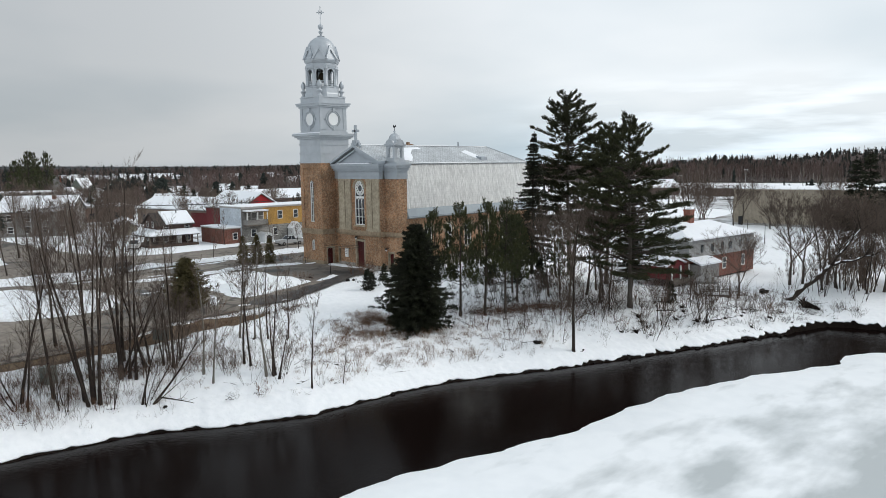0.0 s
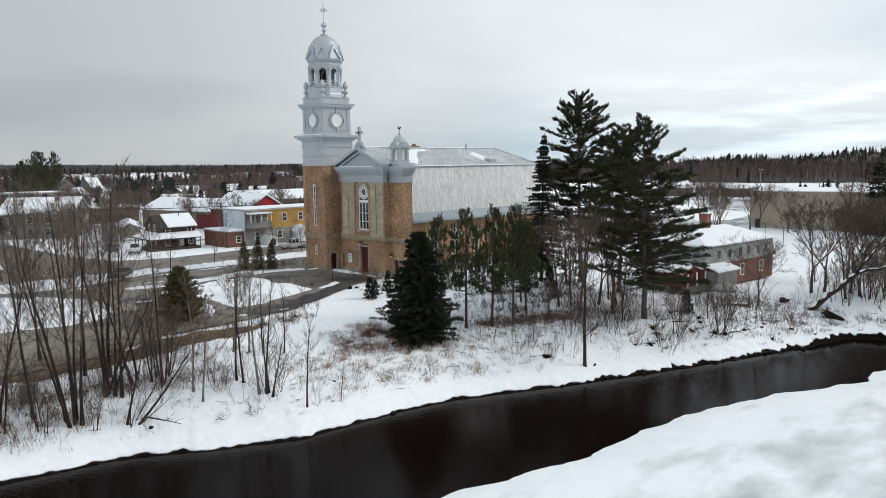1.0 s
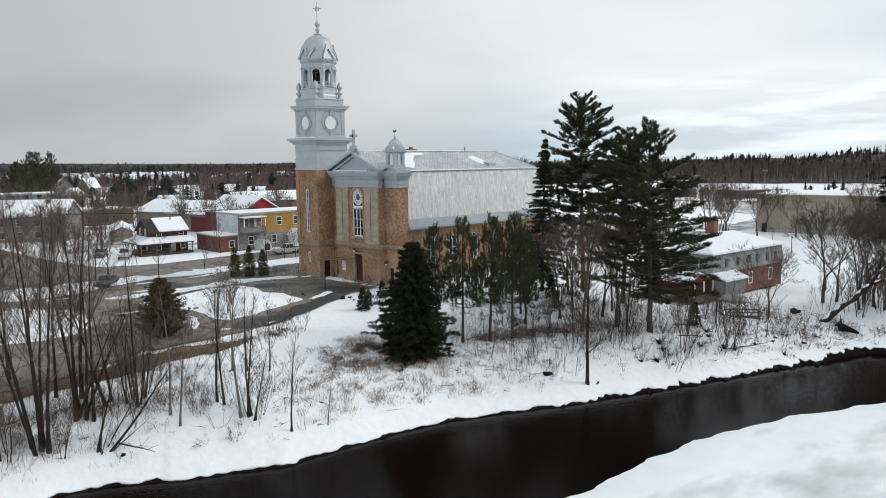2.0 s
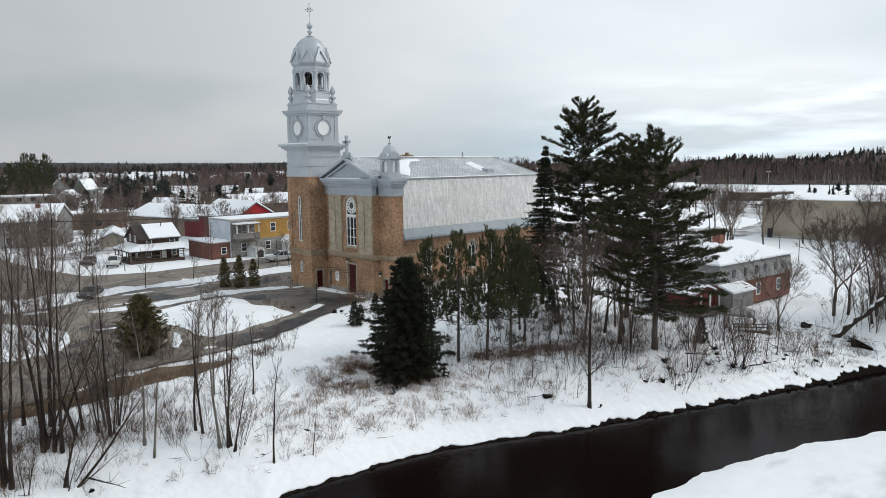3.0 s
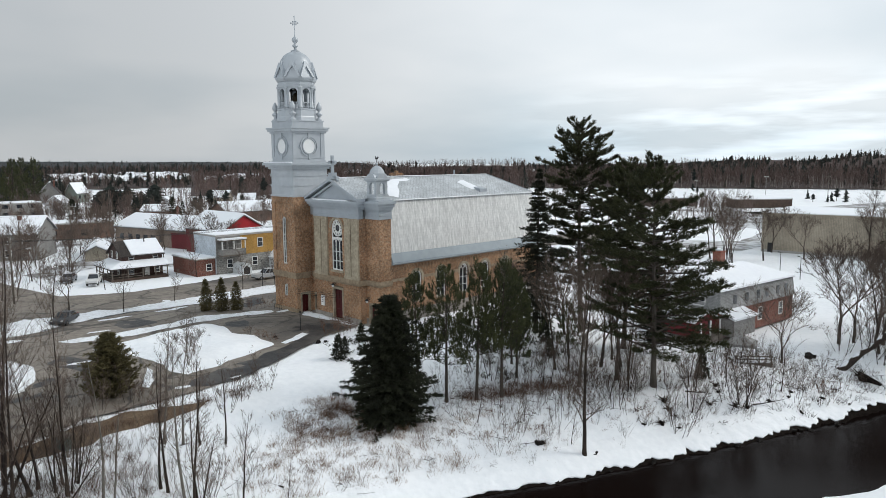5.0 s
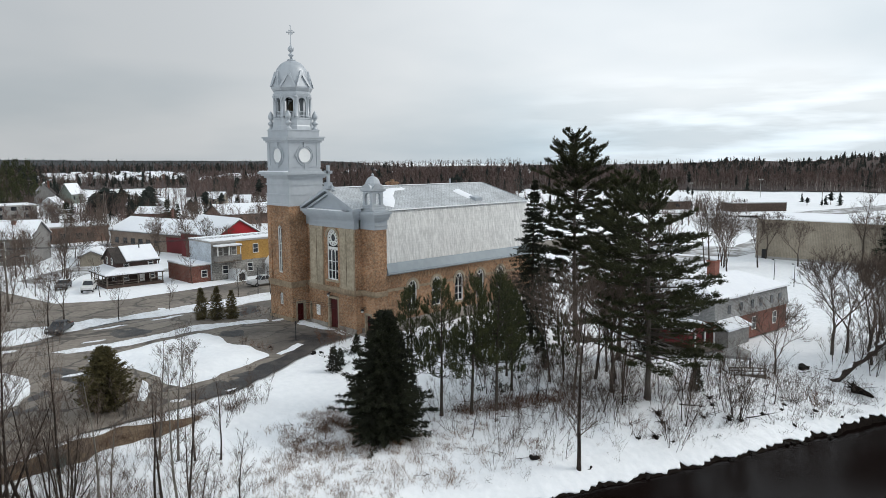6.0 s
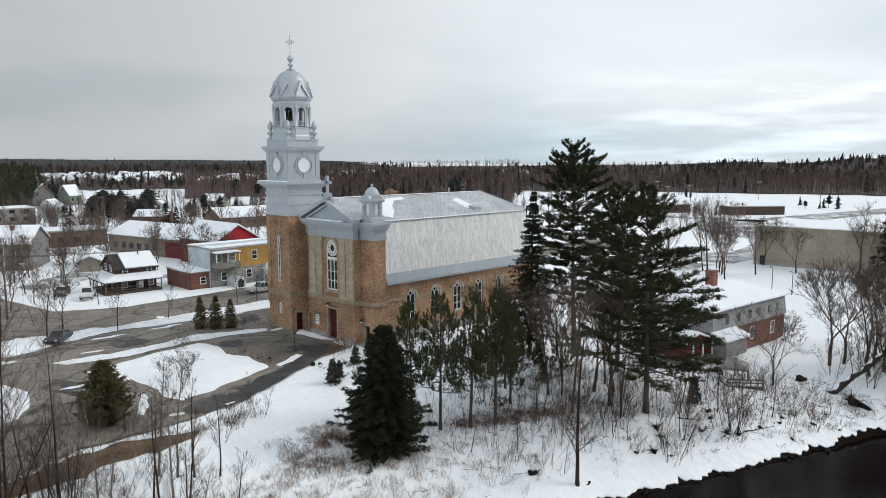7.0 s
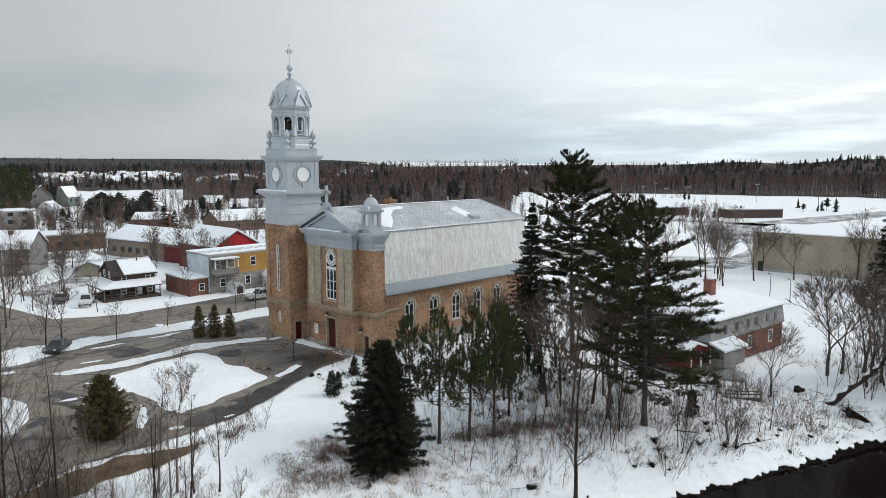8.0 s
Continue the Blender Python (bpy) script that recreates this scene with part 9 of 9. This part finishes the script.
def vehicle(name, m, paintwork, label, kind="car", length=4.5, snow=False):
    t = thing(name, m, label, "vehicle")
    L, W = length / 2, 0.88
    if kind == "pickup":
        prof = [(-L, 0.45), (L, 0.45), (L, 0.95), (L - 0.15, 1.05), (L * 0.42, 1.1), (L * 0.42, 1.1), (-L, 1.08)]
        cab = [(L * 0.40, 1.08), (L * 0.16, 1.72), (-L * 0.22, 1.74), (-L * 0.30, 1.08)]
    elif kind == "suv":
        prof = [(-L, 0.4), (L, 0.4), (L, 0.9), (L - 0.2, 1.0), (L * 0.45, 1.06), (-L, 1.06)]
        cab = [(L * 0.45, 1.04), (L * 0.16, 1.66), (-L * 0.82, 1.64), (-L * 0.97, 1.04)]
    else:
        prof = [(-L, 0.38), (L, 0.38), (L, 0.75), (L - 0.25, 0.88), (L * 0.4, 0.94), (-L * 0.62, 0.96), (-L, 0.9)]
        cab = [(L * 0.42, 0.93), (L * 0.08, 1.42), (-L * 0.42, 1.42), (-L * 0.74, 0.95)]
    body = Mesh()
    n = len(prof)
    body.add([(x * q, y, z) for y, q in ((-W, 0.985), (-W + 0.12, 1.0), (W - 0.12, 1.0), (W, 0.985)) for x, z in prof],
             [tuple(range(n)), tuple(range(3 * n, 4 * n))[::-1]] + [(j * n + i, (j + 1) * n + i, (j + 1) * n + (i + 1) % n, j * n + (i + 1) % n) for j in range(3) for i in range(n)])
    b = part("body", body, paintwork, t)
    c = Mesh()
    k = len(cab)
    c.add([(x, y * (0.98 if z < 1.2 else 0.80), z) for y in (-W + 0.04, W - 0.04) for x, z in cab], [tuple(range(k)), tuple(range(k, 2 * k))[::-1]] + [(i, k + i, k + (i + 1) % k, (i + 1) % k) for i in range(k)])
    part("glasshouse", c, GLASS, t, "dark vehicle glass")
    (x0, z0), (x1, z1), (x2, z2), (x3, z3) = cab
    roof = Mesh().add([(x1 + 0.03, -W * 0.80, z1), (x1 + 0.03, W * 0.80, z1), (x2 - 0.03, W * 0.80, z2), (x2 - 0.03, -W * 0.80, z2), (x1, -W * 0.74, z1 + 0.06), (x1, W * 0.74, z1 + 0.06), (x2, W * 0.74, z2 + 0.06), (x2, -W * 0.74, z2 + 0.06)],
                      [(4, 5, 6, 7), (0, 1, 5, 4), (1, 2, 6, 5), (2, 3, 7, 6), (3, 0, 4, 7)])
    part("roof", roof, ROOFSNOW if snow else paintwork, t)
    for s in (-1, 1):
        for (xa, za), (xb, zb) in (((x0, z0), (x1, z1)), ((x2, z2), (x3, z3)), (((x0 + x3) / 2, z0), ((x1 + x2) / 2, z1))):
            part("pillar", Mesh().tube([(xa, s * (W - 0.05), za), (xb, s * W * 0.79, zb)], 0.045, 4), paintwork, t)
    for x in (-L * 0.62, L * 0.62):
        for s in (-1, 1):
            w = Mesh()
            w.add([(x + 0.34 * math.cos(2 * math.pi * i / 16), s * y, 0.34 + 0.34 * math.sin(2 * math.pi * i / 16)) for y in (W - 0.2, W + 0.03) for i in range(16)],
                  [tuple(range(16)), tuple(range(16, 32))[::-1]] + [(i, (i + 1) % 16, 16 + (i + 1) % 16, 16 + i) for i in range(16)])
            wh = part("wheel", w, RUBBER, t)
            rim = Mesh()
            rim.add([(x + 0.2 * math.cos(2 * math.pi * i / 10), s * y, 0.34 + 0.2 * math.sin(2 * math.pi * i / 10)) for y in (W, W + 0.045) for i in range(10)],
                    [tuple(range(10)), tuple(range(10, 20))[::-1]] + [(i, (i + 1) % 10, 10 + (i + 1) % 10, 10 + i) for i in range(10)])
            part("rim", rim, CHROME, wh)
    for s in (-1, 1):
        part("headlight", Mesh().box(L - 0.12, s * 0.6 - 0.16, 0.66, L + 0.01, s * 0.6 + 0.16, 0.82), LAMPGLASS, t)
        part("taillight", Mesh().box(-L - 0.01, s * 0.68 - 0.1, 0.72, -L + 0.1, s * 0.68 + 0.1, 0.95), TAIL, t)
    part("bumper", Mesh().box(L - 0.05, -W + 0.05, 0.4, L + 0.06, W - 0.05, 0.56), IRON, t)
    part("bumper", Mesh().box(-L - 0.06, -W + 0.05, 0.4, -L + 0.05, W - 0.05, 0.56), IRON, t)
    if kind == "pickup":
        part("load_bed", Mesh().box(-L + 0.08, -W + 0.12, 1.085, -L * 0.32, W - 0.12, 1.095), IRON, t)
    return t


ROAD_Z = -0.92
vehicle("pickup_truck", pose(-34.6, 10.8, ROAD_Z, 0, 0, 268), paint("silver_car_paint", (0.42, 0.43, 0.44)), "silver pickup truck parked on the street", "pickup", 5.4)
vehicle("pickup_truck", pose(-50.5, -12.0, G0 + 0.1, 0, 0, -28), paint("white_car_paint", (0.70, 0.70, 0.69)), "white pickup truck parked beside the porch", "pickup", 5.2)
vehicle("car", pose(-22.6, -25.2, ROAD_Z, 0, 0, 318), paint("dark_car_paint", (0.035, 0.037, 0.042)), "dark car parked against the snow bank", "car", 4.2)
vehicle("car", pose(-56.5, -14.0, G0 + 0.05, 0, 0, -30), paint("grey_car_paint", (0.11, 0.11, 0.12)), "dark grey car parked beside the house", "car", 4.4, True)
vehicle("car", pose(-71.0, 4.0, G0 + 0.05, 0, 0, 60), paint("maroon_car_paint", (0.14, 0.025, 0.03)), "maroon car parked behind the house", "car", 4.3, True)
vehicle("car", pose(-140.0, 22.0, G0 + 0.05, 0, 0, 20), paint("green_car_paint", (0.03, 0.05, 0.045)), "dark green car parked before the shops", "suv", 4.3, True)


# ---------------------------------------------------------------- poles, wires, signs
def pole(x, y, high, turn=0.0, label="weathered grey wooden utility pole", lamp=False, box_on=False):
    p = thing("utility_pole", pose(x, y, ground_height(x, y), 0, 0, turn), label, "utility pole")
    part("shaft", Mesh().tube([(0, 0, -0.5), (0.03, 0, high * 0.5), (0, 0, high)], [0.15, 0.13, 0.1], 8), GREYWOOD, p, "", True)
    part("cross_arm", Mesh().box(-1.1, -0.06, high - 0.8, 1.1, 0.06, high - 0.68), GREYWOOD, p)
    for u in (-0.95, 0.0, 0.95):
        part("insulator", Mesh().lathe(u, 0, [(0.05, high - 0.68), (0.07, high - 0.6), (0.03, high - 0.5)], 8), LAMPGLASS, p)
    if box_on:
        part("transformer", Mesh().lathe(0.35, 0.0, [(0.25, high - 2.6), (0.28, high - 2.5), (0.28, high - 1.7), (0.15, high - 1.6)], 12), CONCRETE, p, "grey transformer can", True)
    if lamp:
        part("lamp_arm", Mesh().tube([(0, 0, high - 2.2), (0, 1.2, high - 1.7), (0, 2.2, high - 1.65)], 0.04, 6), IRON, p)
        part("lamp_head", Mesh().box(-0.14, 2.0, high - 1.75, 0.14, 2.7, high - 1.6), CONCRETE, p)
    return Vector((x, y, ground_height(x, y) + high - 0.5))


def wire(a, b, sag, label="thin sagging overhead wire"):
    m = Mesh()
    m.tube([a.lerp(b, i / 14) - Vector((0, 0, sag * 4 * (i / 14) * (1 - i / 14))) for i in range(15)], 0.02, 4)
    tagged(setting("overhead_wire", m, IRON, label), kind="structure")


street = [pole(-41.6, y, 9.5, 0, lamp=True, box_on=(i % 2 == 0)) for i, y in enumerate((-62, -26, 38, 74))]
for a, b in zip(street, street[1:]):
    for o in (-0.9, 0, 0.9):
        wire(a + Vector((o, 0, 0)), b + Vector((o, 0, 0)), 0.9)
back = [pole(x, y, 10.5, 25, box_on=i == 1) for i, (x, y) in enumerate(((-85, -22), (-108, 3), (-150, 22), (-182, 39)))]
for a, b in zip(back, back[1:]):
    wire(a, b, 1.0)
far_line = [pole(x, y, 12, 60, "tall utility pole at the edge of the field") for x, y in ((-36.7, 293), (-2, 305), (34, 318))]
for a, b in zip(far_line, far_line[1:]):
    wire(a, b, 1.0)
# service wires to the church corner
w0 = Vector((7.25, 1.4, 2.4))
for i in range(3):
    wire(Vector((-6.75, -1.5, 2.2 - 0.25 * i)), w0 - Vector((0, 0, 0.22 * i)), 0.06, "thin service wires strung along the church front")
for x, y, h in ((-154.0, 347.7, 6.4), (-148.6, 353.0, 8.6), (-144.2, 357.3, 5.4), (-140.8, 379.1, 5.8), (-84.3, 344.8, 9.8)):
    f = thing("field_light", pose(x, y, ground_height(x, y), 0, 0, 30), "floodlight mast beside the snowy field", "lamp post")
    part("mast", Mesh().tube([(0, 0, -0.5), (0, 0, h)], [0.16, 0.09], 6), CONCRETE, f)
    part("lamp_bar", Mesh().box(-1.1, -0.12, h - 0.3, 1.1, 0.12, h), CONCRETE, f)
    for u in (-0.8, 0.8):
        part("floodlight", Mesh().box(u - 0.3, -0.35, h - 0.5, u + 0.3, 0.05, h - 0.05), LAMPGLASS, f)
for x, y, h, lab in ((-25.2, 4.2, 4.6, "slim dark lamp post on the verge"), (2.0, -7.0, 2.2, "slim dark post before the church")):
    f = thing("lamp_post", pose(x, y, G0), lab, "lamp post")
    part("post", Mesh().tube([(0, 0, -0.2), (0, 0, h)], [0.06, 0.045], 8), IRON, f)
    part("lamp_head", Mesh().lathe(0, 0, [(0.04, h), (0.09, h + 0.06), (0.08, h + 0.2), (0.03, h + 0.26)], 10), IRON, f, "", True)
kiosk = thing("mail_kiosk", pose(17.4, -38.0, land(17.4, -38.0), 0, 0, 20), "dark green mail box kiosk on posts", "mailbox")
part("cabinet", Mesh().box(-0.7, -0.3, 0.5, 0.7, 0.3, 1.5), mat("green_grey_enamel", (0.09, 0.11, 0.10), (0.07, 0.09, 0.08), rough=0.5), kiosk)
part("roof", Mesh().prism([(-0.45, 1.5), (0.45, 1.5), (0.45, 1.6), (0, 1.75), (-0.45, 1.6)], "x", -0.85, 0.85), GREYWOOD, kiosk)
for u in (-0.55, 0.55):
    part("leg", Mesh().box(u - 0.06, -0.06, -0.3, u + 0.06, 0.06, 0.5), GREYWOOD, kiosk)
util = thing("utility_box", pose(19.6, -48.4, land(19.6, -48.4), 0, 0, 35), "pale green metal utility cabinet in the snow", "cabinet")
part("cabinet", Mesh().box(-0.5, -0.4, -0.1, 0.5, 0.4, 1.3).box(-0.53, -0.43, 1.3, 0.53, 0.43, 1.38), mat("pale_green_enamel", (0.20, 0.23, 0.21), (0.17, 0.2, 0.18), rough=0.5), util)
for x, y, t in ((-13.2, -1.4, 0), (-10.8, -2.6, 0)):
    fe = thing("handrail", pose(x, y, G0, 0, 0, t), "low dark iron railing beside the tower", "railing")
    for u in (0, 0.6, 1.2, 1.8):
        part("post", Mesh().tube([(u, 0, -0.1), (u, 0, 0.95)], 0.025, 5), IRON, fe)
    part("rail", Mesh().tube([(0, 0, 0.95), (1.8, 0, 0.95)], 0.025, 5), IRON, fe)
    part("rail", Mesh().tube([(0, 0, 0.5), (1.8, 0, 0.5)], 0.02, 5), IRON, fe)
